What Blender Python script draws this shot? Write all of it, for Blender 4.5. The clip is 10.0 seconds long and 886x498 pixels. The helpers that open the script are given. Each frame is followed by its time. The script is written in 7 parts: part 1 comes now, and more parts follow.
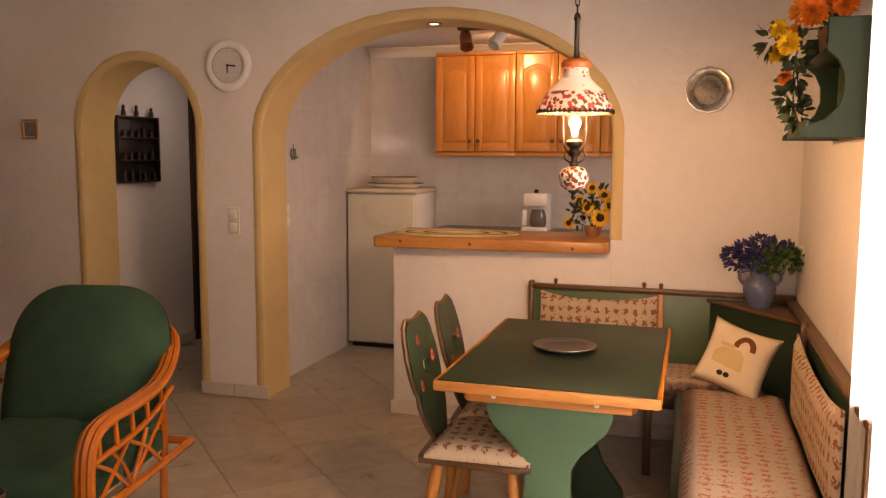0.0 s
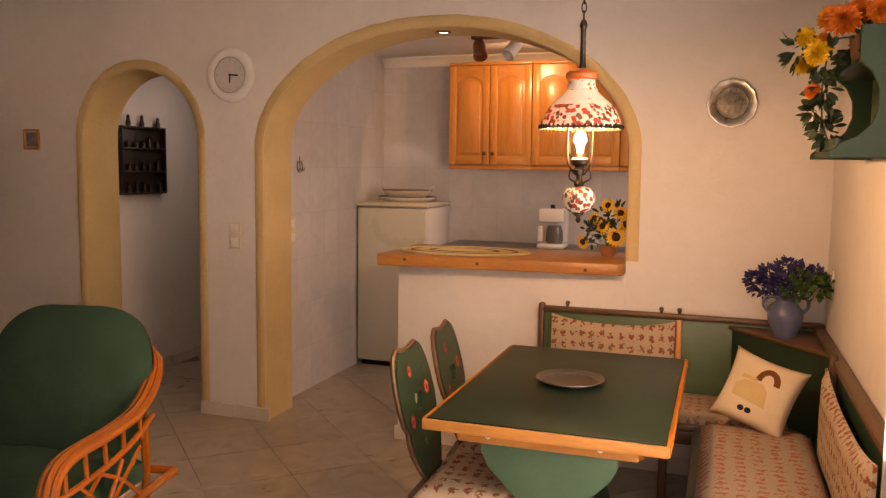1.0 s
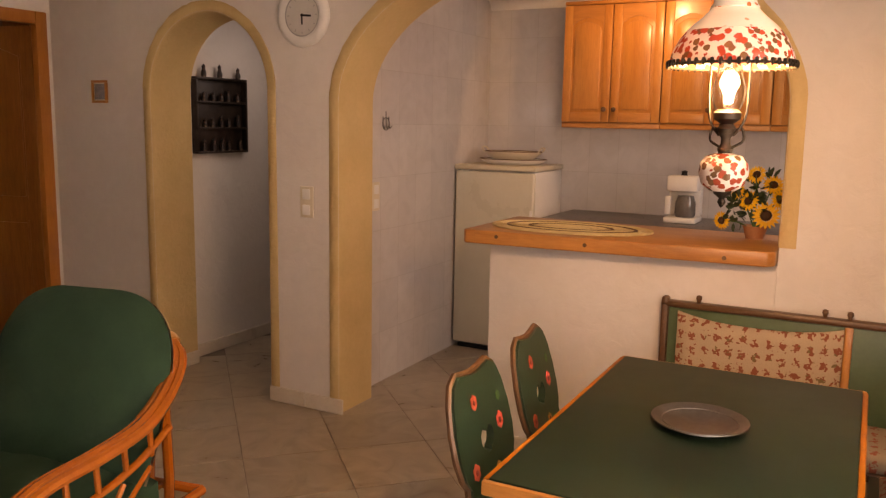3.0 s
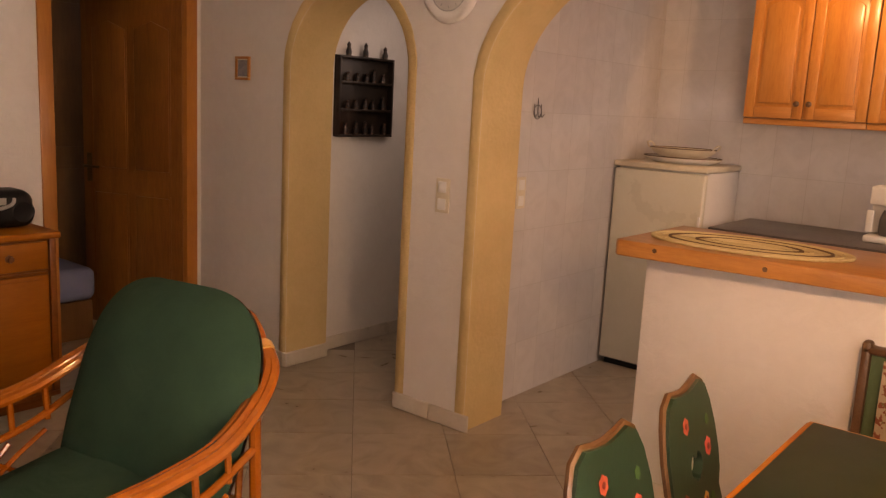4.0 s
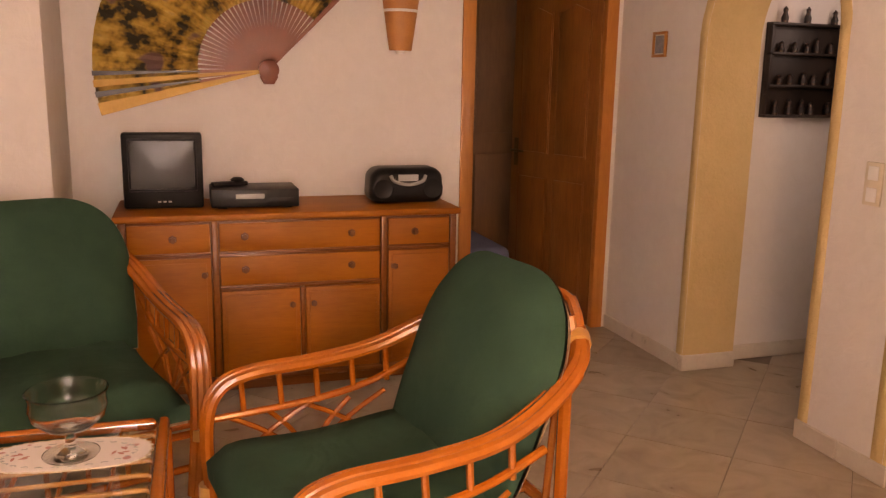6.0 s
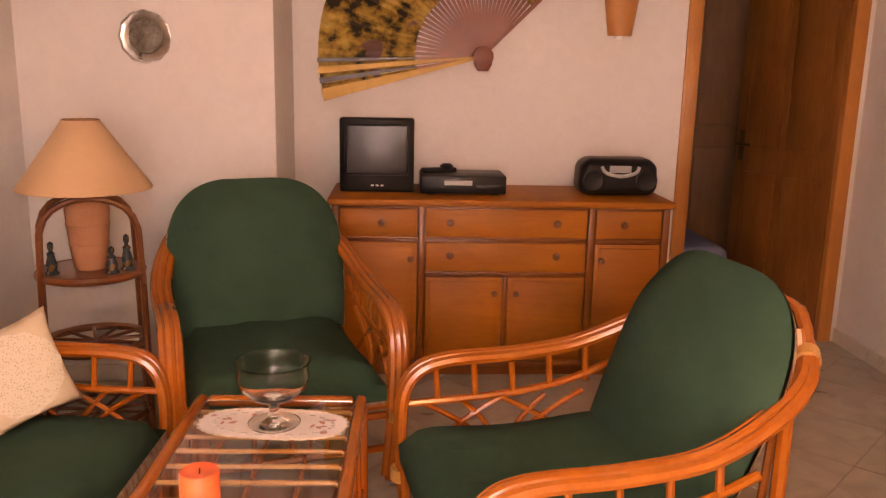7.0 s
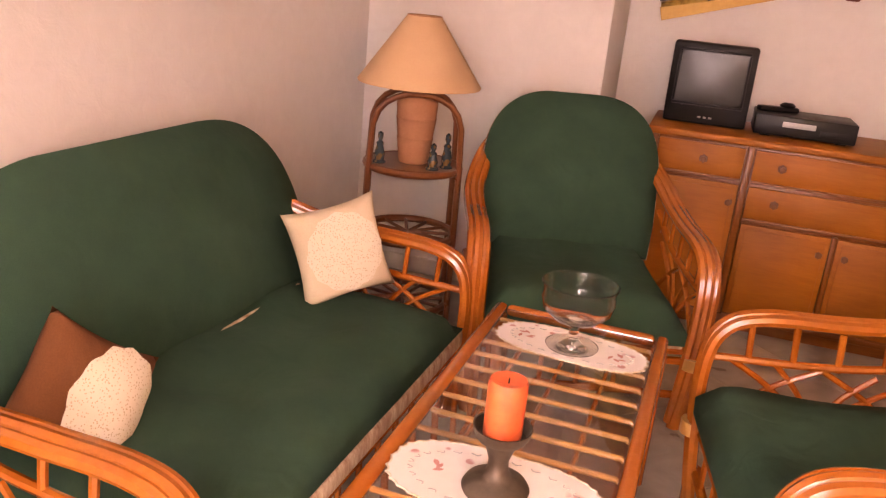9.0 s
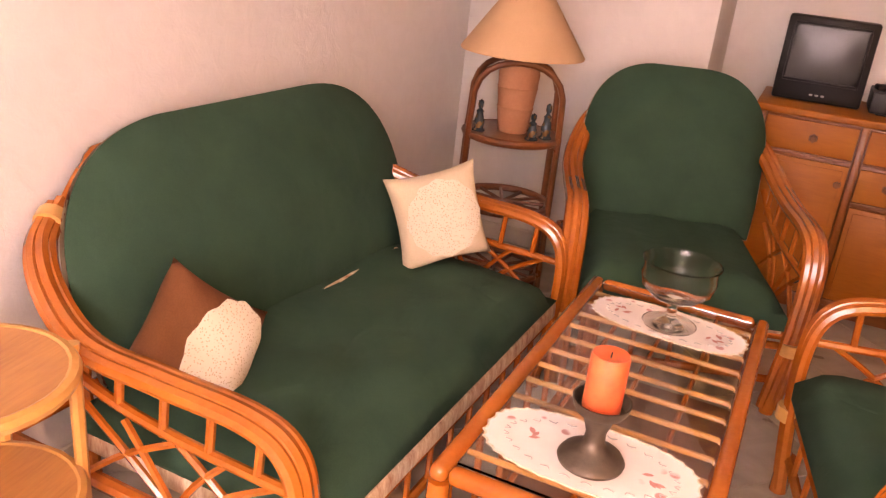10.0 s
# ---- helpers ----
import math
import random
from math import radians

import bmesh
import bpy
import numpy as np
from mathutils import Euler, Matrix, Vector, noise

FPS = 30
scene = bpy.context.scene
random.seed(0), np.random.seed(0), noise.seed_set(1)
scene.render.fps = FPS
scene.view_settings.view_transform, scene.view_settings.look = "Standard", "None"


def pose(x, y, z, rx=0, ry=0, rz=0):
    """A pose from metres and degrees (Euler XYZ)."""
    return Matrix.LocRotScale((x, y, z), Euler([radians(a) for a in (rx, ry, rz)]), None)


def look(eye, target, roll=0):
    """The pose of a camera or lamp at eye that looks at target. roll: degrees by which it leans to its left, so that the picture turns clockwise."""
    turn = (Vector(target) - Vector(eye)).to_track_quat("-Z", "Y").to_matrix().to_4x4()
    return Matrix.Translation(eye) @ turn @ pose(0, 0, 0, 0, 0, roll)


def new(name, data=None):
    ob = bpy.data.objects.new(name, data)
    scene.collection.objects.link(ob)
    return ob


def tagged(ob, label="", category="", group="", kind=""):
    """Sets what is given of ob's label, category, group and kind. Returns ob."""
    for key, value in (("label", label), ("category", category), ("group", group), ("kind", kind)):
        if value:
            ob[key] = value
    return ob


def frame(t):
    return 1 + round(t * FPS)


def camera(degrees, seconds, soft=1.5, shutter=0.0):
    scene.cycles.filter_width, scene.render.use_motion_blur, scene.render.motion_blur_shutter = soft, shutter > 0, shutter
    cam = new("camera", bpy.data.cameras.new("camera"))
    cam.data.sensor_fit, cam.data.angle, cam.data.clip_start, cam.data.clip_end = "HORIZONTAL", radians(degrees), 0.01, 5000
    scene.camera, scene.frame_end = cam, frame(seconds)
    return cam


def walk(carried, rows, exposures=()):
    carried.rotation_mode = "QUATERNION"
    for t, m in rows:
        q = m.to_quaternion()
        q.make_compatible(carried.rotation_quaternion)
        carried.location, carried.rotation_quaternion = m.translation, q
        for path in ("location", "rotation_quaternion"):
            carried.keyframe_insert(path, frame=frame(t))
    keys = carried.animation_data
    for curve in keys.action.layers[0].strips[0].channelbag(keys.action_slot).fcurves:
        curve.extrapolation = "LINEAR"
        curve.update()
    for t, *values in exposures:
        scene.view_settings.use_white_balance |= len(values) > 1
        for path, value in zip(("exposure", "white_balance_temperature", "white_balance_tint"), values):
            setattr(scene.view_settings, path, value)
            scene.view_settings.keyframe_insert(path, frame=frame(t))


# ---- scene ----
cam = camera(56.9, 10.0, 1.3)
PATH = [
    (0, (-0.127, -0.241, 1.495), (-0.706, 1.66, 1.27), 0.3),
    (0.5, (-0.075, -0.124, 1.518), (-0.683, 1.769, 1.301), 1.1),
    (1, (-0.087, 0.004, 1.525), (-0.731, 1.887, 1.321), 0.7),
    (1.5, (-0.163, 0.187, 1.526), (-0.81, 2.069, 1.329), 1.3),
    (2, (-0.216, 0.347, 1.533), (-0.823, 2.235, 1.272), 0.4),
    (3.5, (-0.263, 0.998, 1.513), (-1.372, 2.632, 1.195), 2.1),
    (4, (-0.419, 1.201, 1.52), (-1.651, 2.736, 1.17), 3.0),
    (4.5, (-0.482, 1.29, 1.536), (-1.867, 2.668, 1.112), 2.1),
    (5, (-0.449, 1.458, 1.556), (-2.063, 2.566, 1.148), 2.3),
    (5.5, (-0.401, 1.645, 1.479), (-2.166, 2.501, 1.087), 1.7),
    (7, (-0.516, 1.748, 1.404), (-2.468, 1.853, 0.982), 1.2),
    (7.5, (-0.55, 1.729, 1.401), (-2.497, 1.637, 0.956), 1.8),
    (8, (-0.595, 1.688, 1.374), (-2.517, 1.411, 0.897), 2.8),
    (8.5, (-0.612, 1.655, 1.358), (-2.484, 1.215, 0.808), 4.2),
    (9, (-0.602, 1.628, 1.36), (-2.42, 1.088, 0.727), 5.6),
    (9.5, (-0.588, 1.602, 1.358), (-2.356, 0.96, 0.678), 6.4),
    (10, (-0.568, 1.588, 1.364), (-2.292, 0.881, 0.638), 6.4),
]
walk(cam, [(t, look(eye, target, roll)) for t, eye, target, roll in PATH],
     [(0, -0.68, 10200, 36), (2.2, -0.68, 10200, 34), (4.5, -0.45, 10600, 36), (5.5, -0.12, 10600, 38), (7.5, 0.15, 10300, 54), (10, 0.52, 8900, 52)])

# ---- world and large lights ----
world = bpy.data.worlds.new("sky")
scene.world = world
world.use_nodes = True
wn = world.node_tree.nodes
sky = wn.new("ShaderNodeTexSky")
sky.sky_type = "NISHITA"
sky.sun_disc = False
sky.sun_elevation, sky.sun_rotation = radians(40), radians(60)
world.node_tree.links.new(sky.outputs[0], wn["Background"].inputs[0])
wn["Background"].inputs[1].default_value = 0.1


def lamp(name, kind, at, power, colour, size=0.05, aim=None):
    data = bpy.data.lights.new(name, kind)
    data.energy, data.color = power, colour
    if kind == "AREA":
        data.shape, data.size, data.size_y = "RECTANGLE", size[0], size[1]
    else:
        data.shadow_soft_size = size
    ob = new(name, data)
    ob.matrix_world = look(at, aim) if aim else Matrix.Translation(at)
    return ob


WARM = (1.0, 0.68, 0.38)
LAMP_AT = (-0.522, 2.60)
lamp("pendant_bulb_light", "POINT", (*LAMP_AT, 1.615), 60, WARM, 0.03)
lamp("curtain_daylight", "AREA", (0.45, 1.66, 1.25), 190, (0.86, 0.92, 1.0), (1.2, 1.75), (-1, 1.66, 1.25))
# Added fill behind the start point; the wall behind it has no opening.
lamp("entrance_fill", "AREA", (0.0, -1.35, 1.72), 24, (0.9, 0.94, 1.0), (0.7, 0.36), (-0.4, 0, 1.66))
# Unseen panel put in to brighten the hall; no window or lamp there.
lamp("hall_fill", "AREA", (-3.3, 4.95, 1.9), 2.5, (0.92, 0.95, 1.0), (0.5, 0.8), (-4, 4.9, 1.0))

# Extra bluish fill added for the kitchen; the side wall holds no window.
lamp("kitchen_fill", "AREA", (0.36, 5.0, 1.55), 16, (0.86, 0.92, 1.0), (0.8, 0.7), (-1.5, 5.0, 1.5))

# ---- materials ----


def nodes_of(name):
    m = bpy.data.materials.new(name)
    m.use_nodes = True
    nt = m.node_tree
    return m, nt.nodes, nt.links, nt.nodes["Principled BSDF"]


def ramp(nodes, stops):
    r = nodes.new("ShaderNodeValToRGB")
    els = r.color_ramp.elements
    while len(els) < len(stops):
        els.new(0.5)
    for e, (p, c) in zip(els, stops):
        e.position, e.color = p, (*c, 1)
    return r


def noise_tex(nodes, links, scale, detail=4, rough=0.6, stretch=None, coord="Object", distort=0.0):
    tc = nodes.new("ShaderNodeTexCoord")
    mp = nodes.new("ShaderNodeMapping")
    links.new(tc.outputs[coord], mp.inputs[0])
    if stretch:
        mp.inputs["Scale"].default_value = stretch
    n = nodes.new("ShaderNodeTexNoise")
    n.inputs["Scale"].default_value, n.inputs["Detail"].default_value = scale, detail
    n.inputs["Roughness"].default_value, n.inputs["Distortion"].default_value = rough, distort
    links.new(mp.outputs[0], n.inputs["Vector"])
    return n


def bump(nodes, links, height, bsdf, strength=0.3, dist=0.01, chain=None):
    b = nodes.new("ShaderNodeBump")
    b.inputs["Strength"].default_value, b.inputs["Distance"].default_value = strength, dist
    links.new(height, b.inputs["Height"])
    if chain:
        links.new(chain.outputs[0], b.inputs["Normal"])
    links.new(b.outputs[0], bsdf.inputs["Normal"])
    return b


def mix(nodes, links, fac, a, b, blend="MIX"):
    x = nodes.new("ShaderNodeMix")
    x.data_type, x.blend_type = "RGBA", blend
    for slot, v in ((0, fac), (6, a), (7, b)):
        if isinstance(v, (int, float)):
            x.inputs[slot].default_value = v
        elif isinstance(v, tuple):
            x.inputs[slot].default_value = (*v, 1)
        else:
            links.new(v, x.inputs[slot])
    return x.outputs[2]


def plain(name, a, b, scale=8, rough=0.5, fine=120, bumps=0.2, dist=0.003, metal=0.0, coat=0.0, stretch=None, rvar=0.1, sheen=0.0):
    """Two tones mixed by a broad and a fine noise, with fine relief."""
    m, n, l, p = nodes_of(name)
    big = noise_tex(n, l, scale, 5, 0.6, stretch)
    small = noise_tex(n, l, fine, 3, 0.6, stretch)
    r = ramp(n, [(0.3, a), (0.7, b)])
    l.new(mix(n, l, 0.3, big.outputs[0], small.outputs[0]), r.inputs[0])
    l.new(r.outputs[0], p.inputs["Base Color"])
    rr = n.new("ShaderNodeMapRange")
    rr.inputs["To Min"].default_value, rr.inputs["To Max"].default_value = max(rough - rvar, 0.02), min(rough + rvar, 1)
    l.new(big.outputs[0], rr.inputs[0])
    l.new(rr.outputs[0], p.inputs["Roughness"])
    p.inputs["Metallic"].default_value = metal
    p.inputs["Coat Weight"].default_value = coat
    p.inputs["Coat Roughness"].default_value = 0.15
    p.inputs["Sheen Weight"].default_value = sheen
    if bumps:
        bump(n, l, small.outputs[0], p, bumps, dist)
    return m


def wood(name, dark, light, axis="z", rough=0.35, coat=0.25, scale=9):
    """Planed wood with long grain along one axis."""
    m, n, l, p = nodes_of(name)
    st = {"x": (0.12, 1, 1), "y": (1, 0.12, 1), "z": (1, 1, 0.12)}[axis]
    g = noise_tex(n, l, scale, 6, 0.65, st, distort=1.2)
    f = noise_tex(n, l, scale * 14, 3, 0.6, st)
    blot = noise_tex(n, l, 2.5, 2, 0.5)
    r = ramp(n, [(0.32, dark), (0.5, tuple((x + y) / 2 for x, y in zip(dark, light))), (0.72, light)])
    l.new(mix(n, l, 0.35, g.outputs[0], f.outputs[0]), r.inputs[0])
    br = ramp(n, [(0.3, (0.82, 0.8, 0.78)), (0.7, (1.08, 1.05, 1.0))])
    l.new(blot.outputs[0], br.inputs[0])
    l.new(mix(n, l, 0.8, r.outputs[0], br.outputs[0], "MULTIPLY"), p.inputs["Base Color"])
    p.inputs["Roughness"].default_value = rough
    p.inputs["Coat Weight"].default_value, p.inputs["Coat Roughness"].default_value = coat, 0.18
    bump(n, l, f.outputs[0], p, 0.12, 0.002)
    return m


def fabric(name, a, b, weave=420, rough=0.9):
    m, n, l, p = nodes_of(name)
    big = noise_tex(n, l, 5, 4, 0.6)
    w = noise_tex(n, l, weave, 2, 0.5)
    r = ramp(n, [(0.3, a), (0.7, b)])
    l.new(mix(n, l, 0.35, big.outputs[0], w.outputs[0]), r.inputs[0])
    l.new(r.outputs[0], p.inputs["Base Color"])
    p.inputs["Roughness"].default_value, p.inputs["Specular IOR Level"].default_value = rough, 0.2
    fold = noise_tex(n, l, 6, 3, 0.5, distort=0.9)
    b1 = bump(n, l, fold.outputs[0], p, 0.28, 0.03)
    bump(n, l, w.outputs[0], p, 0.25, 0.002, b1)
    return m


def motif_fabric(name, cloth, red, green, scale=15, stretch=(1, 1, 1)):
    """Cream cloth with rows of small red-brown sprigs."""
    m, n, l, p = nodes_of(name)
    tc = n.new("ShaderNodeTexCoord")
    mp = n.new("ShaderNodeMapping")
    mp.inputs["Scale"].default_value = stretch
    l.new(tc.outputs["Object"], mp.inputs[0])
    nz = noise_tex(n, l, 70, 1, 0.5)
    ad = n.new("ShaderNodeMix")
    ad.data_type, ad.blend_type = "RGBA", "LINEAR_LIGHT"
    ad.inputs[0].default_value = 0.028
    l.new(mp.outputs[0], ad.inputs[6])
    l.new(nz.outputs[1], ad.inputs[7])
    v = n.new("ShaderNodeTexVoronoi")
    v.voronoi_dimensions = "2D"
    v.inputs["Scale"].default_value, v.inputs["Randomness"].default_value = scale, 0.12
    l.new(ad.outputs[2], v.inputs["Vector"])
    mr = ramp(n, [(0.23, (1, 1, 1)), (0.29, (0, 0, 0))])
    l.new(v.outputs["Distance"], mr.inputs[0])
    gr = ramp(n, [(0.36, (1, 1, 1)), (0.40, (0, 0, 0))])
    gn = noise_tex(n, l, 45, 1, 0.5)
    l.new(gn.outputs[0], gr.inputs[0])
    tint = mix(n, l, gr.outputs[0], red, green)
    base = noise_tex(n, l, 300, 2, 0.5)
    br = ramp(n, [(0.3, tuple(c * 0.85 for c in cloth)), (0.7, cloth)])
    l.new(base.outputs[0], br.inputs[0])
    l.new(mix(n, l, mr.outputs[0], br.outputs[0], tint), p.inputs["Base Color"])
    p.inputs["Roughness"].default_value = 0.92
    fold = noise_tex(n, l, 12, 2, 0.5)
    b1 = bump(n, l, fold.outputs[0], p, 0.2, 0.02)
    bump(n, l, base.outputs[0], p, 0.2, 0.002, b1)
    return m


def plaster(name, a, b):
    """Hand-trowelled white wall paint."""
    m, n, l, p = nodes_of(name)
    big = noise_tex(n, l, 1.3, 4, 0.6)
    mid = noise_tex(n, l, 14, 5, 0.6, distort=0.8)
    r = ramp(n, [(0.3, a), (0.7, b)])
    l.new(mix(n, l, 0.4, big.outputs[0], mid.outputs[0]), r.inputs[0])
    l.new(r.outputs[0], p.inputs["Base Color"])
    p.inputs["Roughness"].default_value = 0.85
    grain = noise_tex(n, l, 160, 3, 0.6)
    b1 = bump(n, l, mid.outputs[0], p, 0.25, 0.012)
    bump(n, l, grain.outputs[0], p, 0.2, 0.002, b1)
    return m


def marble_tile(name):
    m, n, l, p = nodes_of(name)
    oi = n.new("ShaderNodeObjectInfo")
    tc = n.new("ShaderNodeTexCoord")
    ad = n.new("ShaderNodeVectorMath")
    ad.operation = "ADD"
    mu = n.new("ShaderNodeVectorMath")
    mu.operation = "SCALE"
    mu.inputs[0].default_value = (13, 7, 5)
    l.new(oi.outputs["Random"], mu.inputs["Scale"])
    l.new(tc.outputs["Object"], ad.inputs[0])
    l.new(mu.outputs[0], ad.inputs[1])
    c = n.new("ShaderNodeTexNoise")
    c.inputs["Scale"].default_value, c.inputs["Detail"].default_value, c.inputs["Distortion"].default_value = 5, 6, 1.6
    l.new(ad.outputs[0], c.inputs["Vector"])
    r = ramp(n, [(0.28, (0.30, 0.25, 0.19)), (0.5, (0.385, 0.33, 0.26)), (0.72, (0.45, 0.395, 0.32))])
    l.new(c.outputs[0], r.inputs[0])
    tone = ramp(n, [(0.0, (0.9, 0.9, 0.9)), (1.0, (1.06, 1.05, 1.03))])
    l.new(oi.outputs["Random"], tone.inputs[0])
    l.new(mix(n, l, 1.0, r.outputs[0], tone.outputs[0], "MULTIPLY"), p.inputs["Base Color"])
    rr = n.new("ShaderNodeMapRange")
    rr.inputs["To Min"].default_value, rr.inputs["To Max"].default_value = 0.22, 0.4
    l.new(c.outputs[0], rr.inputs[0])
    l.new(rr.outputs[0], p.inputs["Roughness"])
    return m


def wall_tile(name):
    """Glazed white kitchen tiles with fine joints."""
    m, n, l, p = nodes_of(name)
    tc = n.new("ShaderNodeTexCoord")
    sep = n.new("ShaderNodeSeparateXYZ")
    com = n.new("ShaderNodeCombineXYZ")
    sm = n.new("ShaderNodeMath")
    l.new(tc.outputs["Object"], sep.inputs[0])
    l.new(sep.outputs[0], sm.inputs[0])
    l.new(sep.outputs[1], sm.inputs[1])
    l.new(sm.outputs[0], com.inputs[0])
    l.new(sep.outputs[2], com.inputs[1])
    b = n.new("ShaderNodeTexBrick")
    b.offset = 0.0
    for k, v in (("Scale", 1.0), ("Brick Width", 0.2), ("Row Height", 0.3), ("Mortar Size", 0.002), ("Mortar Smooth", 0.3)):
        b.inputs[k].default_value = v
    b.inputs["Color1"].default_value = (0.66, 0.64, 0.63, 1)
    b.inputs["Color2"].default_value = (0.61, 0.59, 0.59, 1)
    b.inputs["Mortar"].default_value = (0.56, 0.54, 0.52, 1)
    l.new(com.outputs[0], b.inputs["Vector"])
    v = noise_tex(n, l, 6, 5, 0.65, distort=1.5)
    vr = ramp(n, [(0.35, (0.88, 0.88, 0.88)), (0.6, (1, 1, 1))])
    l.new(v.outputs[0], vr.inputs[0])
    l.new(mix(n, l, 0.7, b.outputs[0], vr.outputs[0], "MULTIPLY"), p.inputs["Base Color"])
    p.inputs["Roughness"].default_value = 0.07
    inv = n.new("ShaderNodeMath")
    inv.operation = "SUBTRACT"
    inv.inputs[0].default_value = 1
    l.new(b.outputs["Fac"], inv.inputs[1])
    w = noise_tex(n, l, 7, 2, 0.5)
    b1 = bump(n, l, w.outputs[0], p, 0.06, 0.02)
    bump(n, l, inv.outputs[0], p, 0.25, 0.002, b1)
    return m


def glass(name, tint=(0.95, 0.97, 0.96), rough=0.02, ior=1.45):
    m, n, l, p = nodes_of(name)
    p.inputs["Base Color"].default_value = (*tint, 1)
    p.inputs["Transmission Weight"].default_value, p.inputs["Roughness"].default_value = 1.0, rough
    p.inputs["IOR"].default_value = ior
    return m


def glow(name, colour, power):
    m, n, l, p = nodes_of(name)
    p.inputs["Emission Color"].default_value = (*colour, 1)
    p.inputs["Emission Strength"].default_value = power
    p.inputs["Base Color"].default_value = (0.8, 0.8, 0.8, 1)
    return m


def spotted(name, ground, spot, third, scale=28, rough=0.25, cut=0.42):
    """Glazed ware with scattered painted flowers."""
    m, n, l, p = nodes_of(name)
    tc = n.new("ShaderNodeTexCoord")
    v = n.new("ShaderNodeTexVoronoi")
    v.inputs["Scale"].default_value = scale
    l.new(tc.outputs["Object"], v.inputs["Vector"])
    nz = noise_tex(n, l, scale * 2.2, 2, 0.6)
    s = n.new("ShaderNodeMath")
    s.operation = "MULTIPLY_ADD"
    s.inputs[1].default_value = 0.5
    l.new(nz.outputs[0], s.inputs[0])
    l.new(v.outputs["Distance"], s.inputs[2])
    f = ramp(n, [(cut + 0.18, (1, 1, 1)), (cut + 0.22, (0, 0, 0))])
    l.new(s.outputs[0], f.inputs[0])
    pick = ramp(n, [(0.58, spot), (0.62, third)])
    l.new(v.outputs["Color"], pick.inputs[0])
    l.new(mix(n, l, f.outputs[0], ground, pick.outputs[0]), p.inputs["Base Color"])
    p.inputs["Roughness"].default_value = rough
    return m


PLASTER = plaster("white_plaster", (0.66, 0.62, 0.58), (0.75, 0.71, 0.67))
CEIL = plaster("ceiling_paint", (0.72, 0.71, 0.69), (0.8, 0.79, 0.77))
OCHRE = plain("ochre_paint", (0.55, 0.395, 0.185), (0.65, 0.475, 0.24), 5, 0.8, 45, 0.5, 0.008)
TILE = marble_tile("beige_floor_tile")
GROUT = plain("grout", (0.20, 0.17, 0.14), (0.27, 0.23, 0.19), 20, 0.9)
SKIRT = plain("skirting_tile", (0.56, 0.50, 0.43), (0.66, 0.60, 0.52), 9, 0.3, 60, 0.05)
KTILE = wall_tile("white_wall_tile")
PINE = wood("honey_pine", (0.42, 0.15, 0.035), (0.66, 0.30, 0.085), "z")
PINE_X = wood("honey_pine_long", (0.40, 0.15, 0.04), (0.62, 0.28, 0.085), "x")
PINE_Y = wood("sideboard_wood", (0.30, 0.084, 0.006), (0.44, 0.140, 0.013), "y", 0.5, 0.0)
PINE_Y.node_tree.nodes["Principled BSDF"].inputs["Specular IOR Level"].default_value = 0.28
PINE_YD = wood("sideboard_trim_wood", (0.17, 0.044, 0.005), (0.27, 0.078, 0.010), "y", 0.3, 0.0)
PINE_YD.node_tree.nodes["Principled BSDF"].inputs["Specular IOR Level"].default_value = 0.35
KNOB_W = plain("dark_turned_wood", (0.12, 0.032, 0.007), (0.19, 0.058, 0.013), 40, 0.45, 60, 0.2, 0.001)
DOOR_W = wood("dark_door_wood", (0.19, 0.062, 0.013), (0.36, 0.135, 0.032), "z", 0.4, 0.15, 6)
CASING = wood("orange_door_casing", (0.40, 0.13, 0.022), (0.55, 0.21, 0.045), "z", 0.35)
WARDROBE = wood("wardrobe_wood", (0.15, 0.065, 0.022), (0.24, 0.115, 0.042), "z", 0.5, 0.05, 5)
RATTAN = plain("varnished_rattan", (0.33, 0.076, 0.009), (0.46, 0.126, 0.018), 6, 0.22, 70, 0.15, 0.002, coat=0.5)
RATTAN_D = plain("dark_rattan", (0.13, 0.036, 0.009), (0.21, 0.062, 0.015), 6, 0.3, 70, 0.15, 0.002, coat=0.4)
BAMBOO = plain("light_cane", (0.50, 0.22, 0.055), (0.62, 0.31, 0.09), 7, 0.3, 70, 0.15, 0.002, coat=0.4)
GREEN_C = fabric("dark_green_cloth", (0.0165, 0.048, 0.0275), (0.0275, 0.073, 0.0430))
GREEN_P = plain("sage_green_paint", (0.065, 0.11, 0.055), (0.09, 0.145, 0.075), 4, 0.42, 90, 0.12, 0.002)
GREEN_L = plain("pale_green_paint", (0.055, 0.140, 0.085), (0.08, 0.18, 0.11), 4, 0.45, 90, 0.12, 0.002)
GREEN_T = plain("table_green", (0.0070, 0.0195, 0.0095), (0.0115, 0.027, 0.0130), 3, 0.5, 160, 0.1, 0.001)
GREEN_T.node_tree.nodes["Principled BSDF"].inputs["Specular IOR Level"].default_value = 0.3
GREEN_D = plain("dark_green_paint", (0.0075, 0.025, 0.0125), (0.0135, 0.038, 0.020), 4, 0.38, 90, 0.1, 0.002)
BROWN = plain("dark_brown_rail", (0.075, 0.034, 0.014), (0.13, 0.062, 0.026), 9, 0.4, 90, 0.15, 0.002)
SPRIG = motif_fabric("sprigged_cloth", (0.46, 0.35, 0.24), (0.24, 0.07, 0.035), (0.17, 0.12, 0.05), 21, (1, 0.85, 1))
SPRIG_S = motif_fabric("sprigged_seat_cloth", (0.34, 0.26, 0.185), (0.30, 0.085, 0.045), (0.22, 0.14, 0.07), 22, (1, 0.7, 1))
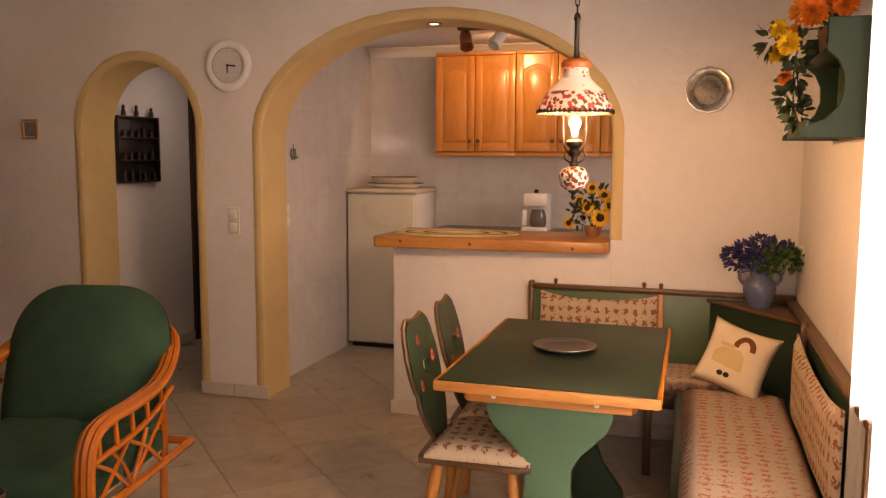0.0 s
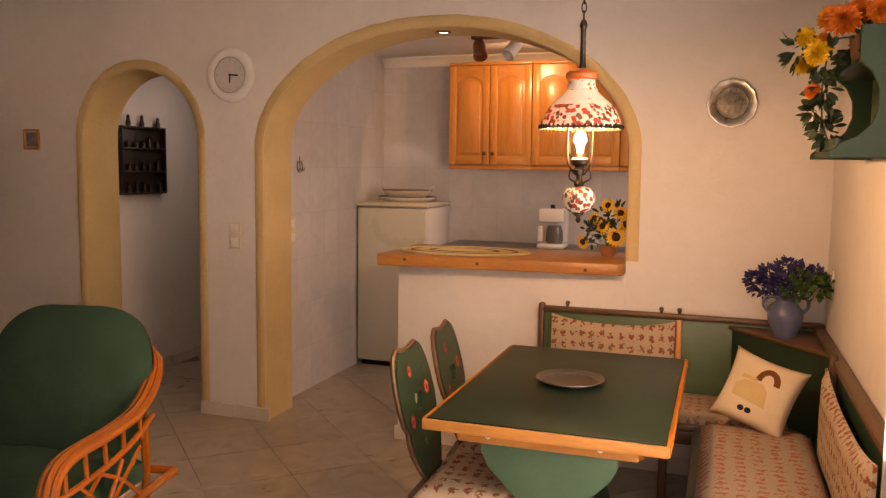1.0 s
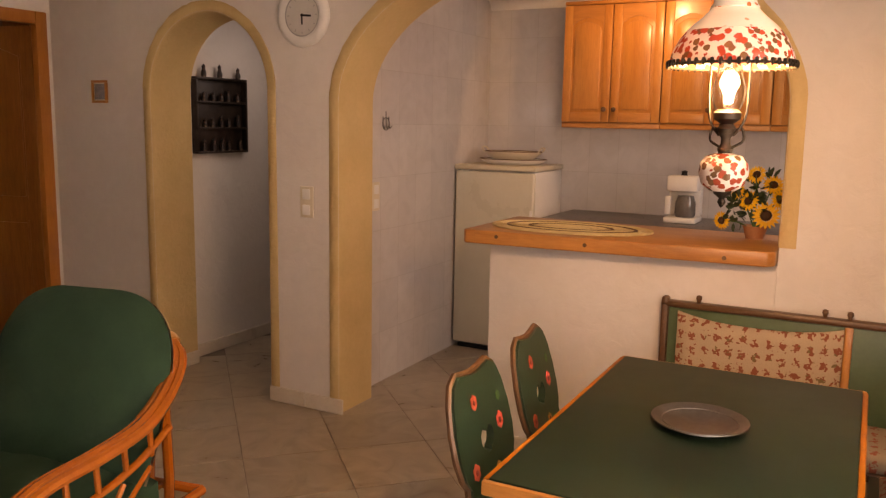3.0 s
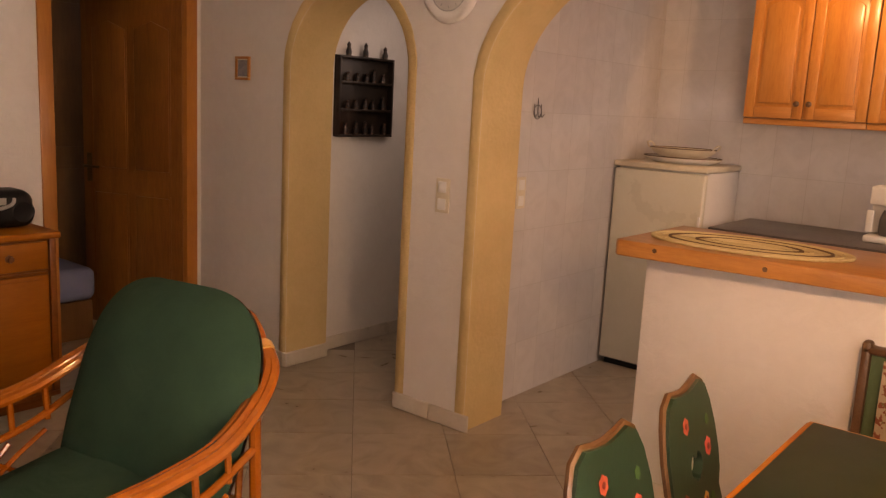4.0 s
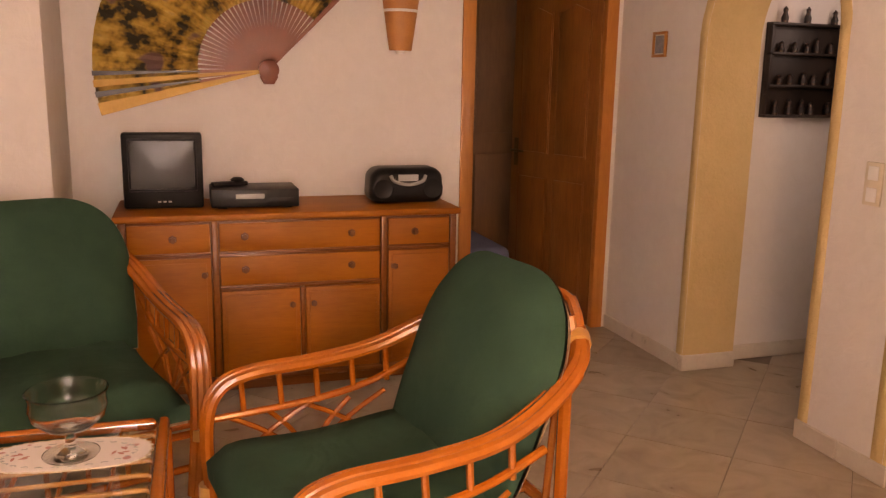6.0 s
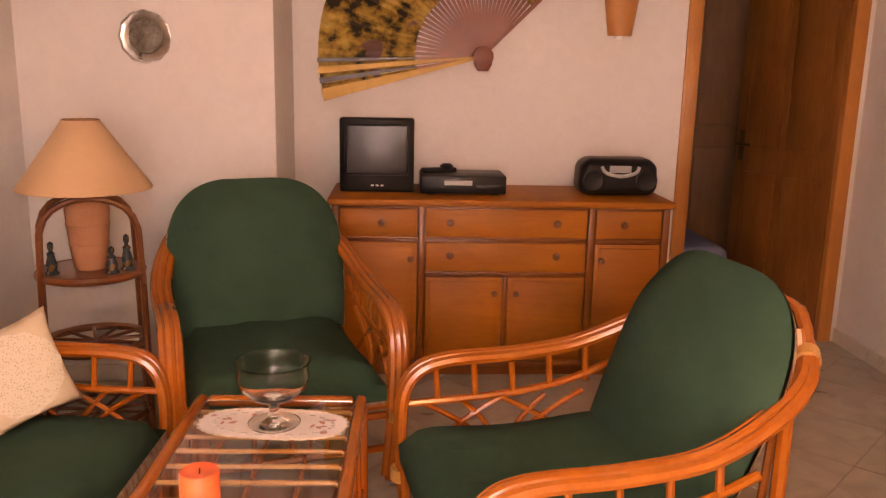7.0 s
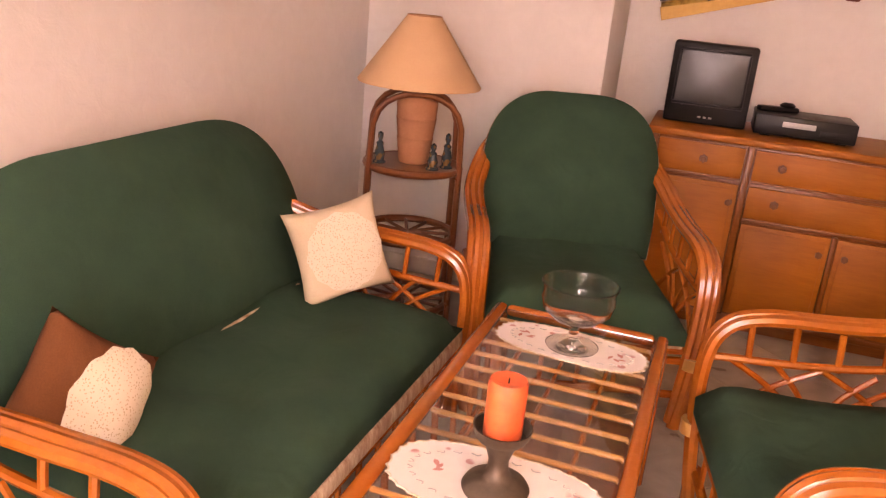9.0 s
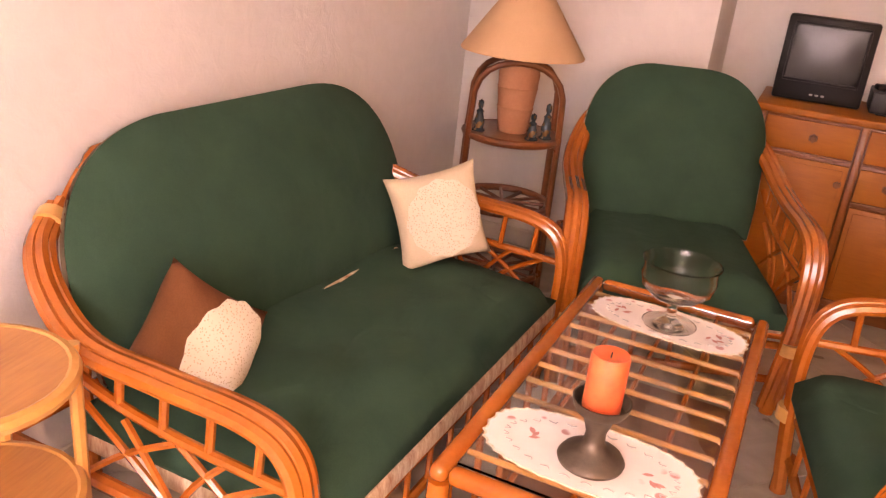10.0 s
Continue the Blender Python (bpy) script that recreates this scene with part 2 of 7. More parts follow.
SPRIG_V = plain("sprigged_edging", (0.28, 0.10, 0.045), (0.68, 0.55, 0.37), 48, 0.9, 200, 0.3, 0.002, stretch=(1, 1, 0.25))
CREAM = fabric("cream_cloth", (0.54, 0.42, 0.28), (0.65, 0.53, 0.37), 300)
LACE = spotted("crochet_lace", (0.66, 0.57, 0.43), (0.46, 0.36, 0.23), (0.52, 0.42, 0.29), 170, 0.9, 0.36)
BROWN_C = fabric("brown_cloth", (0.115, 0.038, 0.013), (0.17, 0.060, 0.022), 300)
FRIDGE = plain("fridge_enamel", (0.62, 0.60, 0.50), (0.68, 0.66, 0.56), 3, 0.3, 60, 0.04)
WHITE = plain("white_plastic", (0.72, 0.71, 0.68), (0.80, 0.79, 0.76), 5, 0.35, 60, 0.04)
IVORY = plain("ivory_plastic", (0.62, 0.55, 0.42), (0.70, 0.63, 0.50), 5, 0.35, 60, 0.04)
BLACK = plain("black_plastic", (0.006, 0.006, 0.0065), (0.012, 0.0115, 0.0115), 6, 0.35, 160, 0.1, 0.001)
BLACK.node_tree.nodes["Principled BSDF"].inputs["Specular IOR Level"].default_value = 0.22
GREYP = plain("grey_plastic", (0.30, 0.30, 0.29), (0.42, 0.42, 0.41), 6, 0.3, 60, 0.05)
PEWTER = plain("pewter", (0.12, 0.12, 0.12), (0.22, 0.215, 0.21), 9, 0.38, 60, 0.15, 0.002, metal=0.9)
BRASS = plain("dark_brass", (0.10, 0.065, 0.03), (0.22, 0.15, 0.07), 12, 0.4, 60, 0.1, 0.002, metal=0.85)
BRONZE = plain("dull_bronze", (0.07, 0.05, 0.035), (0.14, 0.105, 0.075), 14, 0.45, 60, 0.2, 0.002, metal=0.6)
IRON = plain("dark_iron", (0.030, 0.024, 0.018), (0.060, 0.045, 0.032), 14, 0.45, 90, 0.2, 0.002, metal=0.7)
SCREEN = plain("tube_screen", (0.075, 0.075, 0.07), (0.085, 0.085, 0.08), 3, 0.2, 40, 0.0, rvar=0.02)
GLASS = glass("clear_glass")
TERRA = plain("terracotta", (0.33, 0.135, 0.062), (0.43, 0.19, 0.095), 9, 0.75, 90, 0.25, 0.003)
SHADE = plain("beige_shade_cloth", (0.53, 0.315, 0.165), (0.60, 0.375, 0.205), 4, 0.85, 200, 0.15, 0.001)
DARKDOOR = wood("dark_hall_door", (0.035, 0.018, 0.008), (0.07, 0.036, 0.015), "z", 0.5, 0.1, 6)
GREEN_S = plain("shelf_green_paint", (0.011, 0.030, 0.016), (0.018, 0.043, 0.024), 5, 0.5, 90, 0.12, 0.002)
GREEN_S.node_tree.nodes["Principled BSDF"].inputs["Specular IOR Level"].default_value = 0.2
DARKW = plain("near_black_wood", (0.012, 0.008, 0.006), (0.030, 0.018, 0.012), 9, 0.4)

# ---- mesh helpers ----


def box(bm, x0, x1, y0, y1, z0, z1, bev=0.0, seg=2):
    m = Matrix.Translation(((x0 + x1) / 2, (y0 + y1) / 2, (z0 + z1) / 2)) @ Matrix.Diagonal((x1 - x0, y1 - y0, z1 - z0, 1))
    vs = bmesh.ops.create_cube(bm, size=1, matrix=m)["verts"]
    if bev:
        es = list({e for v in vs for e in v.link_edges})
        bmesh.ops.bevel(bm, geom=es, offset=bev, segments=seg, affect="EDGES", profile=0.5)
    return bm


def boxed(x0, x1, y0, y1, z0, z1, bev=0.0, seg=2):
    return box(bmesh.new(), x0, x1, y0, y1, z0, z1, bev, seg)


def smooth_path(pts, k=6):
    """A rounded line through the points."""
    ps = [Vector(p) for p in pts]
    out = []
    for i in range(len(ps) - 1):
        a, b, c, d = ps[max(i - 1, 0)], ps[i], ps[i + 1], ps[min(i + 2, len(ps) - 1)]
        for j in range(k):
            t = j / k
            out.append(0.5 * ((2 * b) + (c - a) * t + (2 * a - 5 * b + 4 * c - d) * t * t + (3 * b - a - 3 * c + d) * t ** 3))
    return out + [ps[-1]]


def tube(bm, pts, r, n=8, closed=False, taper=None, caps=True):
    ps = [Vector(p) for p in pts]
    rings = []
    up = None
    for i, p in enumerate(ps):
        if closed:
            d = ps[(i + 1) % len(ps)] - ps[i - 1]
        else:
            d = ps[min(i + 1, len(ps) - 1)] - ps[max(i - 1, 0)]
        d.normalize()
        if up is None:
            up = d.orthogonal().normalized()
        up = (up - d * up.dot(d))
        up = up.normalized() if up.length > 1e-5 else d.orthogonal().normalized()
        side = d.cross(up)
        rad = r if taper is None else r + (taper - r) * i / (len(ps) - 1)
        rings.append([bm.verts.new(p + (up * math.cos(2 * math.pi * j / n) + side * math.sin(2 * math.pi * j / n)) * rad) for j in range(n)])
    pairs = list(zip(rings, rings[1:])) + ([(rings[-1], rings[0])] if closed else [])
    for a, b in pairs:
        for j in range(n):
            bm.faces.new((a[j], a[(j + 1) % n], b[(j + 1) % n], b[j]))
    if caps and not closed:
        bm.faces.new(rings[0][::-1])
        bm.faces.new(rings[-1])
    return bm


def lathe(bm, prof, n=32, at=(0, 0, 0), m=None, ripple=0, amount=0.0):
    rings = []
    for r, z in prof:
        if r < 1e-5:
            rings.append([bm.verts.new((at[0], at[1], at[2] + z))])
        else:
            ring = []
            for j in range(n):
                a = 2 * math.pi * j / n
                rr = r * (1 + amount * math.cos(ripple * a)) if ripple else r
                ring.append(bm.verts.new((at[0] + rr * math.cos(a), at[1] + rr * math.sin(a), at[2] + z)))
            rings.append(ring)
    for a, b in zip(rings, rings[1:]):
        for j in range(n):
            k = (j + 1) % n
            if len(a) == 1 and len(b) == 1:
                continue
            if len(a) == 1:
                bm.faces.new((a[0], b[k], b[j]))
            elif len(b) == 1:
                bm.faces.new((a[j], a[k], b[0]))
            else:
                bm.faces.new((a[j], a[k], b[k], b[j]))
    if m is not None:
        bmesh.ops.transform(bm, matrix=m, verts=[v for ring in rings for v in ring])
    return bm


def prism(bm, outline, axis, a, b):
    """A flat outline given depth from a to b along an axis; the outline runs in the two other axes, in order."""
    def at(u, v, w):
        return {"x": (w, u, v), "y": (u, w, v), "z": (u, v, w)}[axis]
    lo = [bm.verts.new(at(u, v, a)) for u, v in outline]
    hi = [bm.verts.new(at(u, v, b)) for u, v in outline]
    k = len(outline)
    bm.faces.new(lo)
    bm.faces.new(hi[::-1])
    for i in range(k):
        bm.faces.new((lo[i], hi[i], hi[(i + 1) % k], lo[(i + 1) % k]))
    bmesh.ops.recalc_face_normals(bm, faces=bm.faces[:])
    return bm


def soft_bevel(bm, w, seg=2, angle=35):
    es = [e for e in bm.edges if len(e.link_faces) == 2 and e.calc_face_angle(0) > radians(angle)]
    bmesh.ops.bevel(bm, geom=es, offset=w, segments=seg, affect="EDGES", profile=0.5)
    return bm


def part(name, bm, material, parent=None, label="", smooth=40):
    me = bpy.data.meshes.new(name)
    bmesh.ops.recalc_face_normals(bm, faces=bm.faces[:])
    bm.to_mesh(me)
    bm.free()
    me.materials.append(material)
    if smooth:
        me.shade_smooth()
        me.set_sharp_from_angle(angle=radians(smooth))
    ob = new(name, me)
    if parent is not None:
        ob.parent = parent
    if label:
        tagged(ob, label)
    return ob


def thing(name, m, label, category, group=""):
    ob = new(name)
    ob.empty_display_size = 0.1
    ob.matrix_world = m
    return tagged(ob, label, category, group)


def setting(name, bm, material, label, category, smooth=40):
    return tagged(part(name, bm, material, None, "", smooth), label, category, "", "structure")


def pillow(w, h, d, n=18, pinch=0.18):
    """A stuffed square cushion standing in x and z, thick along y."""
    bm = bmesh.new()
    sides = []
    for s in (-1, 1):
        grid = []
        for i in range(n + 1):
            row = []
            for j in range(n + 1):
                u, v = 2 * i / n - 1, 2 * j / n - 1
                e = max(0.0, (1 - u ** 4) * (1 - v ** 4)) ** 0.5
                x = w / 2 * u * (1 - pinch * (1 - abs(v) ** 2) * abs(u) ** 3 * 0.6)
                z = h / 2 * v * (1 - pinch * (1 - abs(u) ** 2) * abs(v) ** 3 * 0.6)
                wob = 0.12 * math.sin(3.1 * u + 2 * v) * math.cos(2.3 * v - u)
                row.append(bm.verts.new((x, s * d / 2 * e * (1 + wob), z)))
            grid.append(row)
        for i in range(n):
            for j in range(n):
                f = (grid[i][j], grid[i + 1][j], grid[i + 1][j + 1], grid[i][j + 1])
                bm.faces.new(f if s < 0 else f[::-1])
        sides.append(grid)
    bmesh.ops.remove_doubles(bm, verts=bm.verts[:], dist=0.0004)
    return bm

# ---- structure ----
WALL_Y, THICK, TOP = 4.14, 0.30, 2.62
WEST, RIGHT, SOUTH = -4.70, 0.385, 0.14
LAMP_X, NICHE_Y = -4.10, 1.21
KIT_X, KIT_BACK, KIT_TOP = -2.70, 6.15, 2.37
HALL_X, HALL_END = -3.97, 5.6

base = setting("floor", boxed(-6.6, 0.7, -1.6, 7.2, -0.2, -0.005), GROUT, "beige marbled floor tiles laid diagonally", "floor")


def arch_points(x0, x1, spring, apex, k=48):
    cx, a, b = (x0 + x1) / 2, (x1 - x0) / 2, apex - spring
    return [(cx - a * math.cos(math.pi * i / k), spring + b * math.sin(math.pi * i / k)) for i in range(k + 1)]


BIG = (-2.60, -0.535, 1.60, 2.252)
SMALL = (-3.885, -3.045, 1.66, 2.08)


def arch_wall():
    bm = bmesh.new()
    y0, y1 = WALL_Y, WALL_Y + THICK
    for x0, x1 in ((WEST - 0.3, SMALL[0]), (SMALL[1], BIG[0]), (BIG[1], RIGHT + 0.3)):
        box(bm, x0, x1, y0, y1, 0, TOP)
    for o in (SMALL, BIG):
        pts = arch_points(*o)
        f = [(bm.verts.new((x, y0, z)), bm.verts.new((x, y1, z)), bm.verts.new((x, y0, TOP)), bm.verts.new((x, y1, TOP))) for x, z in [(pts[0][0], pts[0][1])] + pts[1:]]
        for a, b in zip(f, f[1:]):
            bm.faces.new((a[0], b[0], b[2], a[2]))
            bm.faces.new((a[1], a[3], b[3], b[1]))
            bm.faces.new((a[0], a[1], b[1], b[0]))
            bm.faces.new((a[2], b[2], b[3], a[3]))
    return bm


setting("wall_north", arch_wall(), PLASTER, "rough white plaster wall with two arched openings", "wall", 30)


def arch_trim(o, band, feet, name):
    """The painted lining of an arch: a band on the wall face and the reveal behind it."""
    x0, x1, spring, apex = o
    inner = [(x0, feet[0])] + arch_points(*o) + [(x1, feet[1])]
    outer = [(x0 - band, feet[0])] + arch_points(x0 - band, x1 + band, spring, apex + band) + [(x1 + band, feet[1])]
    rng = random.Random(7)
    bm = bmesh.new()
    rows = []
    for (xi, zi), (xo, zo) in zip(inner, outer):
        cx = (x0 + x1) / 2
        dx, dz = (cx - xi), max(spring - 0.2 - zi, -1) if zi > spring else 0
        k = math.hypot(dx, dz) or 1
        ox, oz = dx / k * 0.006, dz / k * 0.006
        w = rng.uniform(-0.0025, 0.0025)
        xo2, zo2 = xo + (w if xo > cx else -w), zo + (w if zo > spring else 0)
        rows.append([bm.verts.new(p) for p in (
            (xo2, WALL_Y + 0.002, zo2), (xo2 + ox, WALL_Y - 0.005, zo2 + oz), (xi - ox, WALL_Y - 0.005, zi - oz),
            (xi + ox * 0.6, WALL_Y + 0.004, zi + oz * 0.6), (xi + ox, WALL_Y + 0.02, zi + oz), (xi + ox, WALL_Y + THICK + 0.004, zi + oz), (xi - ox * 2, WALL_Y + THICK + 0.004, zi - oz * 2))])
    for a, b in zip(rows, rows[1:]):
        for j in range(6):
            bm.faces.new((a[j], a[j + 1], b[j + 1], b[j]))
    return setting(name, bm, OCHRE, "ochre-yellow painted arch surround", "arch trim", 50)


arch_trim(SMALL, 0.058, (0.0, 0.0), "trim_1")
arch_trim(BIG, 0.060, (0.0, 1.06), "trim_2")

# half wall under the bar, kept clear of the arch lining
setting("wall_bar", boxed(-1.76, -0.532, WALL_Y - 0.006, WALL_Y + 0.16, 0, 0.992, 0.012), PLASTER, "white plastered half wall below the bar top", "wall")
setting("wall_west", boxed(WEST - 0.3, WEST, NICHE_Y - 0.3, 3.215, 0, TOP), PLASTER, "white plaster wall behind the sideboard", "wall")
wb = bmesh.new()
box(wb, WEST - 0.3, WEST, 4.075, WALL_Y, 0, TOP)
box(wb, WEST - 0.3, WEST, 3.215, 4.075, 2.08, TOP)
setting("wall_door_side", wb, PLASTER, "white plaster wall round the bedroom door", "wall")
setting("wall_lamp_corner", boxed(WEST - 0.29, LAMP_X, SOUTH - 0.3, NICHE_Y, 0, TOP, 0.008), PLASTER, "white plaster wall projecting beside the niche", "wall")
setting("wall_south", boxed(LAMP_X, -0.95, SOUTH - 0.3, SOUTH, 0, TOP), PLASTER, "white plaster wall behind the sofa", "wall")
setting("wall_porch", boxed(-1.25, -0.951, -1.5, SOUTH - 0.3, 0, TOP), PLASTER, "plain white side wall of the entrance", "wall")
setting("wall_entrance", boxed(-1.25, RIGHT + 0.3, -1.8, -1.5, 0, TOP), PLASTER, "plain white wall behind the entrance", "wall")
we = bmesh.new()
WIN = (0.60, 2.30, 0.35, 2.15)
box(we, RIGHT, RIGHT + 0.3, -1.5, WIN[0], 0, TOP)
box(we, RIGHT, RIGHT + 0.3, WIN[1], WALL_Y, 0, TOP)
box(we, RIGHT, RIGHT + 0.3, WIN[0], WIN[1], 0, WIN[2])
box(we, RIGHT, RIGHT + 0.3, WIN[0], WIN[1], WIN[3], TOP)
setting("wall_east", we, PLASTER, "white plaster wall with a curtained window", "wall")
setting("ceiling", boxed(WEST - 0.3, RIGHT + 0.3, -1.8, WALL_Y + 0.02, TOP, TOP + 0.15), CEIL, "white painted ceiling", "ceiling")

# kitchen shell
setting("wall_kitchen_left", boxed(KIT_X - 0.12, KIT_X - 0.004, WALL_Y + THICK, KIT_BACK, 0, KIT_TOP), KTILE, "glossy white tiled kitchen wall", "wall")
setting("wall_kitchen_back", boxed(KIT_X - 0.12, RIGHT + 0.3, KIT_BACK, KIT_BACK + 0.15, 0, KIT_TOP), KTILE, "glossy white tiled kitchen back wall", "wall")
setting("wall_kitchen_right", boxed(RIGHT, RIGHT + 0.3, WALL_Y + THICK, KIT_BACK, 0, KIT_TOP), KTILE, "glossy white tiled kitchen side wall", "wall")
setting("ceiling_kitchen", boxed(KIT_X - 0.12, RIGHT + 0.3, WALL_Y + THICK, KIT_BACK + 0.15, KIT_TOP, KIT_TOP + 0.1), CEIL, "white kitchen ceiling", "ceiling")
cv = bmesh.new()
cor = [(0, 0), (0.07, 0), (0.07, -0.012), (0.05, -0.02), (0.02, -0.05), (0.012, -0.075), (0, -0.075)]
prism(cv, [(KIT_BACK - a, KIT_TOP - 0.002 + b) for a, b in cor], "x", KIT_X, RIGHT)
setting("trim_cornice", cv, CEIL, "white moulded cornice under the kitchen ceiling", "cornice")

# hall behind the small arch
setting("wall_hall_left", boxed(HALL_X - 0.1, HALL_X, WALL_Y + THICK, HALL_END, 0, TOP), PLASTER, "white hall wall", "wall")
hr = bmesh.new()
box(hr, KIT_X - 0.24, KIT_X - 0.13, WALL_Y + THICK, HALL_END, 0, TOP)
setting("wall_hall_right", hr, PLASTER, "white hall wall backing the kitchen", "wall")
setting("wall_hall_end", boxed(HALL_X - 0.1, KIT_X - 0.13, HALL_END, HALL_END + 0.1, 0, TOP), PLASTER, "white end wall of the hall", "wall")
setting("ceiling_hall", boxed(HALL_X - 0.1, KIT_X - 0.13, WALL_Y + THICK, HALL_END + 0.1, TOP, TOP + 0.1), CEIL, "white hall ceiling", "ceiling")

# bedroom behind the door
br = bmesh.new()
box(br, -6.6, -6.5, 2.2, 5.4, 0, TOP)
box(br, -6.5, WEST - 0.3, 5.3, 5.4, 0, TOP)
box(br, -6.5, WEST - 0.3, 2.2, 2.3, 0, TOP)
setting("wall_bedroom", br, PLASTER, "plain walls of the dim bedroom", "wall")
setting("ceiling_bedroom", boxed(-6.6, WEST - 0.3, 2.2, 5.4, TOP, TOP + 0.1), CEIL, "bedroom ceiling", "ceiling")
setting("wall_bedroom_side", boxed(HALL_X - 0.7, HALL_X - 0.101, WALL_Y + THICK, 5.4, 0, TOP), PLASTER, "wall between bedroom and hall", "wall")


def skirting(name, runs):
    bm = bmesh.new()
    for x0, x1, y0, y1 in runs:
        box(bm, x0, x1, y0, y1, 0, 0.082, 0.004, 1)
    return setting(name, bm, SKIRT, "pale tiled skirting along the wall", "skirting")


S = 0.012
skirting("baseboard_1", [(-3.05, -2.815, WALL_Y - S, WALL_Y + 0.001), (-2.81, -2.57, WALL_Y - S, WALL_Y + 0.001), (WEST, -3.91, WALL_Y - S, WALL_Y + 0.001),
                         (-1.772, -0.97, WALL_Y - 0.006 - S, WALL_Y - 0.005), (-0.966, 0.38, WALL_Y - S, WALL_Y + 0.001)])
skirting("baseboard_2", [(SMALL[0] - 0.02, SMALL[0] + 0.018, WALL_Y - 0.012, WALL_Y + THICK + 0.01), (HALL_X, HALL_X + S, WALL_Y + THICK + 0.01, HALL_END)])
skirting("baseboard_3", [(LAMP_X, -1.0, SOUTH, SOUTH + S), (LAMP_X, LAMP_X + S, SOUTH + S, NICHE_Y), (WEST, WEST + S, NICHE_Y, 3.16)])

# ---- dining corner ----
table = thing("dining_table", pose(-0.561, 2.835, 0), "green-topped wooden dining table with an orange edge", "dining table")
TW, TD, TH = 0.361, 0.553, 0.76
part("tabletop", boxed(-TW + 0.008, TW - 0.008, -TD + 0.008, TD - 0.008, TH - 0.02, TH, 0.002), GREEN_T, table, "dark green laminate top")
for s in (-1, 1):
    part("edge_band", boxed(-TW - 0.004, TW + 0.004, s * TD - 0.0075, s * TD + 0.0075, TH - 0.036, TH - 0.003, 0.004), PINE_X, table)
    part("edge_band", boxed(s * TW - 0.0075, s * TW + 0.0075, -TD + 0.008, TD - 0.008, TH - 0.036, TH - 0.003, 0.004), PINE_Y, table)
part("leaf", boxed(-TW + 0.006, TW - 0.006, -TD + 0.006, TD - 0.006, TH - 0.036, TH - 0.021, 0.003), PINE_X, table)
for s in (-1, 1):
    ap = part("apron", boxed(-0.275, 0.275, s * 0.47 - 0.012, s * 0.47 + 0.012, TH - 0.085, TH - 0.037, 0.004), PINE_X, table)
    part("apron", boxed(s * 0.275 - 0.012, s * 0.275 + 0.012, -0.457, 0.457, TH - 0.085, TH - 0.037, 0.004), PINE_Y, table)
    if s < 0:
        for x in (-0.175, 0.165):
            part("knob", lathe(bmesh.new(), [(0, 0), (0.008, 0), (0.009, 0.008), (0, 0.012)], 12, (0, 0, 0), Matrix.Translation((x, -0.482, TH - 0.058)) @ Matrix.Rotation(radians(90), 4, "X")), WHITE, ap, "small white knob")
# shaped trestle boards, the rear one a darker green than the front
half = [(0.215, 0.672), (0.212, 0.63), (0.19, 0.585), (0.15, 0.545), (0.105, 0.50), (0.08, 0.45), (0.078, 0.38), (0.09, 0.30), (0.12, 0.22), (0.165, 0.16), (0.20, 0.11), (0.205, 0.06)]
outl = half + [(-x, z) for x, z in half[::-1]]
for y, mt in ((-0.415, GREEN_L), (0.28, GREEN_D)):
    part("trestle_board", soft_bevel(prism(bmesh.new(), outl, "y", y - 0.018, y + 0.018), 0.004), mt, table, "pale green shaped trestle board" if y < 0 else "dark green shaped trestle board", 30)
    part("trestle_foot", boxed(-0.24, 0.24, y - 0.035, y + 0.035, 0, 0.06, 0.012), PINE_X, table)
part("stretcher", boxed(-0.03, 0.03, -0.395, 0.26, 0.26, 0.30, 0.006), BROWN, table)

dish = thing("pewter_plate", pose(-0.575, 2.845, TH), "round pewter plate on the green table", "plate")
part("plate_body", lathe(bmesh.new(), [(0, 0.004), (0.068, 0.003), (0.082, 0.008), (0.117, 0.020), (0.121, 0.021), (0.122, 0.018), (0.086, 0.003), (0.071, 0.0), (0, 0.0)], 48), PEWTER, dish, "", 60)
part("rim_line", tube(bmesh.new(), [(0.095 * math.cos(2 * math.pi * i / 40), 0.095 * math.sin(2 * math.pi * i / 40), 0.0125) for i in range(40)], 0.0016, 5, True), PEWTER, dish)


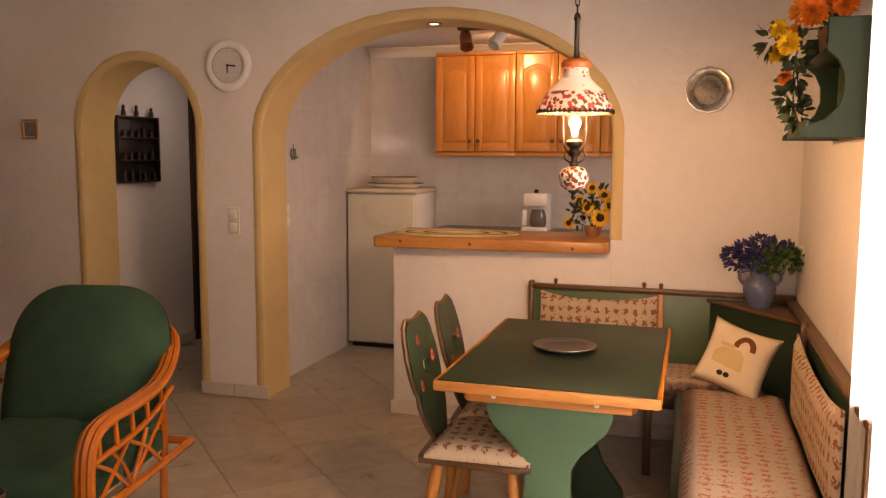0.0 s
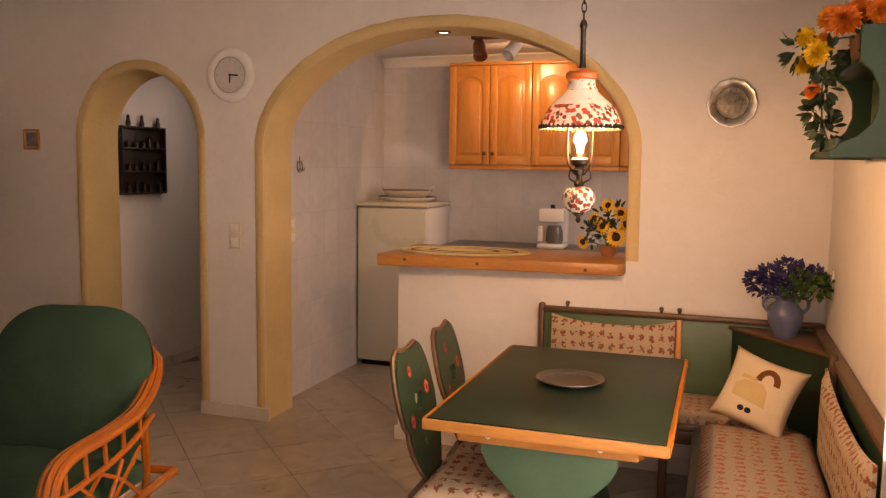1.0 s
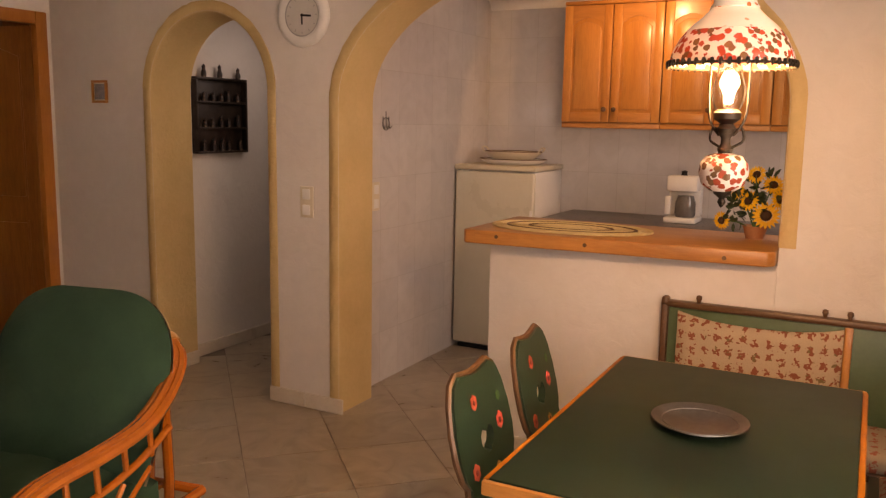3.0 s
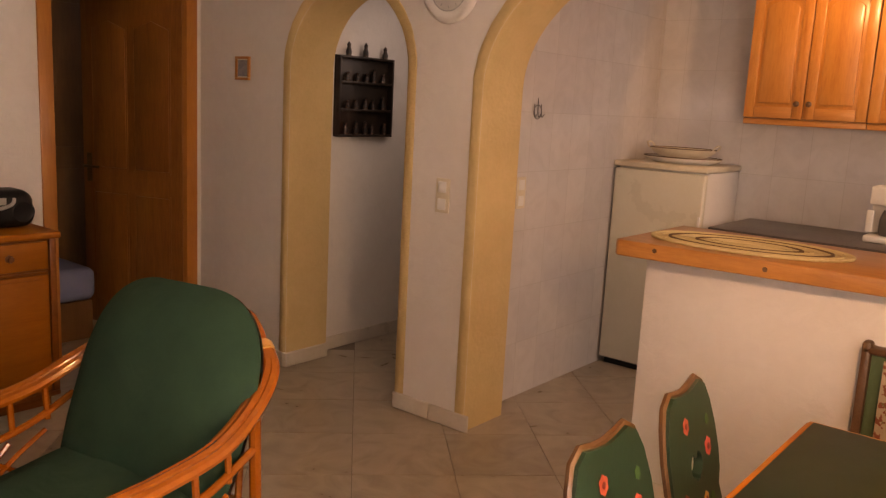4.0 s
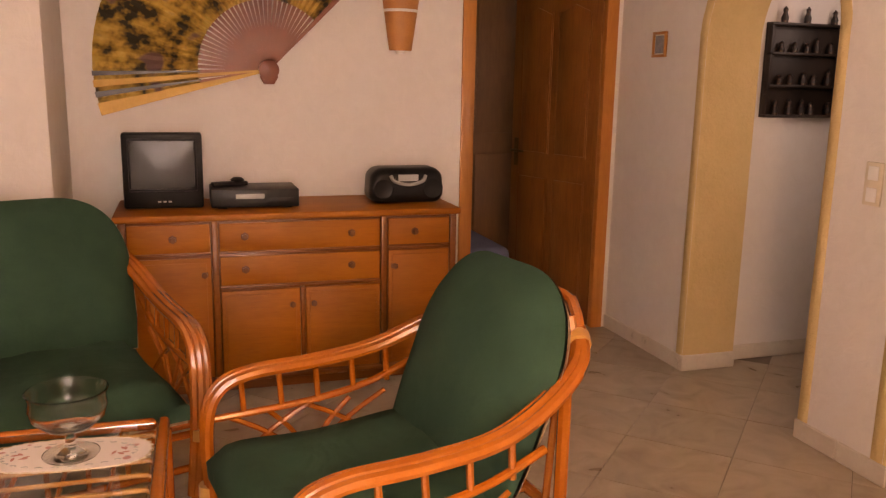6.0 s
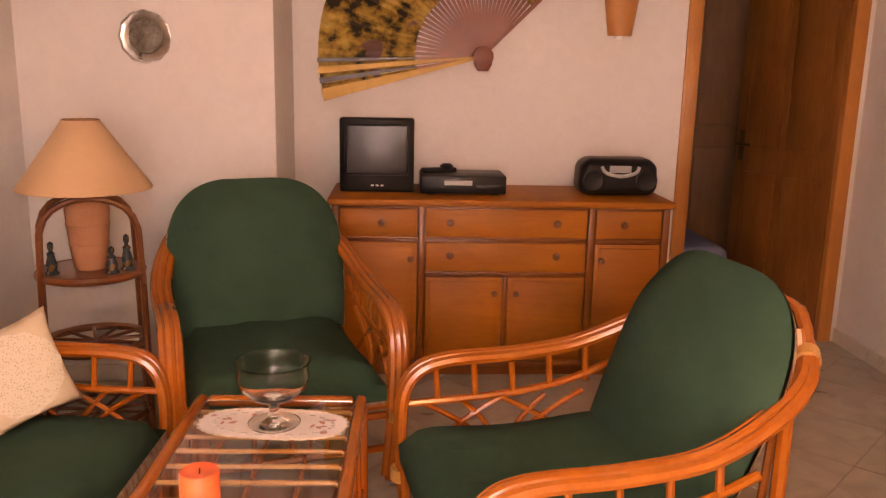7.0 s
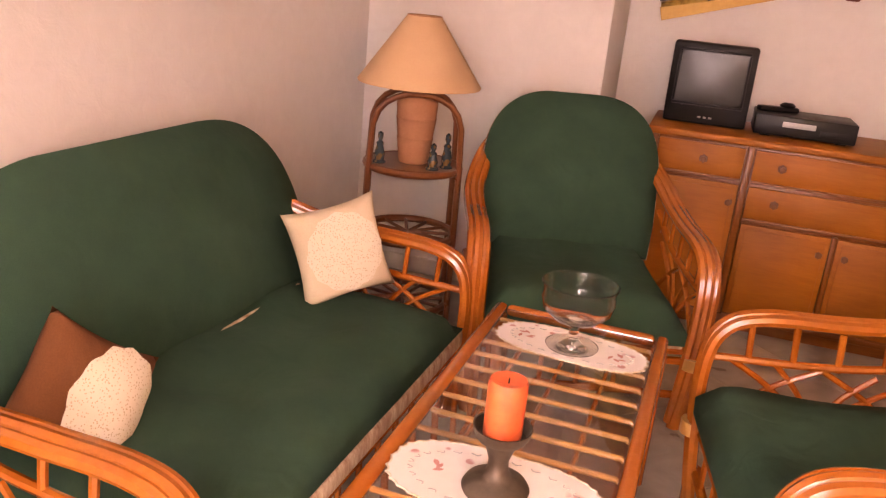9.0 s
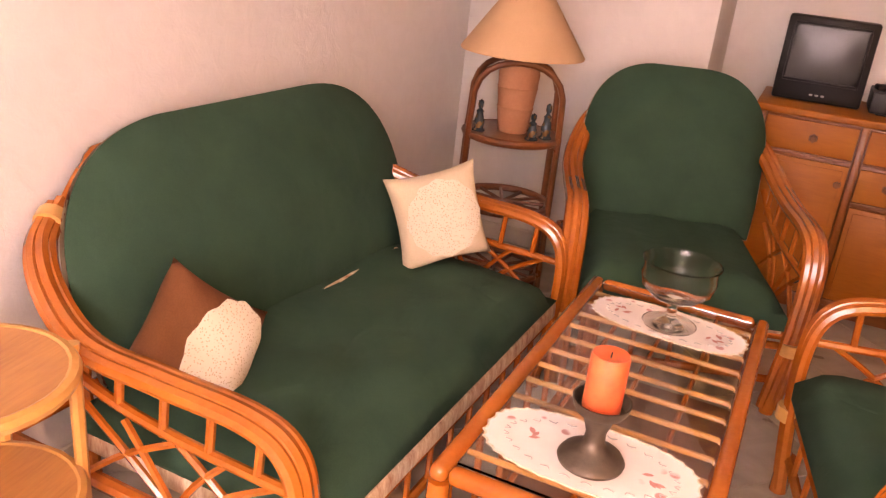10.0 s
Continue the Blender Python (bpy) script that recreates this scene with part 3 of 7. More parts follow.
def board_chair(m, label):
    """Alpine chair: shaped back board with a heart cut through it, splayed turned legs, tied seat pad. Faces +x."""
    ob = thing("dining_chair", m, label, "dining chair", "chairs at the dining table")
    seat = [(-0.20, -0.15), (-0.19, -0.19), (0.17, -0.21), (0.21, -0.18), (0.215, 0.18), (0.17, 0.21), (-0.19, 0.19), (-0.20, 0.15)]
    part("seat", soft_bevel(prism(bmesh.new(), seat, "z", 0.425, 0.45), 0.006), BROWN, ob)
    pad = bmesh.new()
    n = 14
    for z0, sgn in ((0.4515, 0), (0.4515, 1)):
        g = [[pad.verts.new((-0.165 + 0.37 * i / n, -0.20 + 0.40 * j / n, z0 + sgn * (0.012 + 0.036 * (max(0, (1 - (2 * i / n - 1) ** 6) * (1 - (2 * j / n - 1) ** 6))) ** 0.5 + 0.004 * math.sin(i * 1.1) * math.sin(j * 1.3)))) for j in range(n + 1)] for i in range(n + 1)]
        for i in range(n):
            for j in range(n):
                pad.faces.new((g[i][j], g[i + 1][j], g[i + 1][j + 1], g[i][j + 1]))
        edge = [g[i][0] for i in range(n)] + [g[n][j] for j in range(n)] + [g[i][n] for i in range(n, 0, -1)] + [g[0][j] for j in range(n, 0, -1)]
        if sgn:
            for i in range(len(edge)):
                k = (i + 1) % len(edge)
                pad.faces.new((low_edge[i], low_edge[k], edge[k], edge[i]))
        low_edge = edge
    part("seat_pad", pad, SPRIG, ob, "cream sprigged seat pad", 60)
    for sx in (-1, 1):
        for sy in (-1, 1):
            top, bot = Vector((sx * 0.13, sy * 0.12, 0.43)), Vector((sx * 0.20, sy * 0.185, 0.0))
            d = bot - top
            bm = bmesh.new()
            for q in range(8):
                a, b = q / 8, (q + 1) / 8
                r0 = 0.018 + 0.006 * math.sin(a * 7.5)
                r1 = 0.018 + 0.006 * math.sin(b * 7.5)
                tube(bm, [top + d * a, top + d * b], r0, 10, False, r1, False)
            bmesh.ops.remove_doubles(bm, verts=bm.verts[:], dist=0.002)
            part("leg", bm, PINE, ob, "turned honey-coloured leg")
    # back board with a heart hole, made as a ring of quads round the hole
    hl = [(0.0, 0.492), (0.05, 0.497), (0.10, 0.505), (0.14, 0.485), (0.165, 0.44), (0.182, 0.37), (0.184, 0.30), (0.172, 0.25), (0.150, 0.22), (0.158, 0.18), (0.15, 0.14), (0.12, 0.09), (0.085, 0.04), (0.07, 0.0)]
    hl = [(y * 0.90, z * 1.0) for y, z in hl]
    rim = [(y, z) for y, z in hl] + [(-y, z) for y, z in hl[::-1][:-1]]
    cy, cz = 0.0, 0.315
    hole = []
    for y, z in rim:
        a = math.atan2(y - cy, z - cz)
        hr = 0.030 + 0.010 * abs(math.sin(a)) - (0.014 if abs(a) < 0.3 else 0) + (0.008 if abs(a) > 2.8 else 0)
        hole.append((cy + hr * math.sin(a), cz + hr * math.cos(a)))
    bm = bmesh.new()
    def lay(pts, off):
        return [bm.verts.new((-0.155 - 0.22 * z + off, y, 0.445 + z * 0.91)) for y, z in pts]
    fo, fi, bo, bi = lay(rim, 0.011), lay(hole, 0.011), lay(rim, -0.011), lay(hole, -0.011)
    k = len(rim)
    for i in range(k):
        j = (i + 1) % k
        for q in ((fo[i], fo[j], fi[j], fi[i]), (bo[i], bi[i], bi[j], bo[j]), (fo[i], bo[i], bo[j], fo[j]), (fi[i], fi[j], bi[j], bi[i])):
            bm.faces.new(q)
    back = part("backrest", bm, GREEN_D, ob, "dark green board with a heart cut-out and painted flowers", 30)
    edge = [(-0.155 - 0.22 * z - 0.004, y * 1.012, 0.445 + z * 0.91 + 0.003) for y, z in rim]
    part("edge_line", tube(bmesh.new(), edge, 0.0085, 6, True), BROWN, back, "worn ochre-brown rim")
    for i, (y, z, r, c) in enumerate(((0.085, 0.335, 0.030, 0), (-0.045, 0.425, 0.026, 1), (-0.10, 0.255, 0.028, 1), (0.03, 0.22, 0.022, 2), (0.075, 0.205, 0.02, 3), (-0.02, 0.16, 0.018, 3), (0.10, 0.40, 0.018, 3))):
        for off in (0.0125, -0.0125):
            fl = bmesh.new()
            pet = [(0.68 * r * (1 + 0.10 * math.cos(6 * t)) * math.sin(t), 0.68 * r * (1 + 0.10 * math.cos(6 * t)) * 1.15 * math.cos(t)) for t in [2 * math.pi * q / 30 for q in range(30)]]
            vs = [fl.verts.new((-0.155 - 0.22 * (z + dz) + off, y + dy, 0.445 + (z + dz) * 0.91)) for dy, dz in pet]
            face = fl.faces.new(vs)
            ex = bmesh.ops.extrude_face_region(fl, geom=[face])
            bmesh.ops.translate(fl, vec=(0.001 if off > 0 else -0.001, 0, 0), verts=[v for v in ex["geom"] if isinstance(v, bmesh.types.BMVert)])
            if c < 3:
                eye = lathe(bmesh.new(), [(0, 0), (0.30 * r, 0), (0.24 * r, 0.001), (0, 0.0012)], 10)
                eye.transform(Matrix.Translation((-0.155 - 0.22 * z + off * 1.12, y, 0.445 + z * 0.91)) @ Matrix.Rotation(radians(77 if off > 0 else -103), 4, "Y"))
                part("flower_centre", eye, PETALS[4], back)
            part("painted_flower", fl, PETALS[c], back, ("red", "rust", "ochre", "leaf green")[c] + " painted flower")
    return ob


PETALS = [plain("red_paint", (0.40, 0.040, 0.032), (0.55, 0.10, 0.07), 40, 0.5), plain("rust_paint", (0.28, 0.040, 0.022), (0.38, 0.075, 0.04), 40, 0.5),
          plain("ochre_flower_paint", (0.45, 0.22, 0.06), (0.55, 0.30, 0.10), 40, 0.5), plain("leaf_paint", (0.035, 0.10, 0.03), (0.06, 0.15, 0.045), 40, 0.5), plain("dark_red_paint", (0.12, 0.015, 0.012), (0.18, 0.03, 0.02), 40, 0.5)]
board_chair(pose(-0.83, 2.575, 0, 0, 0, 2), "dark green painted alpine chair with heart cut-out, pulled to the table")
board_chair(pose(-0.84, 2.985, 0, 0, 0, 5), "dark green painted alpine chair with heart cut-out, near the bar")

# corner bench
bench = thing("corner_bench", pose(0.0, -0.02, -0.02), "sage green painted corner bench with dark brown rails", "corner bench")
BY, BX = WALL_Y - 0.016, RIGHT - 0.003
part("back_panel", boxed(-0.925, BX - 0.05, BY - 0.03, BY - 0.006, 0.36, 0.815, 0.003), GREEN_P, bench)
part("top_rail", boxed(-0.955, BX - 0.002, BY - 0.05, BY, 0.815, 0.84, 0.008), BROWN, bench)
part("end_post", boxed(-0.955, -0.925, BY - 0.05, BY, 0.0, 0.855, 0.01), BROWN, bench)
part("post", boxed(-0.28, -0.25, BY - 0.045, BY - 0.032, 0.40, 0.814, 0.005), PINE, bench)
for x in (-0.81, -0.35, -0.265):
    part("peg", lathe(bmesh.new(), [(0, 0.84), (0.007, 0.84), (0.008, 0.85), (0.012, 0.856), (0.01, 0.868), (0, 0.872)], 12, (x, BY - 0.025, 0)), BROWN, bench)
part("seat_board", boxed(-0.925, BX - 0.1, 3.66, BY - 0.031, 0.40, 0.43, 0.006), BROWN, bench)
part("front_rail", boxed(-0.925, -0.175, 3.655, 3.675, 0.34, 0.399, 0.004), BROWN, bench)
for x in (-0.905, -0.29):
    part("leg", boxed(x - 0.018, x + 0.018, 3.62, 3.654, 0.0, 0.40, 0.005), BROWN, bench)
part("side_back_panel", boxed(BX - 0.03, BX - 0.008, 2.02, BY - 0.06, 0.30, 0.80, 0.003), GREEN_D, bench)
part("side_rail", boxed(BX - 0.05, BX - 0.001, 2.02, BY - 0.052, 0.80, 0.826, 0.008), BROWN, bench)
for y in (2.05, 3.40):
    part("side_post", boxed(BX - 0.058, BX - 0.031, y - 0.016, y + 0.016, 0.40, 0.845, 0.005), BROWN, bench)
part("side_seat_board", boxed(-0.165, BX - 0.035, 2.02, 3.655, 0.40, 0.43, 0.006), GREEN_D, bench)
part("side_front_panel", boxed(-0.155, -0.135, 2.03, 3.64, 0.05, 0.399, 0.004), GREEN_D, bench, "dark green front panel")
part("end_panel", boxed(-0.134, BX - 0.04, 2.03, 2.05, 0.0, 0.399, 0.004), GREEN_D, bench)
part("plinth", boxed(-0.13, BX - 0.04, 2.06, 3.64, 0.0, 0.05), BROWN, bench)
# corner box with a triangular top
tri = [(-0.04, BY - 0.033), (BX - 0.032, BY - 0.033), (BX - 0.032, 3.60)]
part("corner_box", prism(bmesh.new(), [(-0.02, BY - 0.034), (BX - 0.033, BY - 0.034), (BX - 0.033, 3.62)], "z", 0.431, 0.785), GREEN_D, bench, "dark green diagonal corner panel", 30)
part("corner_top", soft_bevel(prism(bmesh.new(), tri, "z", 0.785, 0.803), 0.004), BROWN, bench, "dark brown triangular shelf", 30)


def pad(name, m, w, d, h, material, label, group, scallop=0.0):
    """A flat stuffed pad lying in x and y; scallop dips its far edge."""
    bm = bmesh.new()
    nx, ny = max(8, int(w * 30)), max(8, int(d * 30))
    rows = []
    for s in (0, 1):
        g = []
        for i in range(nx + 1):
            col = []
            for j in range(ny + 1):
                u, v = 2 * i / nx - 1, 2 * j / ny - 1
                e = max(0.0, (1 - u ** 10) * (1 - v ** 10)) ** 0.5
                yy = d / 2 * v
                if scallop and v > 0:
                    yy -= scallop * v * (1 - (abs(u)) ** 2.5)
                col.append(bm.verts.new((w / 2 * u, yy, s * (0.3 * h + 0.7 * h * e) + 0.003 * math.sin(7 * u + 3) * math.cos(5 * v) * s)))
            g.append(col)
        for i in range(nx):
            for j in range(ny):
                bm.faces.new((g[i][j], g[i + 1][j], g[i + 1][j + 1], g[i][j + 1]))
        rows.append([g[i][0] for i in range(nx)] + [g[nx][j] for j in range(ny)] + [g[i][ny] for i in range(nx, 0, -1)] + [g[0][j] for j in range(ny, 0, -1)])
    a, b = rows
    for i in range(len(a)):
        k = (i + 1) % len(a)
        bm.faces.new((a[i], a[k], b[k], b[i]))
    ob = part(name, bm, material, None, "", 60)
    ob.matrix_world = m
    return tagged(ob, label, "cushion", group)


pad("bench_cushion", pose(-0.335, 3.845, 0.411), 1.10, 0.38, 0.045, SPRIG_S, "cream sprigged seat cushion on the corner bench", "bench cushions")
pad("bench_cushion", pose(0.08, 2.84, 0.411, 0, 0, 90), 1.50, 0.43, 0.055, SPRIG_S, "cream sprigged seat cushion along the side bench", "bench cushions")
pad("back_cushion", pose(-0.58, BY - 0.088, 0.645, 90, 0, 0) @ pose(0, 0, 0), 0.60, 0.29, 0.03, SPRIG, "cream sprigged back cushion hung on the bench rail", "bench back cushions", 0.035)
pad("back_cushion", pose(BX - 0.066, 2.82, 0.605, 90, 0, -90), 1.08, 0.34, 0.032, SPRIG, "cream sprigged back cushion hung on the side bench", "bench back cushions", 0.05)

# picture cushion, leaning in the corner
pc = thing("cushion", pose(0.085, 3.54, 0.605, -24, 14, -22), "cream cushion with a brown and tan printed motif", "cushion", "bench scatter cushion")
part("cover", pillow(0.31, 0.31, 0.11), CREAM, pc, "", 70)


def motif(name, outline, material, parent, label, w=0.31, d=0.11):
    bm = bmesh.new()
    k = len(outline)
    def depth(x, z):
        u, v = 2 * x / w, 2 * z / w
        return -(d / 2 * max(0.0, (1 - u ** 4) * (1 - v ** 4)) ** 0.5 * (1 + 0.12 * math.sin(3.1 * u + 2 * v) * math.cos(2.3 * v - u))) - 0.0025
    cx, cz = sum(p[0] for p in outline) / k, sum(p[1] for p in outline) / k
    c = bm.verts.new((cx, depth(cx, cz), cz))
    vs = [bm.verts.new((x, depth(x, z), z)) for x, z in outline]
    for i in range(k):
        bm.faces.new((vs[i], vs[(i + 1) % k], c))
    return part(name, bm, material, parent, label, 60)


TANP = fabric("tan_print", (0.46, 0.33, 0.15), (0.55, 0.41, 0.21), 300)
motif("print_patch", [(-0.085, -0.045), (0.055, -0.055), (0.045, 0.01), (0.02, 0.035), (-0.06, 0.03), (-0.09, 0.0)], TANP, pc, "tan printed patch")
motif("print_patch", [(-0.075, 0.035), (-0.01, 0.034), (-0.01, 0.05), (-0.075, 0.052)], TANP, pc, "tan printed bar")
arc = [(0.03 + 0.05 * math.cos(t), 0.045 + 0.06 * math.sin(t)) for t in [math.pi * q / 10 for q in range(11)]]
for a, b in zip(arc, arc[1:]):
    motif("print_stroke", [(a[0] * 1.0, a[1]), (b[0], b[1]), (0.03 + (b[0] - 0.03) * 0.5, 0.045 + (b[1] - 0.045) * 0.6), (0.03 + (a[0] - 0.03) * 0.5, 0.045 + (a[1] - 0.045) * 0.6)], BROWN_C, pc, "brown printed stroke")
for x in (-0.03, 0.0):
    motif("print_dot", [(x + 0.014 * math.cos(t), -0.085 + 0.012 * math.sin(t)) for t in [2 * math.pi * q / 12 for q in range(12)]], BLACK, pc, "dark printed dot")


def leaf_mesh(name, w, h, material, cup=0.2):
    bm = bmesh.new()
    spine = [(0, 0), (0.25, 0.7), (0.55, 1.0), (0.8, 0.6), (1, 0.0)]
    mid, lft, rgt = [], [], []
    for t, k in spine:
        mid.append(bm.verts.new((0, t * h, -0.25 * cup * h * t * t)))
        lft.append(bm.verts.new((-w / 2 * k, t * h, -0.25 * cup * h * t * t + cup * w * k * 0.4)))
        rgt.append(bm.verts.new((w / 2 * k, t * h, -0.25 * cup * h * t * t + cup * w * k * 0.4)))
    for i in range(len(spine) - 1):
        for s in (lft, rgt):
            vs = [mid[i], mid[i + 1], s[i + 1], s[i]]
            bm.faces.new(vs)
    bmesh.ops.remove_doubles(bm, verts=bm.verts[:], dist=0.0002)
    return bm


def spray(rng, parent, name, material, count, centre, radius, w, h, label="", up=0.3):
    """A clump of small petals or leaves scattered through an uneven ball."""
    bm = bmesh.new()
    for _ in range(count):
        d = Vector((rng.gauss(0, 1), rng.gauss(0, 1), rng.gauss(0, 1) + up)).normalized()
        p = Vector(centre) + Vector((d.x * radius[0], d.y * radius[1], d.z * radius[2])) * rng.uniform(0.45, 1.0)
        lf = leaf_mesh("l", w * rng.uniform(0.7, 1.2), h * rng.uniform(0.7, 1.2), None)
        m = Matrix.Translation(p) @ d.to_track_quat("Y", "Z").to_matrix().to_4x4() @ Matrix.Rotation(rng.uniform(0, 6.28), 4, "Y")
        me = bpy.data.meshes.new("tmp")
        lf.transform(m)
        lf.to_mesh(me)
        lf.free()
        bm.from_mesh(me)
        bpy.data.meshes.remove(me)
    return part(name, bm, material, parent, label, 30)


LEAF = plain("leaf_green", (0.025, 0.075, 0.015), (0.06, 0.14, 0.03), 30, 0.5)
LEAF_D = plain("dark_leaf", (0.018, 0.038, 0.014), (0.04, 0.07, 0.028), 30, 0.5)
BLUEP = plain("blue_petal", (0.018, 0.017, 0.085), (0.045, 0.038, 0.16), 40, 0.6)
ORANGE = plain("orange_petal", (0.70, 0.16, 0.01), (0.85, 0.30, 0.02), 40, 0.6)
YELLOW = plain("yellow_petal", (0.72, 0.36, 0.01), (0.85, 0.50, 0.03), 40, 0.6)
SEED = plain("seed_head", (0.035, 0.014, 0.005), (0.07, 0.03, 0.01), 60, 0.9)
BLUEG = plain("blue_glaze", (0.07, 0.09, 0.17), (0.12, 0.14, 0.23), 8, 0.35, 40, 0.05)

rng = random.Random(11)
vase = thing("blue_vase", pose(0.195, 3.89, 0.7835), "blue glazed two-handled vase of dried blue flowers", "vase")
part("jug", lathe(bmesh.new(), [(0, 0), (0.042, 0), (0.045, 0.006), (0.066, 0.05), (0.076, 0.09), (0.070, 0.125), (0.048, 0.15), (0.043, 0.165), (0.052, 0.185), (0.049, 0.186), (0.038, 0.165), (0.0, 0.16)], 32), BLUEG, vase)
for s in (-1, 1):
    part("handle", tube(bmesh.new(), smooth_path([(s * 0.048, 0, 0.178), (s * 0.085, 0, 0.172), (s * 0.092, 0, 0.14), (s * 0.07, 0, 0.11)]), 0.0075), BLUEG, vase)
for k in range(16):
    a = rng.uniform(0, 6.28)
    e = Vector((0.16 * math.cos(a) * rng.uniform(0.3, 1), 0.10 * math.sin(a) * rng.uniform(0.3, 1), 0.19 + rng.uniform(0.05, 0.14)))
    part("stem", tube(bmesh.new(), smooth_path([(0.01 * math.cos(a), 0.01 * math.sin(a), 0.13), tuple(e * 0.5 + Vector((0, 0, 0.13))), tuple(e)], 3), 0.0015, 4), LEAF_D, vase)
for cx, cy, cz in ((-0.13, 0, 0.24), (-0.07, -0.04, 0.28), (-0.01, 0.03, 0.30), (0.05, -0.02, 0.29), (-0.10, 0.04, 0.21), (-0.03, -0.06, 0.24), (0.11, 0.03, 0.27)):
    spray(rng, vase, "blue_flower", BLUEP, 110, (cx, cy, cz), (0.05, 0.045, 0.042), 0.018, 0.026)
for cx, cy, cz in ((0.07, -0.05, 0.26), (0.12, -0.02, 0.22), (0.03, -0.05, 0.22), (0.0, 0.0, 0.20), (0.14, 0.02, 0.24)):
    spray(rng, vase, "foliage", LEAF, 60, (cx, cy, cz), (0.05, 0.045, 0.045), 0.02, 0.036)

# green wall shelf with a cascade of orange flowers
ws = thing("wall_shelf", pose(0, 0, 0), "dark green wooden wall shelf with curved sides", "wall shelf")
prof = [(RIGHT - 0.003, 1.56), (0.188, 1.56), (0.19, 1.577), (0.222, 1.605), (0.262, 1.62), (0.296, 1.655), (0.312, 1.70), (0.310, 1.755), (0.29, 1.80), (0.255, 1.83), (0.255, 1.93), (RIGHT - 0.003, 1.93)]
for y in (2.58, 3.10):
    part("side_panel", soft_bevel(prism(bmesh.new(), prof, "y", y, y + 0.018), 0.002, 1), GREEN_S, ws, "", 30)
part("bottom_board", boxed(0.202, RIGHT - 0.004, 2.5985, 3.0995, 1.565, 1.583, 0.003), GREEN_S, ws)
part("top_board", boxed(0.258, RIGHT - 0.004, 2.5985, 3.0995, 1.825, 1.843, 0.003), GREEN_S, ws)
part("back_board", boxed(RIGHT - 0.016, RIGHT - 0.004, 2.5985, 3.0995, 1.5835, 1.824), GREEN_P, ws)
part("front_rail", boxed(0.205, 0.218, 2.5985, 3.0995, 1.5835, 1.617, 0.003), GREEN_D, ws)
fl = thing("orange_flowers", pose(0.318, 2.87, 1.8435), "artificial orange flowers trailing green leaves over a shelf", "artificial flowers")
part("flower_pot", lathe(bmesh.new(), [(0, 0), (0.045, 0), (0.058, 0.09), (0.061, 0.095), (0.054, 0.095), (0.043, 0.01), (0, 0.01)], 24), TERRA, fl)


def bloom(rng, parent, name, material, c, aim, r):
    """A full many-petalled flower head: rings of petals that close towards the middle."""
    m = Matrix.Translation(c) @ Vector(aim).normalized().to_track_quat("Z", "Y").to_matrix().to_4x4()
    verts, faces = [], []
    for ring, (count, tilt, size) in enumerate(((18, 2, 0.82), (17, 18, 0.82), (16, 34, 0.8), (14, 50, 0.74), (11, 64, 0.66), (8, 78, 0.55))):
        for q in range(count):
            lf = leaf_mesh("p", r * 0.5 * size, r * size * rng.uniform(0.9, 1.08), None, 0.5)
            turn = Matrix.Rotation(2 * math.pi * (q + 0.5 * (ring % 2)) / count + rng.uniform(-0.08, 0.08), 4, "Z")
            lf.transform(m @ turn @ Matrix.Rotation(radians(tilt + rng.uniform(-7, 7)), 4, "X") @ Matrix.Translation((0, r * 0.06, 0.002 * ring)))
            lf.verts.index_update()
            k = len(verts)
            verts += [tuple(v.co) for v in lf.verts]
            faces += [[k + v.index for v in fc.verts] for fc in lf.faces]
            lf.free()
    me = bpy.data.meshes.new(name)
    me.from_pydata(verts, [], faces)
    bm = bmesh.new()
    bm.from_mesh(me)
    bpy.data.meshes.remove(me)
    return part(name, bm, material, parent, "", 30)


DEEP = plain("deep_orange_petal", (0.62, 0.10, 0.008), (0.80, 0.20, 0.015), 40, 0.6)
for cx, cy, cz, r, mat in ((-0.135, 0.04, 0.07, 0.055, ORANGE), (-0.085, -0.09, 0.13, 0.062, DEEP), (-0.175, 0.09, 0.02, 0.045, YELLOW), (-0.03, 0.02, 0.17, 0.055, DEEP), (-0.11, 0.0, 0.15, 0.055, ORANGE), (0.01, -0.12, 0.15, 0.05, DEEP),
                           (-0.15, 0.02, -0.07, 0.034, DEEP), (-0.15, -0.05, 0.04, 0.05, YELLOW), (-0.18, 0.02, 0.10, 0.04, YELLOW)):
    bloom(rng, fl, "flower_head", mat, (cx, cy, cz), (-0.5 + rng.uniform(-0.3, 0.3), -1, 0.35 + rng.uniform(-0.2, 0.4)), r)
for cx, cy, cz in ((-0.12, 0.0, 0.02), (-0.20, 0.06, 0.07), (-0.12, 0.0, -0.06), (-0.13, 0.02, -0.13), (-0.105, 0.0, -0.19), (0.0, 0.0, 0.08)):
    spray(rng, fl, "foliage", LEAF_D, 52, (cx, cy, cz), (0.035, 0.05, 0.05), 0.022, 0.042, "", -0.3)
part("trailing_stem", tube(bmesh.new(), smooth_path([(-0.03, 0, 0.09), (-0.10, 0, 0.08), (-0.125, 0, -0.04), (-0.12, 0.01, -0.16), (-0.10, 0, -0.23)]), 0.003, 5), LEAF_D, fl)

# hanging oil-style lamp
pl = thing("pendant_lamp", pose(*LAMP_AT, 0), "lit hanging lamp with flowered white shade and iron fittings", "pendant lamp")


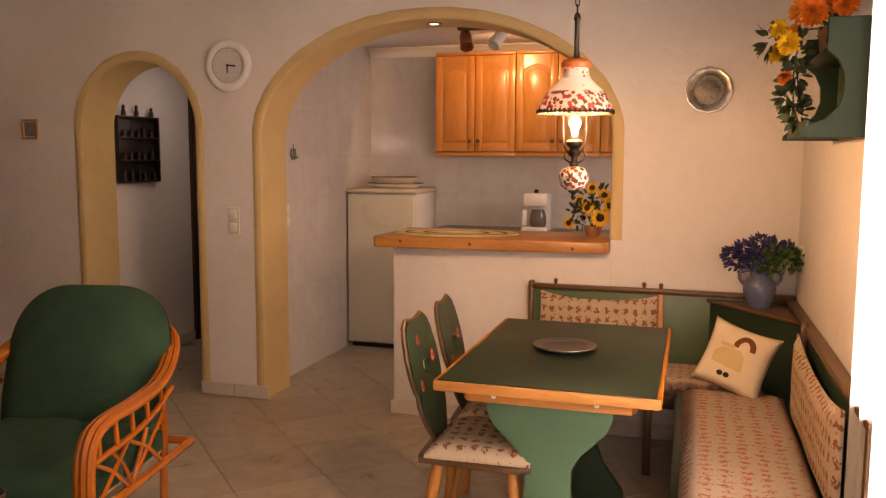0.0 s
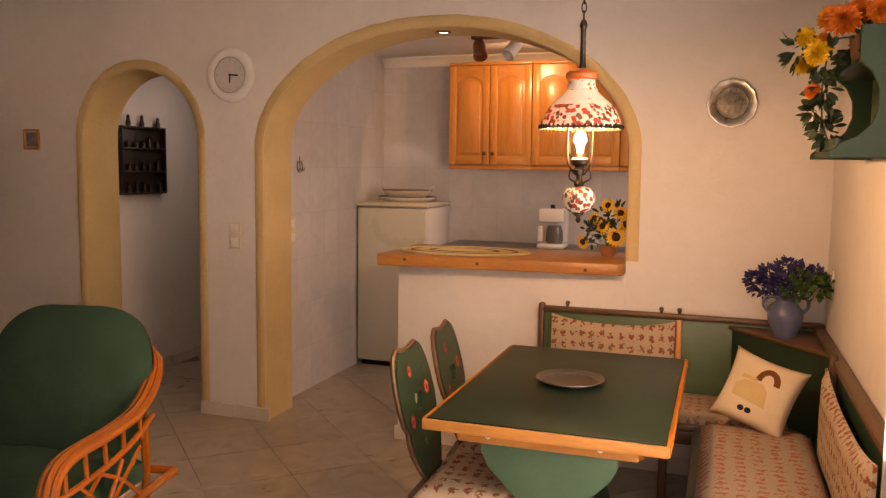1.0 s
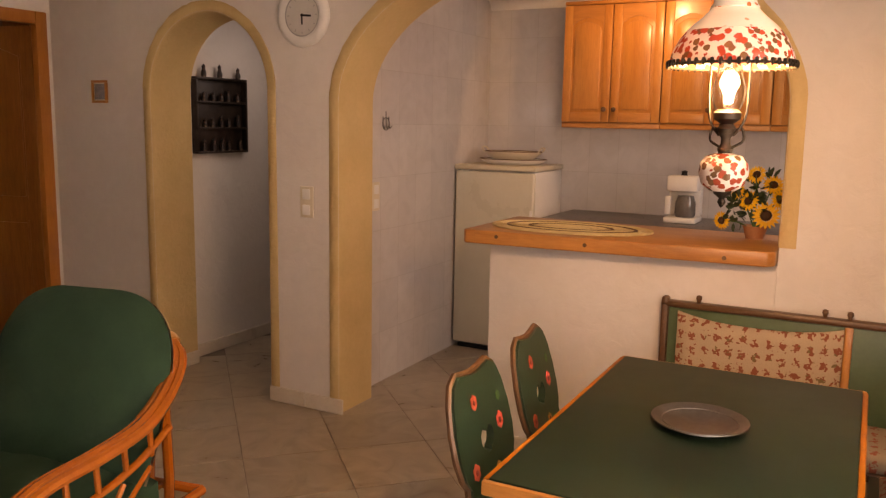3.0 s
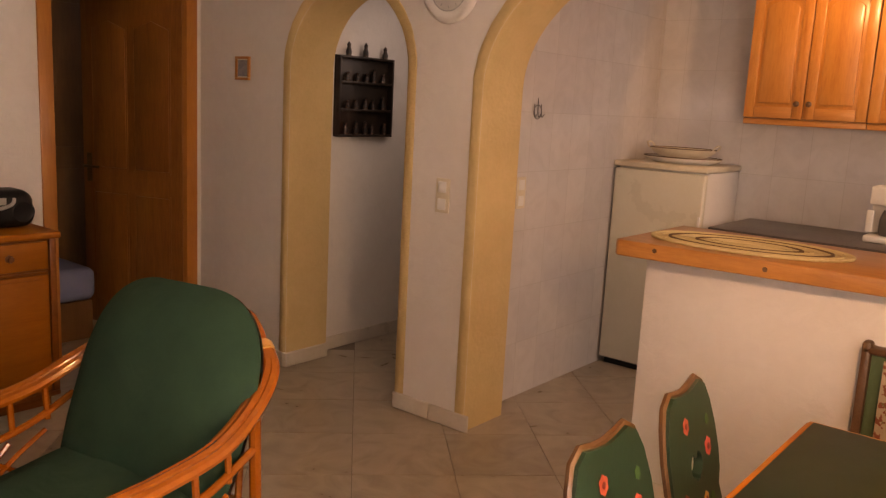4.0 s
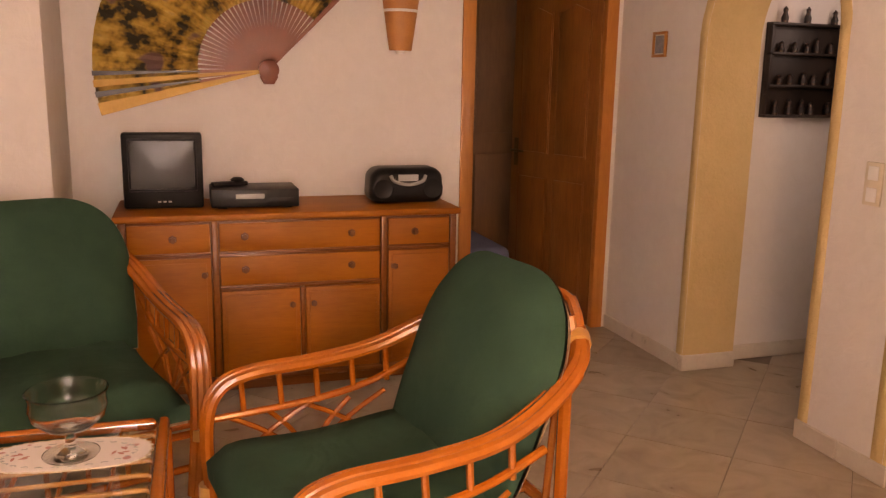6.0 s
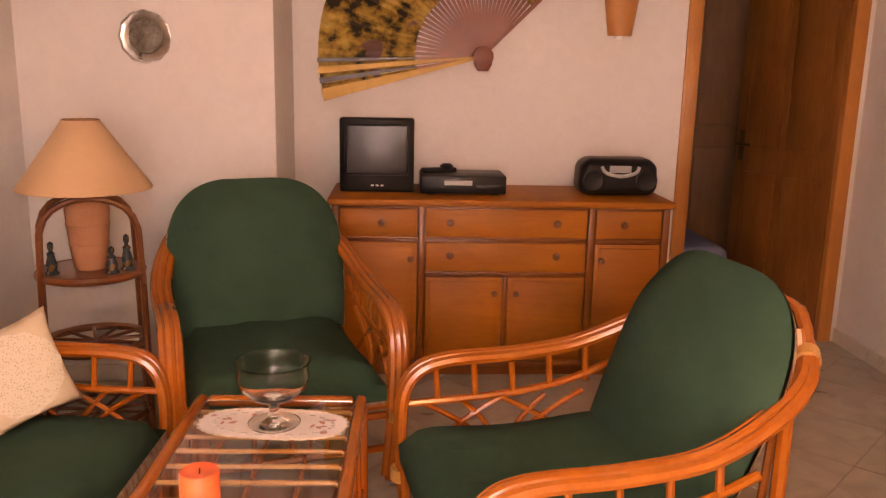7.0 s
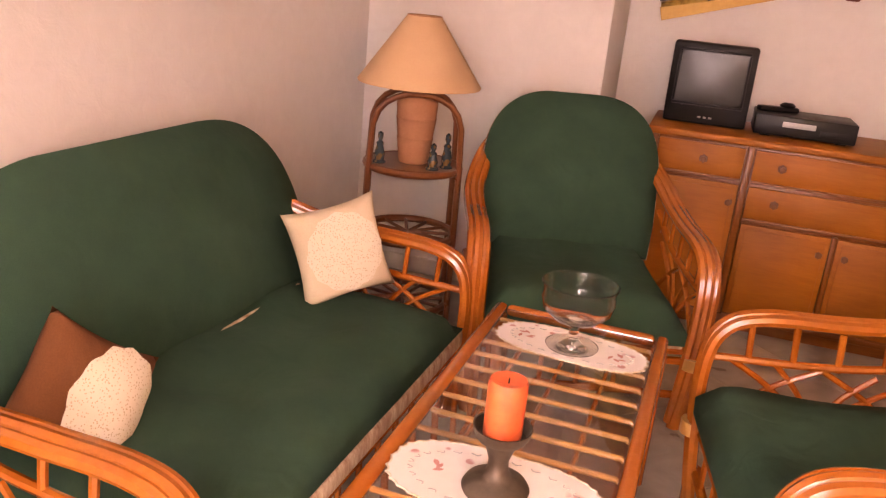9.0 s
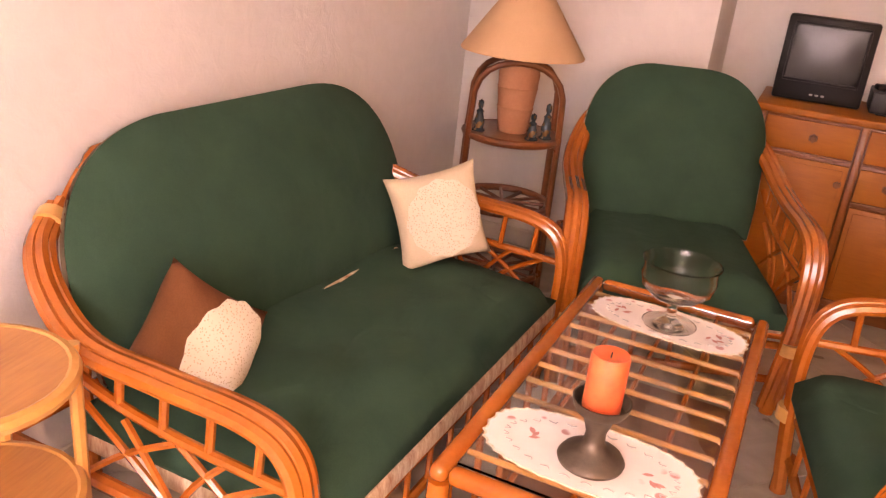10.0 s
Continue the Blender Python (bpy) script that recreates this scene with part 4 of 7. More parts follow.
def translucent(m):
    """Lets lamplight glow through thin porcelain."""
    n, l = m.node_tree.nodes, m.node_tree.links
    thin, blend, body = n.new("ShaderNodeBsdfTranslucent"), n.new("ShaderNodeMixShader"), n["Principled BSDF"]
    blend.inputs[0].default_value = 0.24
    l.new(body.inputs["Base Color"].links[0].from_socket, thin.inputs[0])
    l.new(body.outputs[0], blend.inputs[1])
    l.new(thin.outputs[0], blend.inputs[2])
    l.new(blend.outputs[0], n["Material Output"].inputs[0])
    return m


PORC = translucent(spotted("flowered_porcelain", (0.80, 0.74, 0.66), (0.40, 0.065, 0.03), (0.16, 0.075, 0.03), 62, 0.2, 0.56))
part("shade", lathe(bmesh.new(), [(0.126, 1.645), (0.127, 1.652), (0.122, 1.672), (0.108, 1.70), (0.096, 1.7155), (0.093, 1.7125), (0.104, 1.696), (0.118, 1.67), (0.123, 1.652), (0.126, 1.645)], 48), PORC, pl, "porcelain band painted with red flowers", 60)
part("shade_dome", lathe(bmesh.new(), [(0.0959, 1.7158), (0.085, 1.727), (0.064, 1.745), (0.052, 1.757), (0.049, 1.762), (0.046, 1.757), (0.060, 1.741), (0.082, 1.722), (0.093, 1.7128), (0.0959, 1.7158)], 48), translucent(spotted("white_porcelain", (0.80, 0.76, 0.70), (0.62, 0.36, 0.26), (0.7, 0.6, 0.5), 22, 0.22, 0.2)), pl, "white porcelain dome", 60)
part("shade_collar", lathe(bmesh.new(), [(0.047, 1.760), (0.050, 1.764), (0.043, 1.775), (0.041, 1.795), (0.038, 1.795), (0.038, 1.762), (0.047, 1.760)], 32), spotted("collar_porcelain", (0.78, 0.7, 0.6), (0.6, 0.15, 0.05), (0.6, 0.15, 0.05), 60, 0.25, 0.36), pl)
part("shade_cap", lathe(bmesh.new(), [(0.041, 1.796), (0.049, 1.798), (0.051, 1.812), (0.043, 1.822), (0.02, 1.83), (0, 1.832)], 32), plain("orange_glaze", (0.50, 0.10, 0.02), (0.60, 0.16, 0.04), 20, 0.3), pl, "orange glazed cap")
rim = bmesh.new()
tube(rim, [(0.128 * math.cos(2 * math.pi * i / 48), 0.128 * math.sin(2 * math.pi * i / 48), 1.646) for i in range(48)], 0.0035, 6, True)
shade_rim = part("shade_rim", rim, IRON, pl, "dark pierced metal rim")
for i in range(48):
    a = 2 * math.pi * i / 48
    part("rim_bead", lathe(bmesh.new(), [(0, -0.008), (0.004, -0.004), (0.0045, 0.004), (0.003, 0.009), (0, 0.010)], 6, (0.129 * math.cos(a), 0.129 * math.sin(a), 1.646)), IRON, shade_rim)
for s in (-1, 1):
    part("harp", tube(bmesh.new(), smooth_path([(s * 0.014, 0, 1.50), (s * 0.034, 0, 1.53), (s * 0.040, 0, 1.58), (s * 0.040, 0, 1.66), (s * 0.044, 0, 1.757)]), 0.0032, 6), IRON, pl)
    part("scroll", tube(bmesh.new(), smooth_path([(s * 0.012, 0.01, 1.475), (s * 0.034, 0.012, 1.49), (s * 0.030, 0.012, 1.515), (s * 0.014, 0.01, 1.51)]), 0.003, 6), IRON, pl)
chim = part("chimney", lathe(bmesh.new(), [(0.024, 1.552), (0.034, 1.575), (0.036, 1.595), (0.026, 1.63), (0.022, 1.70), (0.0205, 1.70), (0.0245, 1.63), (0.0345, 1.595), (0.0325, 1.576), (0.0225, 1.552), (0.024, 1.552)], 28), GLASS, pl, "clear glass chimney", 60)
chim.visible_shadow = False
bulb = part("bulb", lathe(bmesh.new(), [(0, 1.565), (0.009, 1.568), (0.011, 1.585), (0.017, 1.60), (0.018, 1.612), (0.012, 1.625), (0.0, 1.630)], 20), glow("bulb_glow", (1.0, 0.82, 0.55), 25), pl, "glowing bulb", 60)
bulb.visible_shadow = False
part("burner", lathe(bmesh.new(), [(0, 1.505), (0.016, 1.505), (0.020, 1.515), (0.014, 1.525), (0.027, 1.535), (0.029, 1.548), (0.02, 1.556), (0, 1.556)], 24), IRON, pl)
part("column", lathe(bmesh.new(), [(0, 1.462), (0.014, 1.462), (0.017, 1.472), (0.010, 1.482), (0.010, 1.495), (0.017, 1.505), (0, 1.506)], 20), IRON, pl)
part("oil_tank", lathe(bmesh.new(), [(0, 1.382), (0.026, 1.382), (0.044, 1.395), (0.052, 1.42), (0.049, 1.443), (0.035, 1.458), (0.018, 1.463), (0, 1.464)], 36), PORC, pl, "white porcelain font painted with flowers", 60)
part("finial", lathe(bmesh.new(), [(0, 1.345), (0.005, 1.35), (0.009, 1.358), (0.006, 1.366), (0.018, 1.376), (0.02, 1.383), (0, 1.384)], 18), IRON, pl)
part("rod", lathe(bmesh.new(), [(0, 1.83), (0.012, 1.83), (0.009, 1.85), (0.008, 1.95), (0.013, 1.96), (0.009, 1.975), (0.0, 1.985)], 14), IRON, pl)
for k in range(22):
    z = 1.99 + k * 0.027
    ring = [(0.007 * math.cos(t), 0, z + 0.017 * math.sin(t)) if k % 2 else (0, 0.007 * math.cos(t), z + 0.017 * math.sin(t)) for t in [2 * math.pi * q / 12 for q in range(12)]]
    part("chain_link", tube(bmesh.new(), ring, 0.0022, 5, True), IRON, pl)
part("ceiling_rose", lathe(bmesh.new(), [(0, TOP - 0.04), (0.02, TOP - 0.04), (0.05, TOP - 0.015), (0.055, TOP), (0, TOP)], 24), IRON, pl)

# curtain at the window
cu = bmesh.new()
ny = 120
cols = []
for i in range(ny + 1):
    y = 0.45 + 1.89 * i / ny
    x = 0.342 + 0.016 * math.sin(i * 0.75) + 0.008 * math.sin(i * 0.31 + 1)
    cols.append([cu.verts.new((x + (0.004 * math.sin(i * 0.4) if z < 1 else 0), y, z)) for z in (0.30, 0.9, 1.6, 2.25)])
for a, b in zip(cols, cols[1:]):
    for j in range(3):
        cu.faces.new((a[j], b[j], b[j + 1], a[j + 1]))
ex = bmesh.ops.extrude_face_region(cu, geom=cu.faces[:])
bmesh.ops.translate(cu, vec=(0.0015, 0, 0), verts=[v for v in ex["geom"] if isinstance(v, bmesh.types.BMVert)])
um, un, ul, up_ = nodes_of("sheer_white_voile")
up_.inputs["Base Color"].default_value = (0.85, 0.85, 0.83, 1)
up_.inputs["Roughness"].default_value = 0.9
tr = un.new("ShaderNodeBsdfTranslucent")
tr.inputs[0].default_value = (0.9, 0.9, 0.88, 1)
tp = un.new("ShaderNodeBsdfTransparent")
s1, s2 = un.new("ShaderNodeMixShader"), un.new("ShaderNodeMixShader")
s1.inputs[0].default_value, s2.inputs[0].default_value = 0.6, 0.25
out = un["Material Output"]
ul.new(up_.outputs[0], s1.inputs[1])
ul.new(tr.outputs[0], s1.inputs[2])
ul.new(s1.outputs[0], s2.inputs[1])
ul.new(tp.outputs[0], s2.inputs[2])
ul.new(s2.outputs[0], out.inputs[0])
curtain = thing("curtain", pose(0, 0, 0), "white sheer curtain hanging at the sunlit window", "curtain")
part("voile", cu, um, curtain, "", 70)
part("curtain_rod", tube(bmesh.new(), [(0.342, 0.35, 2.262), (0.342, 2.50, 2.262)], 0.011), BROWN, curtain)
for y in (0.40, 2.47):
    part("bracket", boxed(0.342, RIGHT - 0.002, y - 0.008, y + 0.008, 2.252, 2.272), BROWN, curtain)
win = thing("window_1", pose(0, 0, 0), "white window behind the sheer curtain", "window")
win["kind"] = "structure"
for a in ((WIN[0], WIN[1], WIN[2], WIN[2] + 0.06), (WIN[0], WIN[1], WIN[3] - 0.06, WIN[3])):
    part("window_frame", boxed(RIGHT + 0.16, RIGHT + 0.22, a[0] + 0.001, a[1] - 0.001, a[2], a[3], 0.004), WHITE, win)
for y in (WIN[0] + 0.031, (WIN[0] + WIN[1]) / 2, WIN[1] - 0.031):
    part("window_frame", boxed(RIGHT + 0.16, RIGHT + 0.22, y - 0.03, y + 0.03, WIN[2] + 0.061, WIN[3] - 0.061, 0.004), WHITE, win)

# ---- kitchen ----
bar = thing("bar_top", pose(0, 0, 0), "thick honey pine bar top on the half wall", "bar top")
shape = [(-1.825, 3.995), (-1.805, 3.97), (-0.565, 4.045), (-0.538, 4.07), (-0.538, 4.60), (-1.82, 4.60)]
tops = part("worktop", soft_bevel(prism(bmesh.new(), shape, "z", 0.993, 1.053), 0.008, 3), PINE_X, bar, "", 30)
for x, z in ((-1.27, 1.024), (-0.72, 1.016), (-1.66, 1.03)):
    part("knot", lathe(bmesh.new(), [(0, 0.002), (0.008, 0.0015), (0.009, 0)], 12, (0, 0, 0), Matrix.Translation((x, 3.969 + (x + 1.805) * 0.0605, z)) @ Matrix.Rotation(radians(90), 4, "X")), BROWN, tops, "dark knot in the wood")
mt = thing("oval_mat", pose(-1.42, 4.26, 1.0533, 0, 0, 6), "oval woven straw place mat with dark rings", "place mat")
STRAW = plain("woven_straw", (0.52, 0.40, 0.20), (0.66, 0.53, 0.30), 60, 0.85, 220, 0.5, 0.003)
STRAW_D = plain("dark_straw", (0.10, 0.055, 0.025), (0.18, 0.10, 0.045), 60, 0.85, 220, 0.5, 0.003)
for q in range(9):
    a, b = 0.36 - q * 0.034, 0.20 - q * 0.0215
    if b > 0.02:
        part("woven_ring", tube(bmesh.new(), [(a * math.cos(2 * math.pi * i / 56), b * math.sin(2 * math.pi * i / 56), 0.006) for i in range(56)], 0.006 if q not in (2, 5) else 0.0062, 6, True), STRAW_D if q in (2, 5) else STRAW, mt)
base_m = bmesh.new()
prism(base_m, [(0.358 * math.cos(2 * math.pi * i / 48), 0.198 * math.sin(2 * math.pi * i / 48)) for i in range(48)], "z", 0.0, 0.006)
part("woven_base", base_m, STRAW, mt)

sf = thing("sunflower_pot", pose(-0.66, 4.42, 1.0533), "terracotta pot of artificial sunflowers on the bar", "artificial flowers")
part("pot", lathe(bmesh.new(), [(0, 0), (0.036, 0), (0.05, 0.05), (0.053, 0.055), (0.047, 0.055), (0.034, 0.006), (0, 0.006)], 24), TERRA, sf)


def sunflower(parent, c, aim, r):
    aim = Vector(aim).normalized()
    m = Matrix.Translation(c) @ aim.to_track_quat("Z", "Y").to_matrix().to_4x4()
    head = part("seed_disc", lathe(bmesh.new(), [(0, 0.012), (r * 0.3, 0.010), (r * 0.42, 0.002), (r * 0.3, -0.006), (0, -0.008)], 16, (0, 0, 0), m), SEED, parent)
    bm = bmesh.new()
    for q in range(18):
        lf = leaf_mesh("p", r * 0.26, r * 0.72, None, 0.3)
        lf.transform(m @ Matrix.Rotation(2 * math.pi * q / 18, 4, "Z") @ Matrix.Translation((0, r * 0.34, 0.002 * (q % 2))))
        me = bpy.data.meshes.new("tmp")
        lf.to_mesh(me)
        lf.free()
        bm.from_mesh(me)
        bpy.data.meshes.remove(me)
    part("petals", bm, YELLOW, head)
    part("stem", tube(bmesh.new(), smooth_path([(0, 0, 0.03), tuple(Vector(c) * 0.5 + Vector((0, 0, 0.03))), tuple(Vector(c) - aim * 0.006)], 4), 0.003, 5), LEAF, parent)


for c, aim, r in (((0.045, -0.05, 0.105), (0.1, -1, 0.2), 0.055), ((-0.03, -0.03, 0.16), (-0.4, -1, 0.4), 0.045), ((-0.135, -0.02, 0.07), (-0.5, -1, -0.1), 0.04), ((0.06, 0.0, 0.23), (0.2, -0.9, 0.5), 0.042),
                  ((-0.01, 0.01, 0.27), (-0.2, -1, 0.5), 0.04), ((-0.08, 0.0, 0.20), (-0.6, -0.9, 0.3), 0.036), ((0.09, -0.02, 0.17), (0.7, -0.8, 0.2), 0.04)):
    sunflower(sf, c, aim, r)
for cx, cy, cz in ((0, 0, 0.12), (-0.05, -0.01, 0.12), (0.05, 0, 0.15), (-0.02, 0.02, 0.2), (-0.09, 0, 0.12), (0.03, 0.02, 0.22)):
    spray(rng, sf, "foliage", LEAF_D, 26, (cx, cy, cz), (0.05, 0.04, 0.06), 0.022, 0.045)

fr = thing("refrigerator", pose(-0.065, 0.06, 0), "cream enamelled refrigerator in the kitchen corner", "refrigerator")
part("cabinet", boxed(-2.62, -2.07, 5.60, 6.08, 0.03, 1.212, 0.012), WHITE, fr)
frd = part("door", boxed(-2.625, -2.068, 5.555, 5.598, 0.04, 1.205, 0.014, 3), FRIDGE, fr, "cream enamel door")
part("door_handle", boxed(-2.09, -2.075, 5.543, 5.5545, 0.76, 0.97, 0.004), WHITE, frd)
part("top_cap", boxed(-2.632, -2.062, 5.552, 6.085, 1.2125, 1.245, 0.008), IVORY, fr, "ivory top panel")
part("plinth", boxed(-2.60, -2.08, 5.585, 6.07, 0.0, 0.029), BLACK, fr)
for k, (z, rx, ry, hh, mtl) in enumerate(((1.2455, 0.235, 0.16, 0.035, WHITE), (1.281, 0.20, 0.14, 0.05, IVORY))):
    dsh = thing("serving_dish", pose(-2.385, 5.86, z), "cream ceramic serving dish stacked on the refrigerator", "dish", "stacked dishes")
    bm = lathe(bmesh.new(), [(0, 0.0), (0.7, 0.0), (0.95, hh * 0.7), (1.0, hh), (0.97, hh), (0.9, hh * 0.75), (0.68, 0.008), (0, 0.008)], 40)
    bmesh.ops.scale(bm, vec=(rx, ry, 1), verts=bm.verts[:])
    part("dish_body", bm, mtl, dsh, "", 60)
    part("rim_line", tube(bmesh.new(), [(rx * 0.985 * math.cos(2 * math.pi * i / 40), ry * 0.985 * math.sin(2 * math.pi * i / 40), hh + 0.001) for i in range(40)], 0.0035, 5, True), BROWN, dsh, "thin brown painted rim")
    if k:
        for s in (-1, 1):
            part("handle", tube(bmesh.new(), smooth_path([(s * rx * 0.96, -0.04, hh - 0.004), (s * (rx + 0.012), -0.03, hh + 0.025), (s * (rx + 0.012), 0.03, hh + 0.025), (s * rx * 0.96, 0.04, hh - 0.004)]), 0.005), mtl, dsh)

UP_Y = 5.76
UP_Z = -0.028


def wall_cabinet(x0, w, label):
    ob = thing("wall_cabinet", pose(x0, 0, UP_Z), label, "wall cabinet", "kitchen wall cabinets")
    part("carcass", boxed(0.001, w - 0.001, UP_Y + 0.021, KIT_BACK - 0.002, 1.56, 2.27, 0.002), PINE, ob)
    part("light_rail", boxed(0.0005, w - 0.0005, UP_Y + 0.002, UP_Y + 0.03, 1.525, 1.559, 0.005), PINE_X, ob)
    part("crown", boxed(0.0005, w - 0.0005, UP_Y - 0.012, UP_Y + 0.08, 2.2705, 2.295, 0.008), PINE_X, ob)
    for k in range(2):
        a, b = k * w / 2 + 0.003, (k + 1) * w / 2 - 0.003
        dr = part("door", boxed(a, b, UP_Y, UP_Y + 0.02, 1.562, 2.268, 0.004), PINE, ob)
        st = 0.052
        for p0, p1 in ((a, a + st), (b - st, b)):
            part("door_stile", boxed(p0, p1, UP_Y - 0.010, UP_Y - 0.0005, 1.562, 2.268, 0.0035), PINE, dr)
        part("door_rail", boxed(a + st + 0.0005, b - st - 0.0005, UP_Y - 0.010, UP_Y - 0.0005, 1.562, 1.62, 0.0035), PINE_X, dr)
        zc = 2.205
        n = 12
        top = [(a + st + 0.0005, 2.268), (a + st + 0.0005, zc - 0.055)]
        for i in range(1, n):
            u = i / n
            top.append((a + st + (b - a - 2 * st) * u, zc - 0.055 + 0.045 * math.sin(math.pi * u) ** 0.8))
        top += [(b - st - 0.0005, zc - 0.055), (b - st - 0.0005, 2.268)]
        part("arched_rail", prism(bmesh.new(), top, "y", UP_Y - 0.010, UP_Y - 0.0005), PINE_X, dr, "", 30)
        pan = [(a + st + 0.018, 1.64), (b - st - 0.018, 1.64), (b - st - 0.018, zc - 0.075)]
        for i in range(n - 1, 0, -1):
            u = i / n
            pan.append((a + st + 0.018 + (b - a - 2 * st - 0.036) * u, zc - 0.075 + 0.04 * math.sin(math.pi * u) ** 0.8))
        pan.append((a + st + 0.018, zc - 0.075))
        part("raised_panel", soft_bevel(prism(bmesh.new(), pan, "y", UP_Y - 0.009, UP_Y + 0.001), 0.006, 2), PINE, dr, "", 30)
        kx = b - 0.028 if k == 0 else a + 0.028
        part("knob", lathe(bmesh.new(), [(0, 0), (0.007, 0), (0.006, 0.01), (0.014, 0.016), (0.015, 0.024), (0.009, 0.030), (0, 0.031)], 16, (0, 0, 0), Matrix.Translation((kx, UP_Y - 0.0095, 1.64)) @ Matrix.Rotation(radians(90), 4, "X")), BROWN, dr, "turned wooden knob")
    return ob


for x0 in (-2.02, -1.398, -0.776, -0.154):
    wall_cabinet(x0, 0.621 if x0 < -0.5 else 0.505, "honey pine wall cabinet with arched panel doors")

kc = thing("kitchen_counter", pose(0, 0, 0), "kitchen base units with a dark worktop", "kitchen counter")
part("worktop", boxed(-2.05, RIGHT - 0.002, 5.50, KIT_BACK - 0.002, 0.90, 0.94, 0.006), plain("dark_worktop", (0.05, 0.045, 0.045), (0.10, 0.09, 0.09), 60, 0.3), kc, "dark speckled worktop")
part("base_units", boxed(-2.03, RIGHT - 0.004, 5.53, KIT_BACK - 0.004, 0.0, 0.899), PINE_X, kc)

cf = thing("coffee_maker", pose(-1.245, 5.84, 0.9405), "white filter coffee maker on the dark worktop", "coffee maker")
part("base", boxed(-0.095, 0.095, -0.11, 0.11, 0.0, 0.035, 0.01), WHITE, cf)
part("tower", boxed(-0.095, 0.095, 0.03, 0.11, 0.0355, 0.28, 0.012), WHITE, cf)
part("filter_holder", boxed(-0.085, 0.095, -0.10, 0.029, 0.19, 0.285, 0.012), WHITE, cf)
part("jug", lathe(bmesh.new(), [(0, 0.037), (0.055, 0.037), (0.062, 0.06), (0.06, 0.12), (0.045, 0.165), (0, 0.168)], 24, (0.02, -0.04, 0)), plain("smoked_glass", (0.10, 0.09, 0.085), (0.15, 0.14, 0.13), 8, 0.12), cf, "grey glass coffee jug")
part("jug_handle", boxed(-0.095, -0.06, -0.085, -0.06, 0.05, 0.16, 0.006), WHITE, cf)
part("lid_knob", lathe(bmesh.new(), [(0, 0.285), (0.02, 0.285), (0.016, 0.30), (0.02, 0.31), (0, 0.316)], 14, (0, -0.02, 0)), BLACK, cf)

# ceiling spots over the kitchen
sp = thing("spotlight_bar", pose(-1.53, 5.22, KIT_TOP - 2.40), "wooden ceiling bar with two swivelling spotlights", "spotlight bar")
part("bar", boxed(-0.16, 0.20, -0.025, 0.025, 2.372, 2.398, 0.006), BROWN, sp)
SPOT_BROWN = plain("terracotta_enamel", (0.20, 0.065, 0.025), (0.28, 0.10, 0.04), 12, 0.35)
for x, ry in ((-0.105, -20), (0.115, 28)):
    part("swivel", tube(bmesh.new(), [(x, 0, 2.372), (x, 0, 2.335)], 0.007), IRON, sp)
    head = part("spot_head", lathe(bmesh.new(), [(0, 0.05), (0.025, 0.048), (0.03, 0.03), (0.030, -0.01), (0.034, -0.045), (0.031, -0.045), (0.026, -0.008), (0, 0.0)], 24, (0, 0, 0), Matrix.Translation((x, 0, 2.305)) @ Matrix.Rotation(radians(ry), 4, "Y") @ Matrix.Rotation(radians(-38), 4, "X") @ Matrix.Scale(1.4, 4)), SPOT_BROWN if x < 0 else WHITE, sp, "swivelling spotlight head")
lamp("spot_light", "SPOT", (-1.40, 5.26, 2.24), 24, WARM, 0.02, (-1.50, 5.78, 1.95)).data.spot_size = radians(110)
dl = thing("downlight", pose(-1.565, 4.29, 0), "small round downlight set in the arch soffit", "downlight")
zd = 2.238
part("ring", lathe(bmesh.new(), [(0.03, zd), (0.042, zd - 0.002), (0.042, zd + 0.012), (0.03, zd + 0.012), (0.03, zd)], 28), PEWTER, dl)
part("lens", lathe(bmesh.new(), [(0, zd + 0.004), (0.029, zd + 0.004), (0.029, zd + 0.012), (0, zd + 0.012)], 24), glow("downlight_glow", (1, 0.9, 0.75), 6), dl, "glowing lens")
lamp("downlight_spot", "SPOT", (-1.565, 4.29, zd - 0.02), 10, WARM, 0.03, (-1.6, 4.29, 0)).data.spot_size = radians(100)

# ---- living corner: rattan suite ----


def arm_path(s, hw, depth, drop):
    """The bent pole bundle of one arm: up the front, back along the arm and round behind the backrest."""
    f, inset = -depth / 2, 0.045 if drop > 0.1 else 0.0
    return smooth_path([(s * (hw - 0.015), f + 0.03, 0.02), (s * (hw - 0.005), f + 0.005, 0.25), (s * hw, f + 0.0, 0.46), (s * hw, f + 0.035, 0.565), (s * hw, f + 0.13, 0.605),
                        (s * (hw + 0.005), f + 0.33, 0.612), (s * (hw + 0.005), f + 0.52, 0.655 - drop * 0.3), (s * (hw - 0.02 - inset * 0.5), f + 0.68, 0.74 - drop * 0.6), (s * (hw - 0.075 - inset), f + 0.80, 0.83 - drop * 0.9), (s * (hw - 0.18 - inset), f + 0.865, 0.89 - drop)], 6)


